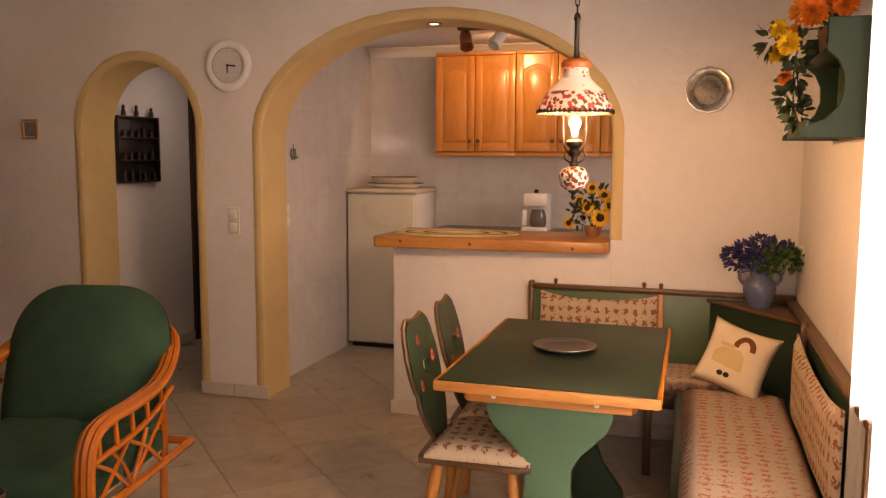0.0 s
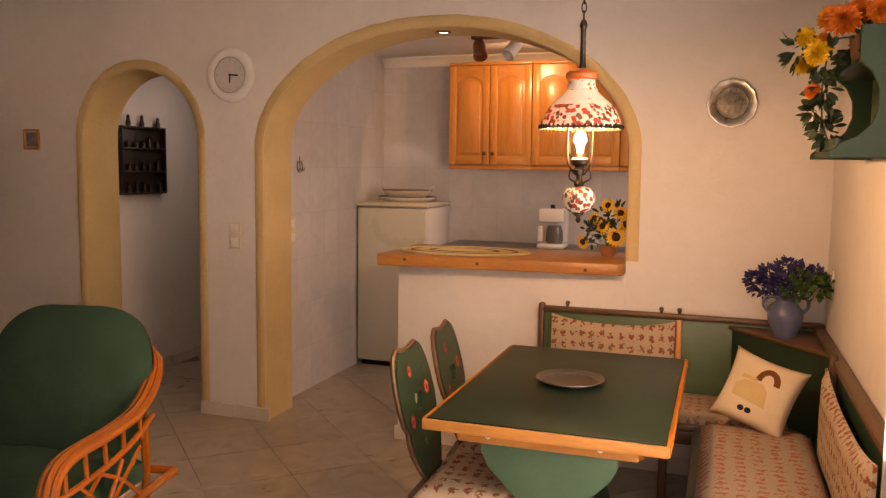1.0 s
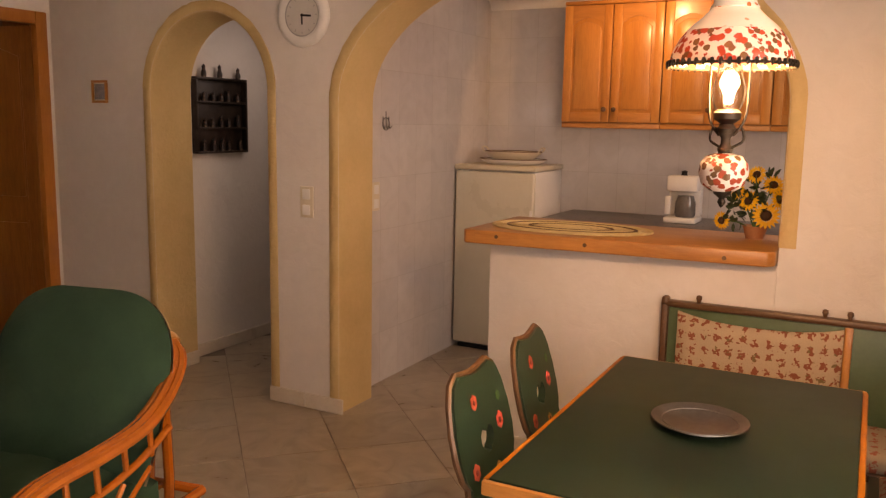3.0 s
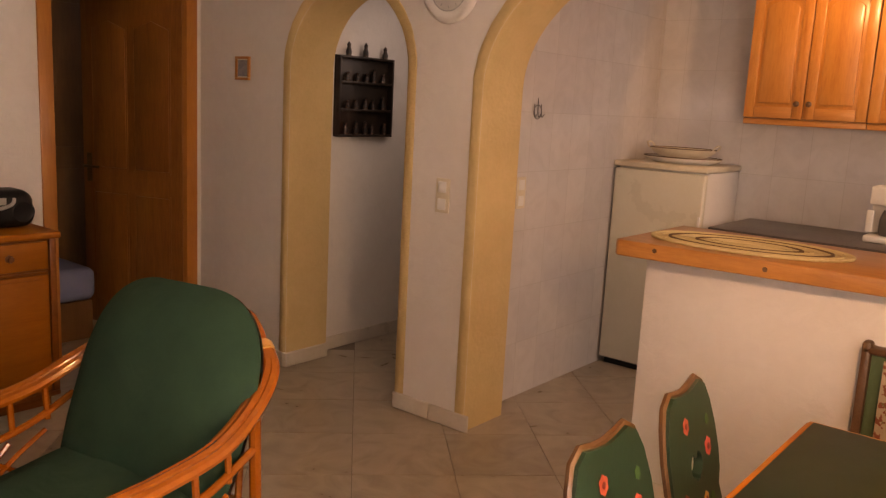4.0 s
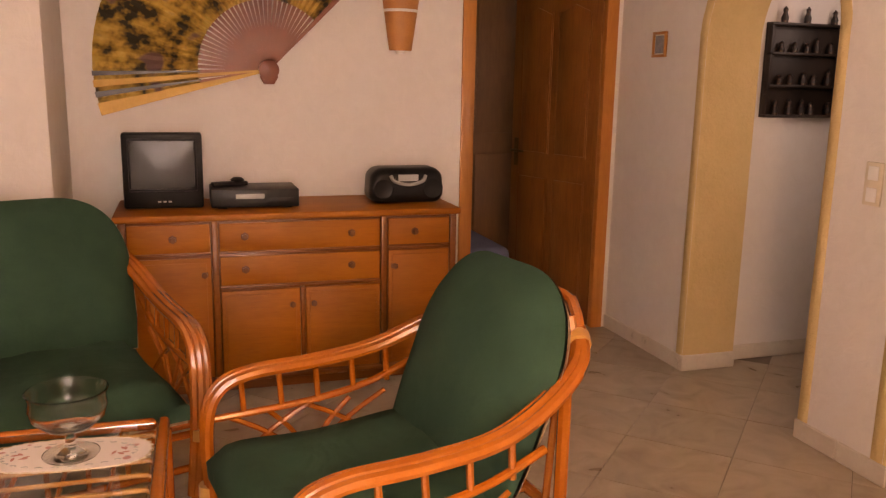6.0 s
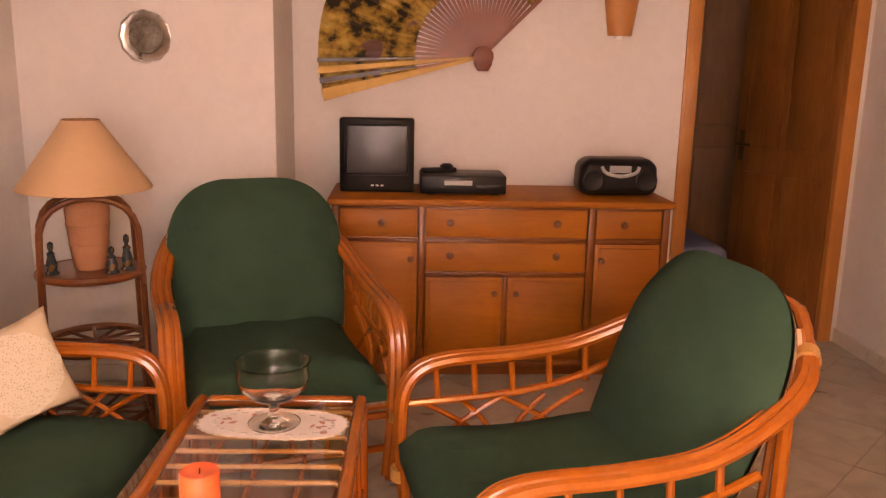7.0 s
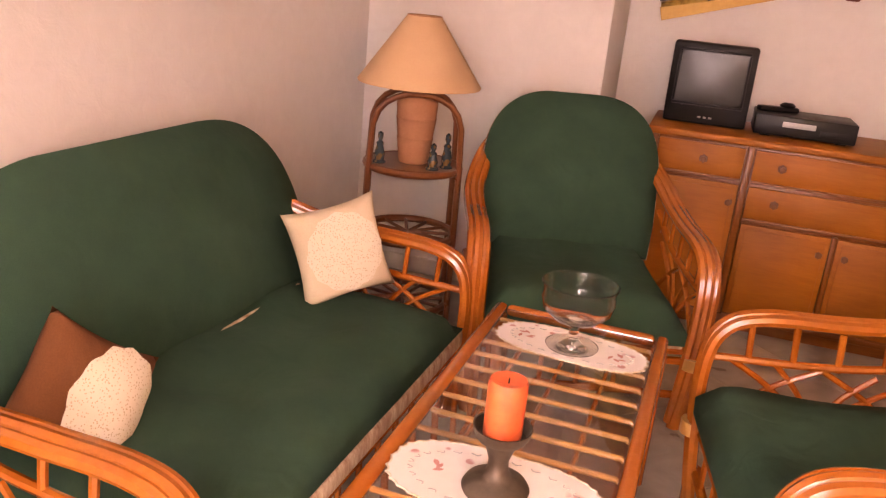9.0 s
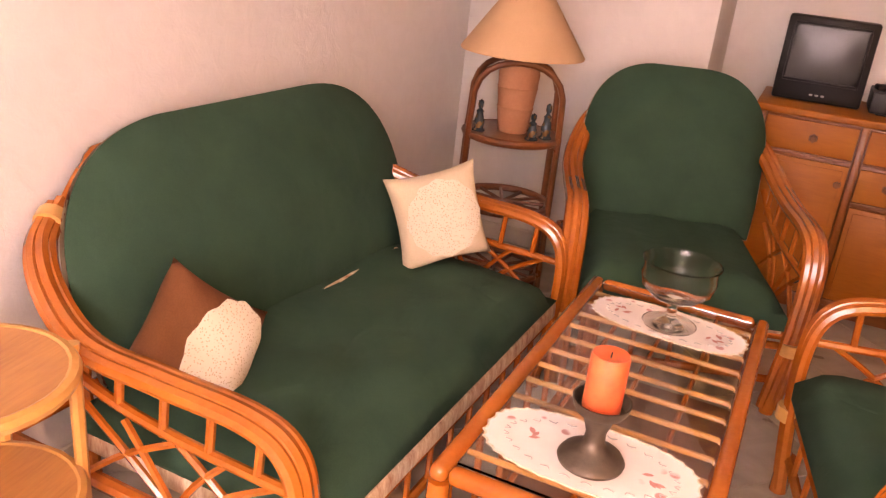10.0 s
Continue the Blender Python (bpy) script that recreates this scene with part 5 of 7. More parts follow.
def rattan_seat(name, m, width, label, category, group, deep=1.0, high=1.0):
    depth, hw = 0.90, width / 2
    f = -depth / 2
    ob = thing(name, m, label, category, group)
    for s in (-1, 1):
        path = arm_path(s, hw, depth, 0.07 if width < 1 else 0.11)
        arm = part("arm", tube(bmesh.new(), [p + Vector((0, -0.003, 0.006)) for p in path], 0.017, 8), RATTAN, ob, "varnished cane arm of three bundled poles")
        for dx in (-0.021, 0.021):
            part("arm_pole", tube(bmesh.new(), [p + Vector((dx, 0, 0)) for p in path], 0.017, 8), RATTAN, arm)
        for t in (0.93, 0.55):
            i = int(len(path) * t)
            wb2 = bmesh.new()
            d = path[i + 1] - path[i - 1]
            tube(wb2, [path[i] - d * 0.35, path[i] + d * 0.35], 0.034 if t > 0.9 else 0.0, 10) if t > 0.9 else tube(wb2, [path[6] + Vector((0, 0, -0.02)), path[6] + Vector((0, 0, 0.02))], 0.036, 10)
            part("binding", wb2, BAMBOO, arm, "split cane binding")
        x = s * (hw - 0.005)
        lo = [(x, f + 0.01, 0.475), (x, f + 0.30, 0.485), (x, f + 0.50, 0.515), (x, f + 0.66, 0.575)]
        part("side_rail", tube(bmesh.new(), smooth_path(lo), 0.012), RATTAN, ob)
        part("side_rail", tube(bmesh.new(), [(x, f + 0.03, 0.285), (x, f + 0.82, 0.285)], 0.018), RATTAN, ob)
        for k in range(5):
            y = f + 0.10 + k * 0.115
            z0 = 0.478 + max(0, k - 2) * 0.018
            z1 = 0.59 + max(0, k - 2) * 0.03
            part("spindle", tube(bmesh.new(), [(x, y + 0.008, z0), (x, y, z1)], 0.0095, 7), RATTAN, ob)
        for a, b in ((0.06, 0.30), (0.30, 0.06), (0.30, 0.56), (0.56, 0.30), (0.18, 0.32), (0.44, 0.30)):
            part("lattice_cane", tube(bmesh.new(), smooth_path([(x, f + a, 0.475 + 0.05 * max(0, a - 0.45)), (x + s * 0.006, f + (a + b) / 2, 0.40), (x, f + b, 0.29)], 4), 0.0085, 6), RATTAN, ob)
        for yy in (f + 0.80,):
            part("leg", tube(bmesh.new(), [(x * 0.68, yy, 0.0), (x * 0.72, yy - 0.01, 0.34), (x * 0.62, yy + 0.02, 0.80)], 0.018), RATTAN, ob)
        part("foot", tube(bmesh.new(), [(x - s * 0.01, f + 0.03, 0.0), (x - s * 0.01, f + 0.03, 0.12)], 0.024, 10), RATTAN, ob)
    # seat rails
    for y, z, r in ((f + 0.03, 0.285, 0.02), (f + 0.025, 0.245, 0.014), (f + 0.82, 0.285, 0.018), (f + 0.03, 0.12, 0.014)):
        part("seat_rail", tube(bmesh.new(), [(-hw + 0.01, y, z), (hw - 0.01, y, z)], r), RATTAN, ob)
    n = max(3, int(width / 0.11))
    for k in range(1, n):
        x = -hw + width * k / n
        part("front_spindle", tube(bmesh.new(), [(x, f + 0.027, 0.13), (x, f + 0.027, 0.24)], 0.0085, 6), RATTAN, ob)
    for k in range(1, 5):
        x = -hw + width * k / 5
        part("seat_slat", tube(bmesh.new(), [(x, f + 0.03, 0.285), (x, f + 0.82, 0.285)], 0.01, 6), RATTAN, ob)
    # seat cushion with its patterned underside edge
    cw = hw - 0.045
    bm = bmesh.new()
    nx, ny = max(10, int(width * 14)), 16
    skirt = 0.312 if width < 1 else 0.352
    def seat_z(u, v):
        e = (max(0.0, 1 - abs(u) ** 8) * max(0.0, 1 - abs(v) ** 10)) ** 0.5
        return 0.365 + 0.085 * e + 0.006 * math.sin(9 * u + 4 * v) + 0.02 * v * v * (1 if v > 0 else 0.0)
    top = [[bm.verts.new((cw * (2 * i / nx - 1), f - 0.015 + (0.66) * j / ny, seat_z(2 * i / nx - 1, 2 * j / ny - 1))) for j in range(ny + 1)] for i in range(nx + 1)]
    low = [[bm.verts.new((cw * (2 * i / nx - 1), f - 0.012 + (0.66) * j / ny, skirt)) for j in (0, ny)] for i in range(nx + 1)]
    for i in range(nx):
        for j in range(ny):
            bm.faces.new((top[i][j], top[i + 1][j], top[i + 1][j + 1], top[i][j + 1]))
        bm.faces.new((low[i][0], low[i + 1][0], top[i + 1][0], top[i][0]))
        bm.faces.new((low[i][1], top[i][ny], top[i + 1][ny], low[i + 1][1]))
    for i in (0, nx):
        bm.faces.new([low[i][0]] + top[i] + [low[i][1]])
    part("seat_cushion", bm, GREEN_C, ob, "dark green cloth seat cover", 60)
    part("cushion_underside", boxed(-cw + 0.002, cw - 0.002, f - (0.004 if width < 1 else 0.020), f + 0.64, 0.296, skirt + 0.006, 0.006 if width < 1 else 0.014), SPRIG_V, ob, "sprigged cream cloth edge of the cushion")
    # back cushion: rounded top, thick, leaning back
    bm = bmesh.new()
    bw, z0, zt = cw + (0.018 if width < 1 else 0.032), 0.40, 0.96
    na, nr = 40, 10
    cr, shift = (min(0.26, bw), 0.0) if width < 1 else (0.40, 0.072)
    outline = []
    for k in range(na + 1):
        a = math.pi * k / na
        ca, sa = math.cos(a), math.sin(a)
        px = (bw - cr) * (1 if ca > 0 else -1 if ca < 0 else 0) + cr * (abs(ca) ** 0.8) * (1 if ca >= 0 else -1)
        pz = zt - (1 - abs(sa) ** 0.8) * (0.27 if width < 1 else 0.36) + 0.02 * (1 - (px / bw) ** 2)
        outline.append((px, pz))
    outline = [(bw - 0.02, z0), (bw - 0.005, z0 + 0.12)] + outline + [(-bw + 0.005, z0 + 0.12), (-bw + 0.02, z0)]
    for jj in range(7):
        outline.append((-bw + 0.02 + (2 * bw - 0.04) * (jj + 1) / 8, z0))
    cz = 0.64
    def lean(z):
        return f + 0.58 + (z - z0) * 0.36
    def shell(side):
        rings = []
        for q in range(nr + 1):
            t = 1 - q / nr
            bul = (1 - t ** 3) ** 0.6
            ring = []
            for px, pz in outline:
                x = px * t if q < nr else 0
                z = cz + (pz - cz) * t
                x += shift
                y = lean(z) + side * 0.088 * bul + (0.008 * bul * math.sin(6 * x + 5 * z) if side < 0 else 0)
                ring.append((x, y, z))
            rings.append(ring)
        return rings
    front, rear = shell(-1), shell(1)
    def skin(rings, mesh):
        vs = [[mesh.verts.new(p) for p in r] for r in rings[:-1]]
        c = mesh.verts.new(rings[-1][0])
        for a, b in zip(vs, vs[1:]):
            for i in range(len(a)):
                mesh.faces.new((a[i], a[(i + 1) % len(a)], b[(i + 1) % len(a)], b[i]))
        for i in range(len(vs[-1])):
            mesh.faces.new((vs[-1][i], vs[-1][(i + 1) % len(vs[-1])], c))
    skin(front, bm)
    skin([[(x, y - 0.0, z) for x, y, z in r] for r in rear], bm)
    bmesh.ops.remove_doubles(bm, verts=bm.verts[:], dist=0.0005)
    part("back_cushion", bm, GREEN_C, ob, "dark green fitted back cover with rounded top", 70)
    lin = bmesh.new()
    skin([[(x * 1.012, y + 0.006, z - 0.004) for x, y, z in r] for r in rear], lin)
    part("back_lining", lin, SPRIG, ob, "sprigged cream lining behind the cover", 70)
    if width > 1:
        part("lining_edge", tube(bmesh.new(), smooth_path([(-0.02, f + 0.512, 0.447), (cw * 0.4, f + 0.508, 0.449), (cw - 0.14, f + 0.512, 0.447)]), 0.007, 6), SPRIG_V, ob, "strip of sprigged lining showing between seat and back")
    # cane back hoop
    tuck = 0.16 if width < 1 else 0.26
    hoop = [(hw - tuck, lean(0.9) + 0.07, 0.86)] + [(px * 0.78, lean(pz) + 0.10, pz - 0.085) for px, pz in outline[8:na - 4:4]] + [(-hw + tuck, lean(0.9) + 0.07, 0.86)]
    part("back_hoop", tube(bmesh.new(), smooth_path(hoop, 3), 0.016), RATTAN, ob)
    for x in [-hw * 0.5, 0, hw * 0.5]:
        part("back_cane", tube(bmesh.new(), [(x, f + 0.80, 0.29), (x, lean(0.9) + 0.08, 0.855)], 0.011, 6), RATTAN, ob)
    for piece in ob.children_recursive:
        piece.data.transform(Matrix.Diagonal((1, deep, high, 1)))
    return ob


rattan_seat("rattan_armchair", pose(-2.455, 2.265, 0, 0, 0, 10), 0.76, "rattan armchair with dark green fitted covers facing the sofa", "armchair", "rattan armchairs", 1.0, 0.97)
rattan_seat("rattan_armchair", pose(-3.465, 1.262, 0, 0, 0, 108), 0.73, "rattan armchair with dark green covers beside the sideboard", "armchair", "rattan armchairs")
rattan_seat("rattan_sofa", pose(-2.235, 0.585, 0, 0, 0, 178), 1.36, "two-seat rattan sofa with dark green covers against the wall", "sofa", "", 0.95, 0.925)

# coffee table: cane grid under glass
ct = thing("coffee_table", pose(-2.258, 1.395, 0, 0, 0, -1), "rattan coffee table with a cane grid under a glass top", "coffee table")
CW, CD, CH = 0.53, 0.232, 0.47
for s in (-1, 1):
    part("top_rail", boxed(-CW - 0.02, CW + 0.02, s * CD - 0.018, s * CD + 0.018, CH - 0.038, CH - 0.002, 0.015, 4), RATTAN, ct)
    part("top_rail", boxed(s * CW - 0.018, s * CW + 0.018, -CD + 0.019, CD - 0.019, CH - 0.038, CH - 0.002, 0.015, 4), RATTAN, ct)
    part("low_rail", tube(bmesh.new(), [(-CW, s * CD, 0.17), (CW, s * CD, 0.17)], 0.014), RATTAN, ct)
    for r in (-1, 1):
        part("leg", tube(bmesh.new(), [(r * CW, s * CD, 0), (r * CW, s * CD, CH - 0.04)], 0.022, 10), RATTAN, ct)
    for k in range(7):
        x = -CW + 2 * CW * (k + 0.5) / 7
        part("side_spindle", tube(bmesh.new(), [(x, s * CD, 0.17), (x + 0.03, s * CD, CH - 0.04)], 0.008, 6), RATTAN, ct)
for k in range(1, 13):
    x = -CW + 2 * CW * k / 13
    part("grid_cane", tube(bmesh.new(), [(x, -CD + 0.02, CH - 0.022), (x, CD - 0.02, CH - 0.022)], 0.0065, 7), BAMBOO, ct)
for k in range(1, 4):
    y = -CD + 2 * CD * k / 4
    part("cross_cane", tube(bmesh.new(), [(-CW + 0.02, y, CH - 0.036), (CW - 0.02, y, CH - 0.036)], 0.0065, 6), RATTAN, ct)
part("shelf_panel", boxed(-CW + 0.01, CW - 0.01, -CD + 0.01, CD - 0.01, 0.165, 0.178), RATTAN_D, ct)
gl = part("glass_top", boxed(-CW + 0.023, CW - 0.023, -CD + 0.023, CD - 0.023, CH - 0.0125, CH - 0.0065), GLASS, ct, "clear glass pane")
gl.visible_shadow = False
TABLE_TOP = CH - 0.0063


def doily(at, rz, a, b, seed):
    m, n, l, p = nodes_of("embroidered_linen")
    tc = n.new("ShaderNodeTexCoord")
    v = n.new("ShaderNodeTexVoronoi")
    v.inputs["Scale"].default_value = 22
    l.new(tc.outputs["Object"], v.inputs["Vector"])
    r = ramp(n, [(0.20, (0.55, 0.28, 0.26)), (0.26, (0.78, 0.71, 0.66))])
    l.new(v.outputs["Distance"], r.inputs[0])
    w = noise_tex(n, l, 10, 2)
    wr = ramp(n, [(0.52, (0, 0, 0)), (0.60, (1, 1, 1))])
    l.new(w.outputs[0], wr.inputs[0])
    l.new(mix(n, l, wr.outputs[0], (0.78, 0.71, 0.66), r.outputs[0]), p.inputs["Base Color"])
    p.inputs["Roughness"].default_value = 0.9
    bump(n, l, v.outputs["Distance"], p, 0.4, 0.003)
    bm = bmesh.new()
    k = 96
    rim = []
    for i in range(k):
        t = 2 * math.pi * i / k
        c, s2 = math.cos(t), math.sin(t)
        sc = 1 + 0.018 * math.cos(32 * t)
        rim.append((a * sc * math.copysign(abs(c) ** 0.75, c), b * sc * math.copysign(abs(s2) ** 0.75, s2)))
    prism(bm, rim, "z", 0.0, 0.0022)
    ob = thing("doily", pose(*at, 0, 0, rz), "oval cream linen doily", "doily")
    part("linen", bm, m, ob)
    part("crochet_edge", tube(bmesh.new(), [(x * 1.004, y * 1.004, 0.002) for x, y in rim], 0.0022, 5, True), LACE, ob, "crocheted scalloped edge")
    rg2 = random.Random(seed)
    for sx in (-0.62, 0.62):
        for k in range(5):
            ang = rg2.uniform(0, 6.28)
            bl = leaf_mesh("p", 0.010, 0.024, None, 0.05)
            bl.transform(Matrix.Translation((a * sx + 0.012 * math.cos(ang), 0.012 * math.sin(ang), 0.0034)) @ Matrix.Rotation(ang, 4, "Z"))
            part("embroidered_petal", bl, STITCH, ob)
    for k in range(26):
        t = 2 * math.pi * k / 26
        q = [(a * 0.84 * math.cos(t + d) * (1 - e), b * 0.80 * math.sin(t + d) * (1 - e), 0.003) for d, e in ((-0.06, 0), (0, 0.06), (0.06, 0))]
        part("embroidered_loop", tube(bmesh.new(), smooth_path(q, 3), 0.0012, 4), STITCH_G, ob)
    return tagged(ob, "oval cream linen doily with embroidered sprigs on the glass table", "doily", "table doilies")


STITCH = plain("pink_thread", (0.50, 0.20, 0.17), (0.60, 0.30, 0.25), 60, 0.9)
STITCH_G = plain("grey_thread", (0.38, 0.38, 0.36), (0.48, 0.47, 0.44), 60, 0.9)
doily((-2.60, 1.41, TABLE_TOP), 84, 0.20, 0.095, 1)
doily((-1.905, 1.385, TABLE_TOP), 88, 0.205, 0.110, 2)

bowl = thing("glass_bowl", pose(-2.597, 1.413, TABLE_TOP + 0.0023), "clear glass footed bowl on a doily", "bowl")
pb = [(0.0, 0.004), (0.058, 0.002), (0.06, 0.006), (0.03, 0.014), (0.012, 0.024), (0.011, 0.055), (0.018, 0.066), (0.05, 0.078), (0.076, 0.105), (0.083, 0.135), (0.08, 0.16), (0.086, 0.175),
      (0.083, 0.176), (0.077, 0.16), (0.080, 0.135), (0.073, 0.107), (0.048, 0.082), (0.0, 0.075)]
b1 = part("bowl_glass", lathe(bmesh.new(), [(r * 1.17, z * 1.02) for r, z in pb], 40), glass("thin_clear_glass", (0.97, 0.98, 0.97), 0.01, 1.34), bowl, "", 60)
b1.visible_shadow = False

candle = thing("candle_holder", pose(-1.893, 1.39, TABLE_TOP + 0.0023), "dark metal candle holder with a thick orange candle", "candle holder")
part("stand", lathe(bmesh.new(), [(0, 0), (0.062, 0), (0.064, 0.006), (0.058, 0.016), (0.03, 0.028), (0.020, 0.045), (0.019, 0.065), (0.027, 0.09), (0.033, 0.104), (0.030, 0.108), (0.0, 0.108)], 36), BRONZE, candle)
part("drip_tray", lathe(bmesh.new(), [(0, 0.1085), (0.046, 0.110), (0.052, 0.120), (0.055, 0.134), (0.052, 0.134), (0.048, 0.122), (0.044, 0.114), (0, 0.113)], 36), BRONZE, candle)
cm, cn, cl, cp = nodes_of("orange_wax")
cg = noise_tex(cn, cl, 12, 3)
cr2 = ramp(cn, [(0.3, (0.66, 0.095, 0.03)), (0.7, (0.82, 0.19, 0.06))])
cl.new(cg.outputs[0], cr2.inputs[0])
cl.new(cr2.outputs[0], cp.inputs["Base Color"])
cp.inputs["Subsurface Weight"].default_value, cp.inputs["Subsurface Scale"].default_value = 0.35, 0.03
cp.inputs["Roughness"].default_value = 0.45
part("wax", lathe(bmesh.new(), [(0, 0.1135), (0.034, 0.1135), (0.036, 0.118), (0.036, 0.222), (0.033, 0.228), (0.019, 0.224), (0, 0.220)], 32), cm, candle, "orange pillar candle", 50)
part("wick", tube(bmesh.new(), [(0, 0, 0.219), (0.001, 0.001, 0.232)], 0.0012, 6), BLACK, candle)

# sideboard
SBX0, SBX1, SBY0, SBY1, SBH = WEST + 0.02, -4.16, 1.44, 2.985, 0.845
sb = thing("sideboard", pose(0, 0, 0), "honey-brown wooden sideboard with drawers and doors", "sideboard")
part("body", boxed(SBX0, SBX1 - 0.022, SBY0 + 0.01, SBY1 - 0.01, 0.07, SBH - 0.032, 0.003), PINE_YD, sb)
part("top", boxed(SBX0 - 0.005, SBX1 + 0.018, SBY0 - 0.02, SBY1 + 0.02, SBH - 0.032, SBH, 0.009, 3), PINE_Y, sb)
part("plinth", boxed(SBX0, SBX1 - 0.03, SBY0 + 0.03, SBY1 - 0.03, 0.0, 0.07), PINE_YD, sb)
part("base_moulding", boxed(SBX0, SBX1 + 0.004, SBY0 - 0.004, SBY1 + 0.004, 0.05, 0.075, 0.008), PINE_YD, sb)
c1, c2 = 1.845, 2.625
for y in (SBY0 + 0.015, c1, c2, SBY1 - 0.015):
    part("stile", boxed(SBX1 - 0.022, SBX1 + 0.004, y - 0.016, y + 0.016, 0.075, SBH - 0.032, 0.006), PINE_YD, sb)


def sb_front(kind, y0, y1, z0, z1, knobs):
    fr = part(kind, boxed(SBX1 - 0.02, SBX1 - 0.002, y0, y1, z0, z1, 0.005), PINE_Y, sb)
    if kind == "door":
        part("panel", boxed(SBX1 - 0.003, SBX1 + 0.003, y0 + 0.02, y1 - 0.02, z0 + 0.02, z1 - 0.02, 0.0028), PINE_Y, fr)
    for z in (z0 - 0.004, ):
        part("moulding", tube(bmesh.new(), [(SBX1 - 0.002, y0, z), (SBX1 - 0.002, y1, z)], 0.006, 6), PINE_YD, fr)
    for ky, kz in knobs:
        part("knob", lathe(bmesh.new(), [(0, 0), (0.017, 0), (0.018, 0.003), (0.008, 0.006), (0.007, 0.014), (0.014, 0.020), (0.013, 0.026), (0, 0.029)], 14, (0, 0, 0),
                           Matrix.Translation((SBX1 - 0.002, ky, kz)) @ Matrix.Rotation(radians(90), 4, "Y"), 6, 0.12), KNOB_W, fr)


zt = SBH - 0.045
sb_front("drawer", SBY0 + 0.034, c1 - 0.02, zt - 0.13, zt, [(1.665, zt - 0.065)])
sb_front("drawer", c1 + 0.02, c2 - 0.02, zt - 0.13, zt, [(1.976, zt - 0.062), (2.467, zt - 0.062)])
sb_front("drawer", c2 + 0.02, SBY1 - 0.034, zt - 0.13, zt, [(2.775, zt - 0.065)])
sb_front("drawer", c1 + 0.02, c2 - 0.02, zt - 0.29, zt - 0.155, [(1.976, zt - 0.215), (2.467, zt - 0.215)])
sb_front("door", SBY0 + 0.034, c1 - 0.02, 0.08, zt - 0.155, [(c1 - 0.05, zt - 0.23)])
sb_front("door", c2 + 0.02, SBY1 - 0.034, 0.08, zt - 0.155, [(c2 + 0.05, zt - 0.23)])
mid = (c1 + c2) / 2
sb_front("door", c1 + 0.02, mid - 0.012, 0.08, zt - 0.315, [(mid - 0.05, zt - 0.39)])
sb_front("door", mid + 0.012, c2 - 0.02, 0.08, zt - 0.315, [(mid + 0.05, zt - 0.39)])
part("centre_stile", boxed(SBX1 - 0.022, SBX1 + 0.003, mid - 0.011, mid + 0.011, 0.075, zt - 0.31, 0.004), PINE_YD, sb)

# television, video recorder, radio
tv = thing("television", pose(-4.42, 1.635, SBH, 0, 0, 90) @ Matrix.Scale(0.92, 4), "small black tube television on the sideboard", "television")
bm = bmesh.new()
box(bm, -0.19, 0.19, -0.06, 0.04, 0.0, 0.375, 0.012)
hind = bmesh.ops.create_cube(bm, size=1, matrix=Matrix.Translation((0, 0.13, 0.18)) @ Matrix.Diagonal((0.34, 0.2, 0.32, 1)))["verts"]
for v in hind:
    if v.co.y > 0.2:
        v.co.x *= 0.65
        v.co.z = 0.02 + (v.co.z - 0.02) * 0.75
part("casing", bm, BLACK, tv)
scr = bmesh.new()
g = [[scr.verts.new((-0.15 + 0.30 * i / 12, -0.0605 - 0.007 * (1 - (i / 6 - 1) ** 2) * (1 - (j / 5 - 1) ** 2) ** 0.7 - 0.001, 0.10 + 0.235 * j / 10)) for j in range(11)] for i in range(13)]
for i in range(12):
    for j in range(10):
        scr.faces.new((g[i][j], g[i + 1][j], g[i + 1][j + 1], g[i][j + 1]))
bmesh.ops.extrude_face_region(scr, geom=scr.faces[:])
part("screen", scr, SCREEN, tv, "grey curved glass screen", 60)
for y0, y1, z0, z1 in ((-0.16, 0.16, 0.087, 0.099), (-0.16, 0.16, 0.336, 0.348)):
    part("bezel", boxed(y0, y1, -0.072, -0.058, z0, z1, 0.004), BLACK, tv)
for s in (-1, 1):
    part("bezel", boxed(s * 0.156 - 0.006, s * 0.156 + 0.006, -0.072, -0.058, 0.0995, 0.3355, 0.004), BLACK, tv)
for k in range(3):
    part("button", boxed(-0.03 + k * 0.025, -0.015 + k * 0.025, -0.063, -0.059, 0.03, 0.038, 0.001), GREYP, tv)

vc = thing("video_recorder", pose(-4.41, 2.04, SBH, 0, 0, 90), "flat black video recorder on the sideboard", "video recorder")
part("casing", boxed(-0.20, 0.20, -0.13, 0.13, 0.008, 0.092, 0.006), BLACK, vc)
part("flap", boxed(-0.09, 0.04, -0.134, -0.129, 0.048, 0.07, 0.002), GREYP, vc, "grey cassette flap")
part("display", boxed(0.06, 0.17, -0.133, -0.129, 0.03, 0.05, 0.001), BLACK, vc)
for s in (-1, 1):
    part("foot", boxed(s * 0.15 - 0.02, s * 0.15 + 0.02, -0.1, 0.1, 0, 0.009), BLACK, vc)
rc = thing("remote_control", pose(-4.42, 1.93, SBH + 0.092, 0, 0, 110), "small black remote control lying on the recorder", "remote control")
part("casing", boxed(-0.085, 0.085, -0.024, 0.024, 0.0, 0.022, 0.006), BLACK, rc)
part("lid", lathe(bmesh.new(), [(0, 0.02), (0.03, 0.021), (0.033, 0.03), (0.02, 0.04), (0, 0.042)], 16, (0.04, 0, 0)), BLACK, rc)

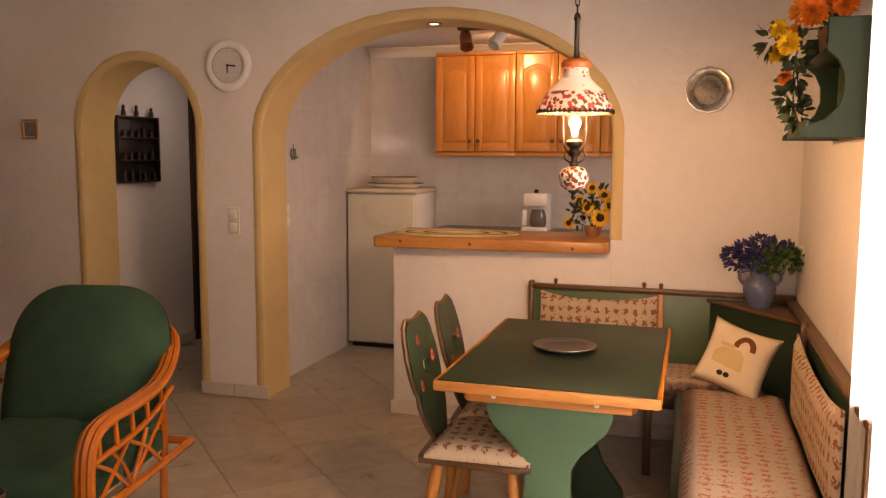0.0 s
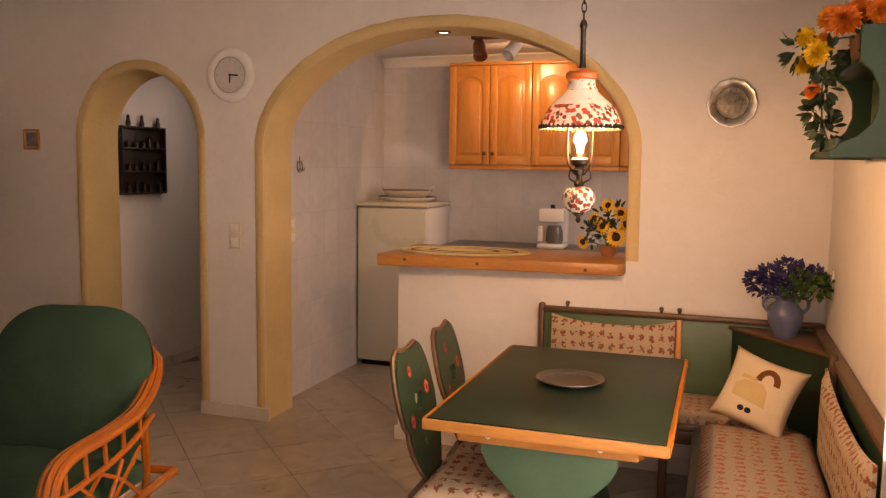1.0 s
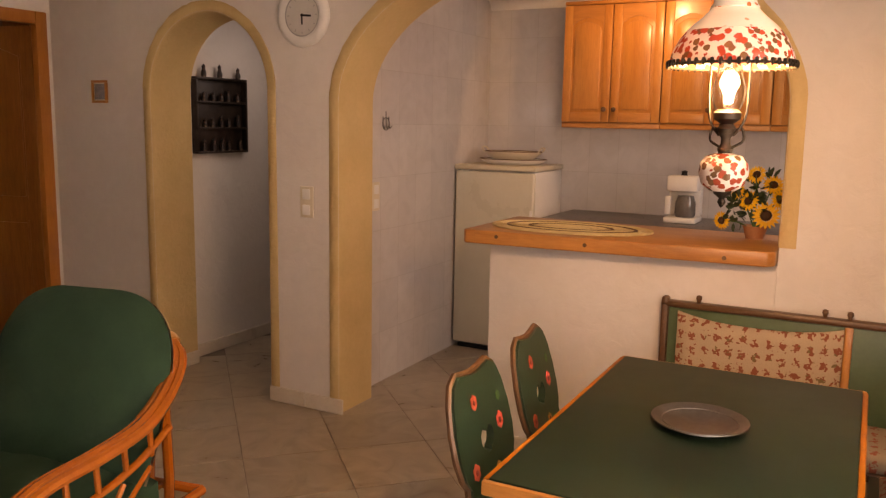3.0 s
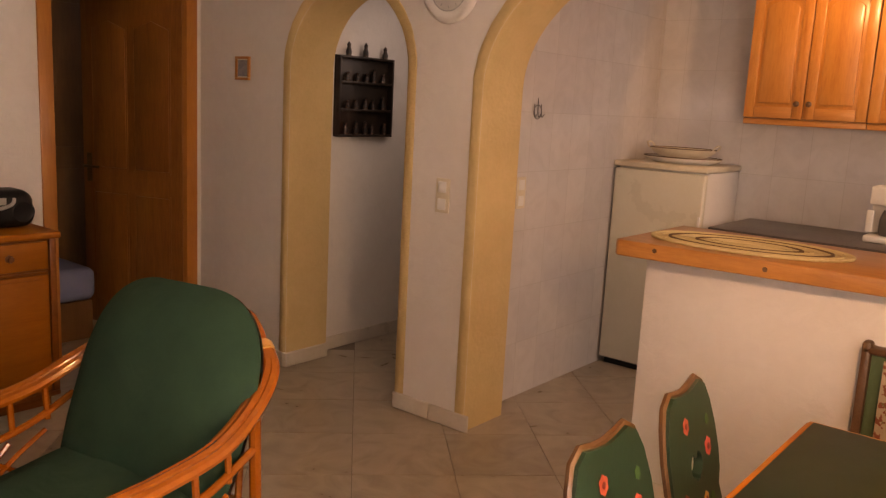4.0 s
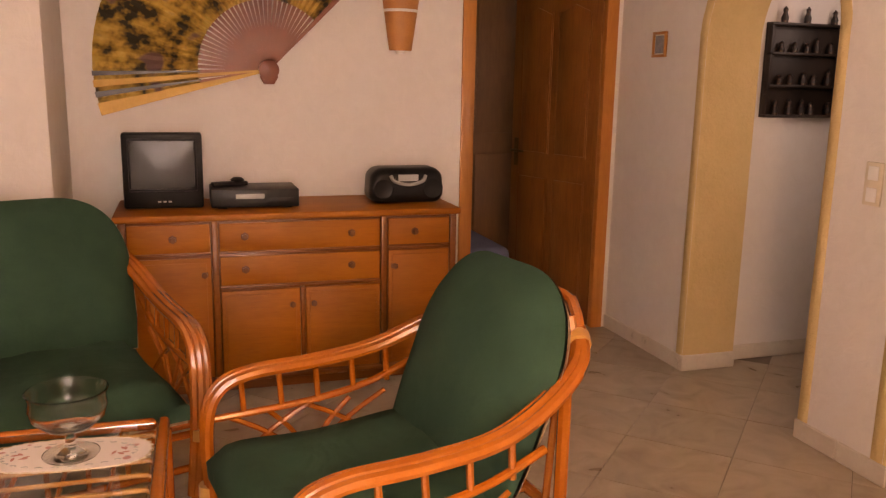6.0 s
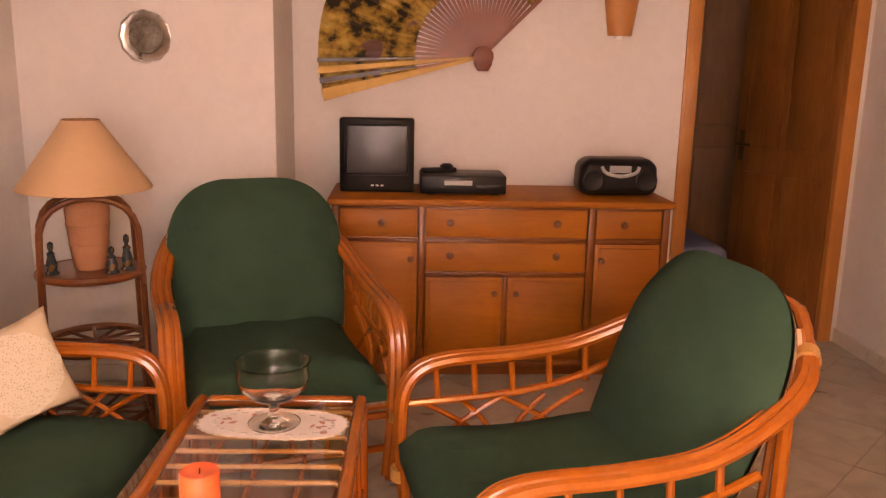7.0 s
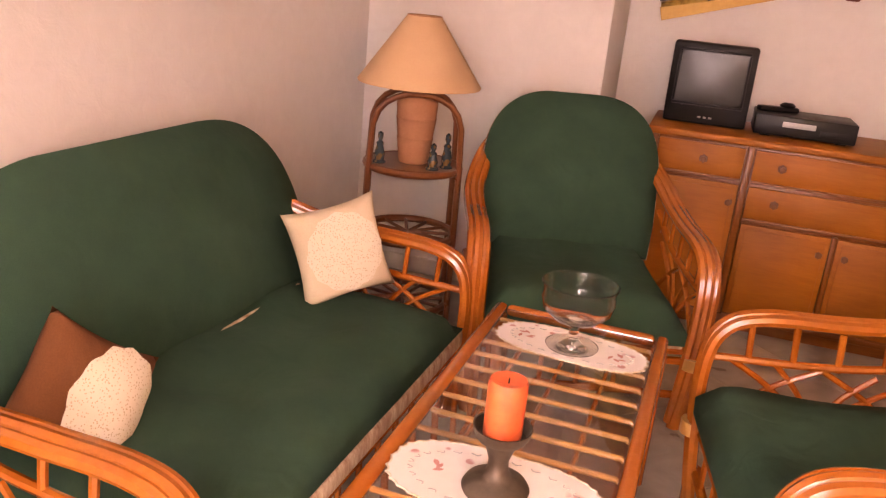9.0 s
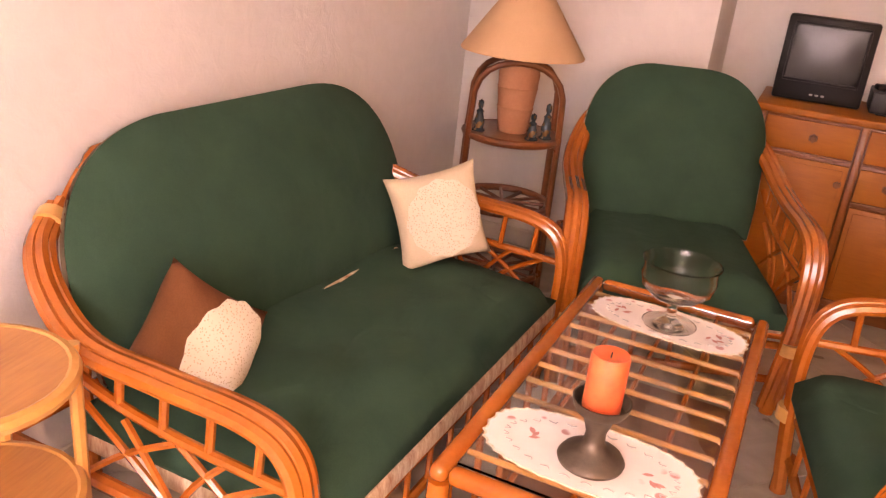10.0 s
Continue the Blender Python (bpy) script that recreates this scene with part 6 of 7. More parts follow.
rd = thing("radio", pose(-4.38, 2.775, SBH, 0, 0, 90) @ Matrix.Scale(0.93, 4), "rounded black portable radio cassette player", "radio")
bm = bmesh.new()
box(bm, -0.205, 0.205, -0.10, 0.10, 0.006, 0.195, 0.05, 5)
for v in bm.verts:
    v.co.x *= 1 - 0.12 * ((v.co.z - 0.09) / 0.1) ** 2 * (1 if v.co.z > 0.09 else 0.4)
part("casing", bm, BLACK, rd)
part("front_handle", tube(bmesh.new(), smooth_path([(-0.095, -0.099, 0.155), (-0.075, -0.108, 0.125), (0, -0.112, 0.108), (0.075, -0.108, 0.125), (0.095, -0.099, 0.155)]), 0.009), GREYP, rd, "silver-grey curved trim")
part("display", boxed(-0.055, 0.055, -0.104, -0.098, 0.125, 0.16, 0.004), GREYP, rd)
for s in (-1, 1):
    part("speaker", lathe(bmesh.new(), [(0, 0), (0.052, 0), (0.056, 0.006), (0.05, 0.008), (0.04, 0.004), (0, 0.006)], 24, (0, 0, 0), Matrix.Translation((s * 0.135, -0.096, 0.085)) @ Matrix.Rotation(radians(90), 4, "X")), BLACK, rd)

# three-tier cane stand with lamp, in the corner
def tier_stand(name, m, r, tiers, wood_a, wood_b, label, solid, arch, group, low_open=False):
    ob = thing(name, m, label, "side table", group)
    for k, z in enumerate(tiers):
        part("shelf_rim", tube(bmesh.new(), [(r * math.cos(2 * math.pi * i / 32), r * math.sin(2 * math.pi * i / 32), z - 0.012) for i in range(32)], 0.015, 8, True), wood_a, ob)
        if solid or k == 0:
            part("shelf", lathe(bmesh.new(), [(0, z - 0.02), (r - 0.006, z - 0.02), (r - 0.004, z), (0, z)], 32), wood_b, ob)
        else:
            for i in range(6):
                a = math.pi * i / 6
                part("shelf_cane", tube(bmesh.new(), [(r * math.cos(a), r * math.sin(a), z - 0.014), (-r * math.cos(a), -r * math.sin(a), z - 0.014)], 0.007, 6), wood_a, ob)
    for q in range(4):
        a = radians((28, 152, 208, 332)[q])
        x, y = (r + 0.012) * math.cos(a), (r + 0.012) * math.sin(a)
        part("leg", tube(bmesh.new(), [(x * 1.04, y * 1.04, 0), (x, y, tiers[0] if not arch else tiers[0] + 0.01)], 0.013), wood_a, ob)
    if arch:
        for s in (-1, 1):
            pts = []
            for i in range(13):
                t = math.pi * i / 12
                a0 = radians(28 if s > 0 else 208)
                a1 = radians(152 if s > 0 else 332)
                w = (1 - math.cos(t)) / 2
                x = (r + 0.012) * ((1 - w) * math.cos(a0) + w * math.cos(a1))
                y = (r + 0.012) * ((1 - w) * math.sin(a0) + w * math.sin(a1))
                pts.append((x, y, tiers[0] + arch * math.sin(t) ** 0.42))
            part("hoop", tube(bmesh.new(), pts, 0.012), wood_a, ob)
    return ob


tier_stand("corner_stand", pose(-3.525, 0.605, 0, 0, 0, -67), 0.18, (0.67, 0.40, 0.12), RATTAN_D, RATTAN_D, "dark cane three-tier stand in the room corner", False, 0.27, "")
tier_stand("round_stand", pose(-1.34, 0.435, 0, 0, 0, 8), 0.175, (0.60, 0.34, 0.08), BAMBOO, PINE_X, "light cane round tiered stand beside the sofa", True, 0, "")

tl = thing("table_lamp", pose(-3.525, 0.605, 0.67), "terracotta jar lamp with a beige cone shade", "table lamp")
part("jar", lathe(bmesh.new(), [(r * 0.88, z) for r, z in [(0, 0), (0.062, 0), (0.066, 0.01), (0.078, 0.09), (0.080, 0.095), (0.077, 0.10), (0.086, 0.165), (0.088, 0.17), (0.085, 0.176), (0.089, 0.22), (0.083, 0.25), (0.060, 0.27), (0.0, 0.273)]], 36), TERRA, tl, "ribbed terracotta jar")
part("stem", tube(bmesh.new(), [(0, 0, 0.265), (0, 0, 0.50)], 0.008), BRASS, tl)
sh = bmesh.new()
lathe(sh, [(0.226, 0.300), (0.230, 0.296), (0.232, 0.302), (0.064, 0.542), (0.062, 0.545), (0.058, 0.542), (0.225, 0.306), (0.226, 0.300)], 48)
part("shade", sh, SHADE, tl, "beige cloth cone shade", 60)
part("shade_ring", tube(bmesh.new(), [(0.062 * math.cos(2 * math.pi * i / 24), 0.062 * math.sin(2 * math.pi * i / 24), 0.543) for i in range(24)], 0.0025, 6, True), TERRA, tl)
for i in range(3):
    a = 2 * math.pi * i / 3
    part("shade_spoke", tube(bmesh.new(), [(0, 0, 0.498), (0.061 * math.cos(a), 0.061 * math.sin(a), 0.54)], 0.0016, 5), BRASS, tl)

# small figures on the stand
for k, (dx, dy, h) in enumerate(((0.02, 0.14, 0.135), (0.08, 0.105, 0.10), (0.10, -0.10, 0.12))):
    fig = bmesh.new()
    lathe(fig, [(0, 0), (0.024, 0), (0.025, 0.006), (0.017, 0.012), (0.020, h * 0.3), (0.012, h * 0.55), (0.015, h * 0.62), (0.006, h * 0.7), (0.011, h * 0.8), (0.010, h * 0.93), (0, h)], 14)
    m2 = spotted("glazed_figure", (0.03, 0.05, 0.06), (0.16, 0.09, 0.03), (0.32, 0.27, 0.2), 40, 0.25)
    ob = part("figurine", fig, m2, None)
    ob.matrix_world = pose(-3.525 + dx, 0.605 + dy, 0.67)
    tagged(ob, "small glazed dark blue and ochre figurine beside the lamp", "figurine", "figurines on the stand")


# loose cushions on the sofa
def cushion(m, w, h, d, material, label, lace=None):
    ob = thing("cushion", m, label, "cushion", "sofa cushions")
    part("cover", pillow(w, h, d), material, ob, "", 70)
    if lace:
        lw, lh, ox, oz = lace
        bm = bmesh.new()
        rings = []
        for q in range(7):
            t = q / 6
            ring = []
            for i in range(48):
                a = 2 * math.pi * i / 48
                sc = t * (1 + 0.03 * math.cos(12 * a))
                x, z = ox + lw * sc * math.cos(a), oz + lh * sc * math.sin(a)
                u, v = min(abs(2 * x / w), 1), min(abs(2 * z / h), 1)
                e = max(0.0, (1 - u ** 4) * (1 - v ** 4)) ** 0.5
                wob = 0.12 * math.sin(3.1 * 2 * x / w + 2 * 2 * z / h) * math.cos(2.3 * 2 * z / h - 2 * x / w)
                ring.append(bm.verts.new((x, -(d / 2 * e * (1 + wob)) - 0.005 - 0.0015 * (q % 2), z)))
            rings.append(ring)
        for a, b in zip(rings[1:], rings[2:]):
            for i in range(48):
                bm.faces.new((a[i], a[(i + 1) % 48], b[(i + 1) % 48], b[i]))
        bm.faces.new(rings[1])
        bmesh.ops.delete(bm, geom=rings[0], context="VERTS")
        part("lace_panel", bm, LACE, ob, "round crocheted lace panel", 60)
    return ob


cushion(pose(-2.722, 0.678, 0.556, -16, -12, 138), 0.295, 0.295, 0.11, CREAM, "cream cushion with a crocheted lace front", (0.115, 0.115, 0, 0))
cushion(pose(-1.778, 0.56, 0.505, -24, 38, 148), 0.265, 0.265, 0.12, BROWN_C, "brown cushion with a draped lace corner", (0.095, 0.125, 0.04, -0.012))

# ---- things on the walls ----
ck = thing("wall_clock", pose(-2.80, WALL_Y - 0.001, 2.026, 90, 0, 0), "round white wall clock", "clock")
part("case", lathe(bmesh.new(), [(0, 0), (0.152, 0), (0.155, 0.012), (0.148, 0.028), (0.128, 0.034), (0.104, 0.026), (0.10, 0.020), (0, 0.020)], 56), WHITE, ck, "", 50)
part("inner_ring", tube(bmesh.new(), [(0.101 * math.cos(2 * math.pi * i / 48), 0.101 * math.sin(2 * math.pi * i / 48), 0.023) for i in range(48)], 0.0035, 6, True), GREYP, ck)
part("dial", lathe(bmesh.new(), [(0, 0.0205), (0.098, 0.0205), (0.098, 0.022), (0, 0.022)], 48), plain("dial_card", (0.55, 0.53, 0.50), (0.62, 0.60, 0.57), 20, 0.5), ck, "pale grey dial")
for i in range(12):
    a = 2 * math.pi * i / 12
    bm = boxed(-0.002, 0.002, 0.078, 0.09, 0.0222, 0.0232)
    bm.transform(Matrix.Rotation(a, 4, "Z"))
    part("hour_mark", bm, GREYP, ck)
for ln, w, a in ((0.055, 0.005, -95), (0.045, 0.004, 180)):
    bm = boxed(-w, w, -0.008, ln, 0.0236, 0.0252)
    bm.transform(Matrix.Rotation(radians(a), 4, "Z"))
    part("pointer", bm, BLACK, ck)


SILVER = plain("worn_silver", (0.34, 0.32, 0.29), (0.60, 0.58, 0.54), 26, 0.3, 60, 0.1, metal=0.95)


DARK_SILVER = plain("tarnished_silver", (0.05, 0.043, 0.033), (0.20, 0.175, 0.14), 45, 0.4, 90, 0.4, 0.004, metal=0.8)


def wall_plate(name, m, r, label):
    ob = thing(name, m, label, "wall plate", "pewter wall plates")
    part("plate_rim", lathe(bmesh.new(), [(0, 0.004), (r * 0.66, 0.004), (r * 0.72, 0.010), (r * 0.96, 0.020), (r, 0.020), (r, 0.014), (r * 0.7, 0.001), (0, 0.0)], 72, (0, 0, 0), None, 12, 0.018), SILVER, ob, "", 60)
    part("relief", lathe(bmesh.new(), [(r * 0.68, 0.0045), (r * 0.64, 0.008), (r * 0.42, 0.006), (r * 0.3, 0.011), (r * 0.12, 0.008), (0, 0.012)], 40, (0, 0, 0), None, 9, 0.02), DARK_SILVER, ob, "darkened relief in the middle")
    part("rim_bead", tube(bmesh.new(), [(r * 0.985 * (1 + 0.018 * math.cos(12 * t)) * math.cos(t), r * 0.985 * (1 + 0.018 * math.cos(12 * t)) * math.sin(t), 0.019) for t in [2 * math.pi * i / 72 for i in range(72)]], 0.005, 6, True), SILVER, ob, "bright worn rim")
    return ob


wall_plate("pewter_wall_plate", pose(-0.069, WALL_Y - 0.001, 1.833, 90, 0, 0), 0.112, "round pewter plate with scalloped rim on the wall")
wall_plate("pewter_wall_plate", pose(LAMP_X + 0.001, 0.681, 1.525, 90, 0, 90), 0.105, "round pewter plate hung beside the niche")


def switch(m, label, n):
    ob = thing("light_switch", m, label, "light switch", "light switches")
    part("cover_plate", boxed(-0.04, 0.04, -0.009, 0.0, -0.04 * n, 0.04 * n, 0.003), IVORY, ob)
    for k in range(n):
        z = -0.04 * n + 0.04 + 0.08 * k
        part("rocker", boxed(-0.024, 0.024, -0.013, -0.0095, z - 0.026, z + 0.026, 0.002), WHITE, ob)
    return ob


switch(pose(-2.792, WALL_Y - 0.0005, 1.10), "ivory double light switch on the pier", 2)
switch(pose(KIT_X - 0.0035, 4.64, 1.097, 0, 0, 90), "ivory light switch on the tiled wall", 2)
switch(pose(RIGHT - 0.0005, 3.93, 1.05, 0, 0, -90), "ivory wall socket in the dining corner", 1)

ho = thing("wire_ornament", pose(KIT_X - 0.003, 4.745, 1.512, 0, 0, 90), "small grey wire ornament hung on the tiles", "wall ornament")
part("wire_ring", tube(bmesh.new(), [(0.035 * math.cos(t), -0.006, 0.035 * math.sin(t) - 0.01) for t in [2 * math.pi * i / 24 for i in range(24)]], 0.003, 5, True), PEWTER, ho)
for x in (-0.03, 0, 0.03):
    part("wire_hook", tube(bmesh.new(), smooth_path([(x, -0.005, 0.06 - abs(x)), (x * 1.1, -0.006, 0.0), (x, -0.012, -0.035), (x * 1.2 + 0.006, -0.02, -0.02)]), 0.0028, 5), PEWTER, ho)


def small_picture(m, w, h, label, tint, group="", border=0.014, frame_mat=None):
    ob = thing("framed_picture", m, label, "picture", group)
    fm = frame_mat or PINE
    for s in (-1, 1):
        part("frame_rail", boxed(-w / 2, w / 2, -0.016, 0.0, s * (h / 2 - border / 2) - border / 2, s * (h / 2 - border / 2) + border / 2, 0.003), fm, ob)
        part("frame_rail", boxed(s * (w / 2 - border / 2) - border / 2, s * (w / 2 - border / 2) + border / 2, -0.0155, 0.0, -h / 2 + border + 0.0005, h / 2 - border - 0.0005, 0.003), fm, ob)
    part("mount", boxed(-w / 2 + border, w / 2 - border, -0.006, -0.001, -h / 2 + border, h / 2 - border), CREAM if w > 0.2 else IVORY, ob)
    k = 0.55 if w > 0.2 else 0.8
    part("print", boxed(-w * k / 2 + border * 0.5, w * k / 2 - border * 0.5, -0.0075, -0.0062, -h * k / 2 + border * 0.5, h * k / 2 - border * 0.5), tint, ob)
    return ob


BLUEPRINT = plain("blue_grey_print", (0.10, 0.12, 0.17), (0.34, 0.32, 0.32), 30, 0.5)
SEPIA = plain("sepia_print", (0.22, 0.14, 0.08), (0.42, 0.30, 0.19), 18, 0.5)
small_picture(pose(-4.285, WALL_Y - 0.001, 1.657), 0.125, 0.13, "small wooden-framed blue picture beside the arch", BLUEPRINT)
for x, w in ((-2.46, 0.33), (-3.05, 0.33), (-3.68, 0.36)):
    small_picture(pose(x, SOUTH + 0.001, 1.605, 0, 0, 180), w, 0.50, "wooden-framed sepia print above the sofa", SEPIA, "prints above the sofa", 0.022)

# dark key cabinet in the hall
kb = thing("wall_rack", pose(HALL_X + 0.0005, 4.765, 1.297, 0, 0, 90), "black wooden wall rack with small ornaments on top", "wall rack")
part("back_board", boxed(-0.228, 0.228, -0.012, 0.0, 0.0, 0.47, 0.003), DARKW, kb)
for z in (0.0, 0.15, 0.31, 0.455):
    part("shelf", boxed(-0.228, 0.228, -0.05, -0.0125, z, z + 0.014, 0.002), DARKW, kb)
for s in (-1, 1):
    part("side", boxed(s * 0.221 - 0.007, s * 0.221 + 0.007, -0.05, -0.0125, 0.0145, 0.4545, 0.002), DARKW, kb)
rg = random.Random(5)
BITS = spotted("dark_ornament", (0.015, 0.010, 0.008), (0.07, 0.03, 0.02), (0.13, 0.09, 0.05), 60, 0.35)
for z, k in ((0.0142, 5), (0.1642, 5), (0.3242, 5), (0.4692, 3)):
    for i in range(k):
        x = -0.16 + 0.32 * i / (k - 1) + rg.uniform(-0.015, 0.015)
        h = rg.uniform(0.05, 0.085)
        bm = lathe(bmesh.new(), [(0, 0), (0.016, 0), (0.018, h * 0.3), (0.010, h * 0.6), (0.013, h * 0.8), (0, h)], 12)
        o = part("ornament", bm, BITS, None)
        o.matrix_world = pose(HALL_X + 0.0005, 4.765, 1.297, 0, 0, 90) @ pose(x, -0.031, z)
        tagged(o, "tiny dark ornament on the black wall rack", "ornament", "ornaments on the rack")

# large painted fan
fan = thing("wall_fan", pose(WEST + 0.004, 2.152, 1.485, 90, 0, 90), "large open paper fan painted gold and black with brown ribs", "wall fan")
A0, A1, R0, R1 = 195.0, 46.0, 0.34, 0.815
gm, gn, gl2, gp = nodes_of("gilded_paper")
f1 = noise_tex(gn, gl2, 9, 3, 0.6)
f2 = noise_tex(gn, gl2, 4.5, 2, 0.5)
r1 = ramp(gn, [(0.40, (0.035, 0.028, 0.016)), (0.47, (0.30, 0.18, 0.04)), (0.56, (0.55, 0.34, 0.08)), (0.7, (0.66, 0.46, 0.15))])
gl2.new(f1.outputs[0], r1.inputs[0])
r2 = ramp(gn, [(0.60, (0, 0, 0)), (0.64, (1, 1, 1))])
gl2.new(f2.outputs[0], r2.inputs[0])
gl2.new(mix(gn, gl2, r2.outputs[0], r1.outputs[0], (0.20, 0.11, 0.10)), gp.inputs["Base Color"])
gp.inputs["Roughness"].default_value, gp.inputs["Metallic"].default_value = 0.38, 0.35
NF = 36
bm = bmesh.new()
rows = []
for i in range(NF * 2 + 1):
    a = radians(A0 + (A1 - A0) * i / (NF * 2))
    h = 0.018 + (0.013 if i % 2 else 0.0)
    rows.append([bm.verts.new((r * math.cos(a), r * math.sin(a), h * (0.6 + 0.4 * r / R1))) for r in (R0, (R0 + R1) / 2, R1)])
for a, b in zip(rows, rows[1:]):
    for j in range(2):
        bm.faces.new((a[j], a[j + 1], b[j + 1], b[j]))
part("painted_leaf", bm, gm, fan, "pleated gold paper with dark painted flowers", 20)
GOLD = plain("gold_edge", (0.36, 0.19, 0.04), (0.50, 0.29, 0.075), 12, 0.5, 60, 0.1, metal=0.35)
FANW = plain("red_brown_rib", (0.16, 0.032, 0.012), (0.24, 0.055, 0.02), 14, 0.4)
BLK = plain("black_lacquer", (0.02, 0.014, 0.01), (0.04, 0.028, 0.02), 14, 0.35)
for i in range(NF + 1):
    a = A0 + (A1 - A0) * i / NF
    bm = prism(bmesh.new(), [(0.0, -0.006), (R0 + 0.06, -0.0085), (R0 + 0.06, 0.0085), (0.0, 0.006)], "z", 0.008 + 0.0006 * (i % 2), 0.013 + 0.0006 * (i % 2))
    bm.transform(Matrix.Rotation(radians(a), 4, "Z"))
    part("rib", bm, FANW, fan)
for a, w, mtl, q in ((A0, 0.020, GOLD, 0.0), (A0 - 5.5, 0.012, BLK, 0.001), (A0 - 9.0, 0.014, GOLD, 0.0), (A0 - 12.5, 0.010, BLK, 0.001), (A1, 0.016, FANW, 0.0)):
    bm = bmesh.new()
    r_in = 0.05 if mtl is not BLK else 0.33
    prism(bm, [(r_in, -w * 0.3), (R1 + 0.004, -w * (2.0 if q == 0 and a == A0 else 1.3)), (R1 + 0.004, w), (r_in, w * 0.3)], "z", 0.034 + q, 0.040 + q)
    bm.transform(Matrix.Rotation(radians(a), 4, "Z"))
    part("guard_stick", bm, mtl, fan)
part("rivet", lathe(bmesh.new(), [(0, 0.0), (0.05, 0.0), (0.05, 0.041), (0.03, 0.046), (0, 0.047)], 28), FANW, fan)
part("tail", soft_bevel(prism(bmesh.new(), [(-0.03, 0), (-0.045, -0.035), (-0.025, -0.07), (0.025, -0.07), (0.045, -0.035), (0.03, 0)], "z", 0.003, 0.036), 0.004), FANW, fan, "", 30)

# wall sconce: tapered wooden half cone with white bands
sc = thing("wall_sconce", pose(WEST + 0.001, 2.836, -0.035, 0, 0, 90), "tapered orange wooden wall sconce with white bands", "wall lamp")
def half_cone(r0, z0, r1, z1):
    bm = bmesh.new()
    k = 16
    rings = []
    for r, z in ((r0, z0), (r1, z1)):
        rings.append([bm.verts.new((r * math.cos(t), -r * math.sin(t) * 0.9, z)) for t in [math.pi * i / k for i in range(k + 1)]])
    for i in range(k):
        bm.faces.new((rings[0][i], rings[0][i + 1], rings[1][i + 1], rings[1][i]))
    bm.faces.new(rings[0][::-1])
    bm.faces.new(rings[1])
    bm.faces.new((rings[0][0], rings[1][0], rings[1][k], rings[0][k]))
    return bm


SCW = plain("orange_veneer", (0.42, 0.15, 0.04), (0.55, 0.22, 0.06), 9, 0.45)
part("shade", half_cone(0.060, 1.635, 0.088, 1.828), SCW, sc)
part("white_band", half_cone(0.0885, 1.8285, 0.0905, 1.842), WHITE, sc, "white band")
part("upper_shade", half_cone(0.090, 1.8425, 0.108, 1.98), SCW, sc)
part("end_cap", half_cone(0.022, 1.618, 0.026, 1.6345), WHITE, sc, "white end cap")

# ---- bedroom door ----
D0, D1, DZ = 3.255, 4.035, 2.04
dc = thing("door_1", pose(0, 0, 0), "orange-brown panelled bedroom door standing open", "door")
dc["kind"] = "structure"
part("casing", boxed(WEST - 0.05, WEST + 0.014, D0 - 0.075, D0 - 0.001, 0, DZ + 0.08, 0.006), CASING, dc)
part("casing", boxed(WEST - 0.05, WEST + 0.014, D1 + 0.001, D1 + 0.075, 0, DZ + 0.08, 0.006), CASING, dc)
part("casing", boxed(WEST - 0.05, WEST + 0.014, D0 - 0.0005, D1 + 0.0005, DZ + 0.005, DZ + 0.08, 0.006), CASING, dc)
for y0, y1 in ((D0 - 0.035, D0 - 0.002), (D1 + 0.002, D1 + 0.035)):
    part("jamb", boxed(WEST - 0.30, WEST - 0.0505, y0, y1, 0, DZ + 0.03, 0.003), DOOR_W, dc)
lf = part("leaf", boxed(-0.77, 0.0, 0.0, 0.034, 0.01, DZ - 0.005, 0.003), DOOR_W, dc, "open panelled leaf")
lf.matrix_local = pose(WEST - 0.03, D1 - 0.006, 0, 0, 0, 17)
for z0, z1 in ((0.16, 0.86), (1.02, 1.86)):
    for x0, x1 in ((-0.68, -0.42), (-0.35, -0.09)):
        part("door_panel", soft_bevel(prism(bmesh.new(), [(x0, z0), (x1, z0), (x1, z1), ((x0 + x1) / 2, z1 + (0.05 if z0 > 1 else 0)), (x0, z1)], "y", -0.009, 0.002), 0.007, 2), DOOR_W, lf, "", 30)
        for q in ((x0 - 0.012, x0 - 0.002), (x1 + 0.002, x1 + 0.012)):
            part("panel_moulding", boxed(q[0], q[1], -0.006, -0.0003, z0 - 0.012, z1 + 0.012, 0.002), DOOR_W, lf)
part("door_handle", tube(bmesh.new(), smooth_path([(-0.72, -0.002, 1.02), (-0.72, -0.045, 1.02), (-0.70, -0.05, 1.02), (-0.60, -0.05, 1.02)]), 0.008), BRASS, lf, "dark brass lever handle")
part("handle_plate", boxed(-0.74, -0.70, -0.004, -0.0004, 0.92, 1.10, 0.0015), BRASS, lf)

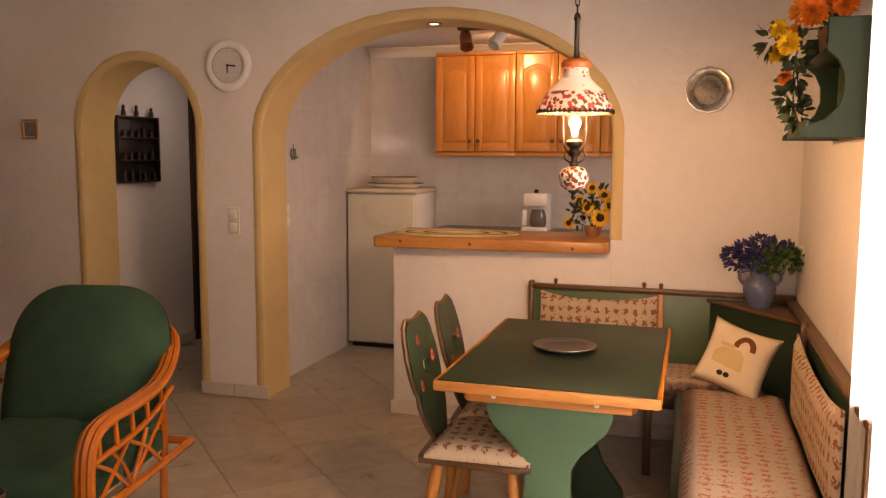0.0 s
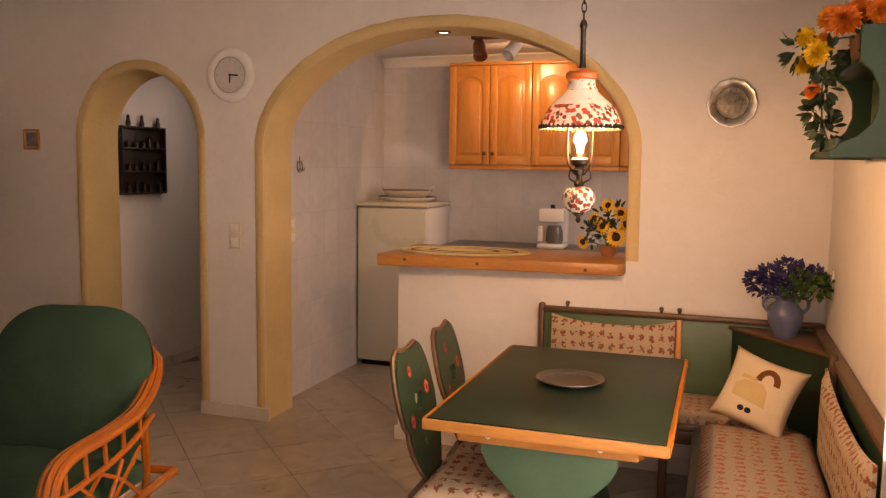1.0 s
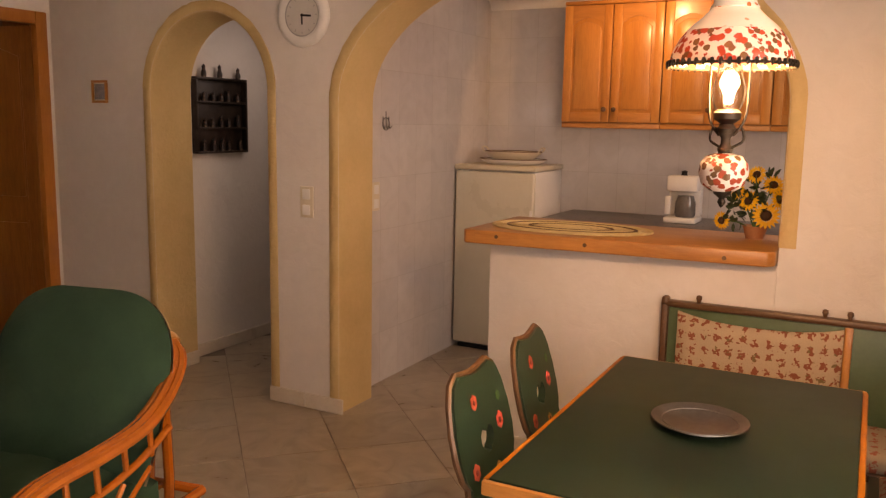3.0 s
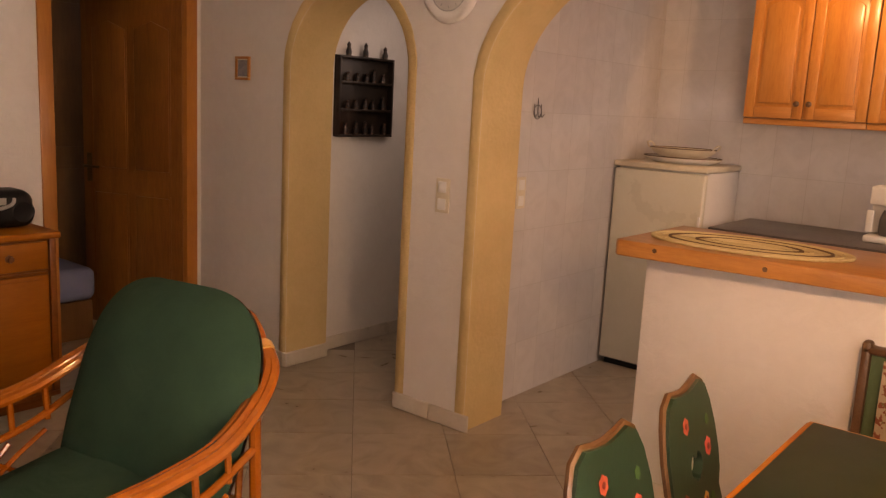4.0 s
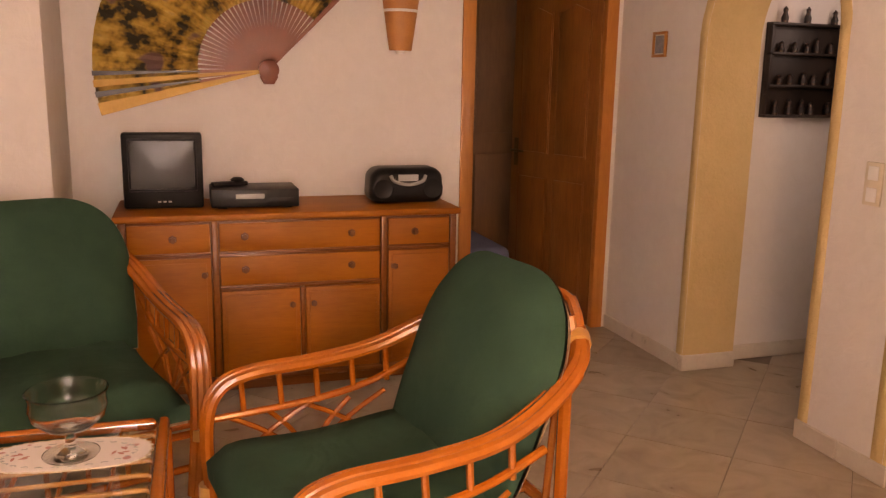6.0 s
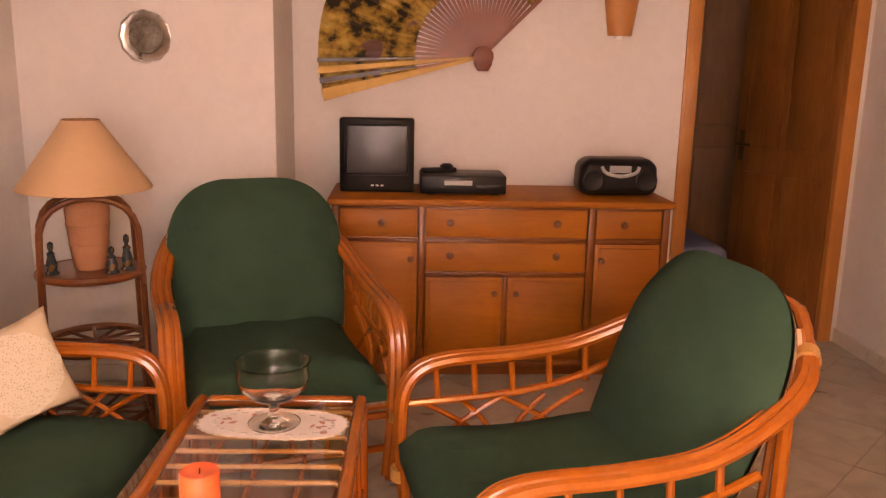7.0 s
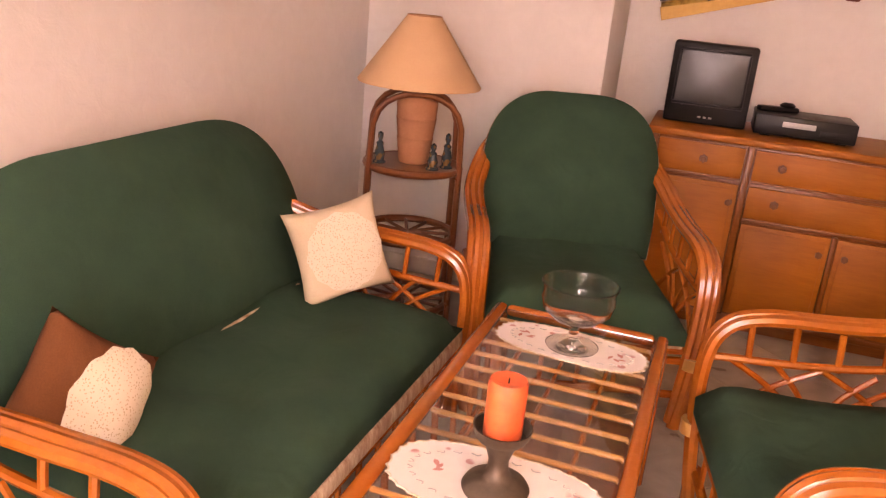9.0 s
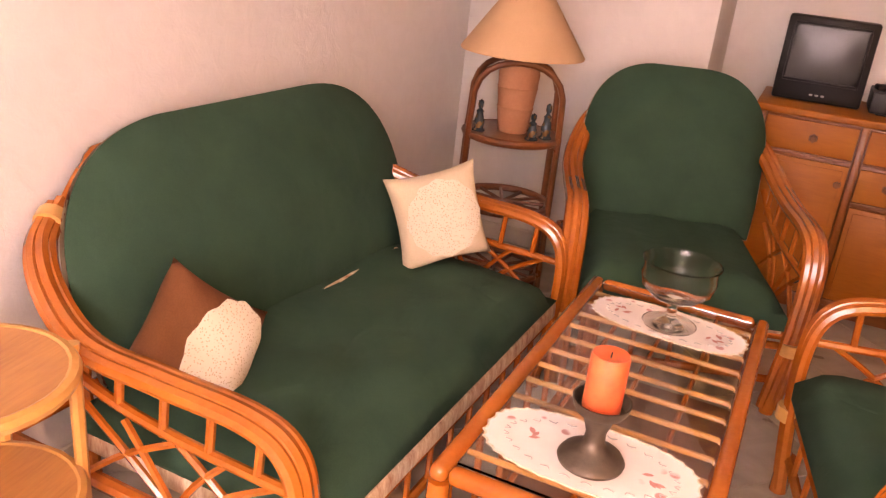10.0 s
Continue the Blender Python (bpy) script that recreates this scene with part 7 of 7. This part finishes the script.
wr = thing("wardrobe", pose(0, 0, 0), "dark wooden wardrobe in the dim bedroom", "wardrobe")
part("body", boxed(-6.45, -5.95, 3.1, 5.25, 0.05, 2.2, 0.005), WARDROBE, wr)
for k in range(4):
    y = 3.11 + k * 0.535
    wd = part("door", boxed(-5.948, -5.93, y, y + 0.525, 0.08, 2.17, 0.003), WARDROBE, wr)
    for z0, z1 in ((0.18, 0.95), (1.1, 2.05)):
        part("panel", boxed(-5.931, -5.922, y + 0.07, y + 0.455, z0, z1, 0.004), WARDROBE, wd)
    part("knob", lathe(bmesh.new(), [(0, 0), (0.012, 0), (0.016, 0.02), (0, 0.026)], 12, (0, 0, 0), Matrix.Translation((-5.93, y + (0.49 if k % 2 == 0 else 0.035), 1.02)) @ Matrix.Rotation(radians(90), 4, "Y")), IRON, wd)
part("plinth", boxed(-6.44, -5.97, 3.12, 5.24, 0.0, 0.049), WARDROBE, wr)
bd = thing("bed", pose(0, 0, 0), "low bed with a pale blue bedspread", "bed")
BLUEC = fabric("blue_bedspread", (0.16, 0.20, 0.36), (0.24, 0.28, 0.46))
part("mattress", boxed(-5.85, -5.06, 2.35, 3.66, 0.24, 0.44, 0.05, 4), BLUEC, bd)
part("bed_base", boxed(-5.83, -5.08, 2.37, 3.64, 0.0, 0.239, 0.01), WARDROBE, bd)

# hall door
hd = thing("door_2", pose(0, 0, 0), "dark wooden door at the end of the hall", "door")
hd["kind"] = "structure"
part("leaf", boxed(HALL_X + 0.02, HALL_X + 0.80, 5.46, 5.50, 0.005, 2.03, 0.004), DARKDOOR, hd)
part("casing", boxed(HALL_X + 0.001, HALL_X + 0.019, 5.43, 5.52, 0, 2.1, 0.003), DARKDOOR, hd)
part("casing", boxed(HALL_X + 0.801, HALL_X + 0.88, 5.43, 5.52, 0, 2.1, 0.003), DARKDOOR, hd)
for z0, z1 in ((0.15, 0.85), (1.0, 1.88)):
    part("panel", boxed(HALL_X + 0.12, HALL_X + 0.70, 5.452, 5.4595, z0, z1, 0.003), DARKDOOR, hd)

# ---- floor tiles ----
T = 0.4275
tb = bmesh.new()
box(tb, -T / 2 + 0.0015, T / 2 - 0.0015, -T / 2 + 0.0015, T / 2 - 0.0015, -0.008, 0.0, 0.0015, 1)
tm = bpy.data.meshes.new("tile")
tb.to_mesh(tm)
tb.free()
tm.materials.append(TILE)
c45 = math.sqrt(0.5)
trng = random.Random(3)
for i in range(-14, 16):
    for j in range(-6, 24):
        u, v = 0.571 + (i + 0.5) * T, 4.305 + (j - 9 + 0.5) * T
        x, y = (u - v) * c45, (u + v) * c45
        main = -4.9 < x < 0.5 and -0.2 < y < 4.5
        porch = -1.2 < x < 0.5 and -1.5 < y <= -0.2
        kitchen = -2.8 < x < -0.4 and 4.5 <= y < 6.0
        hall = -4.1 < x < -2.8 and 4.5 <= y < 5.7
        bedroom = -6.0 < x <= -4.9 and 2.6 < y < 5.2
        if main or porch or kitchen or hall or bedroom:
            t = new("tile", tm)
            t.matrix_world = pose(x, y, trng.uniform(-0.0006, 0.0006), 0, 0, 45 + 90 * trng.randrange(4))
            t.parent = base
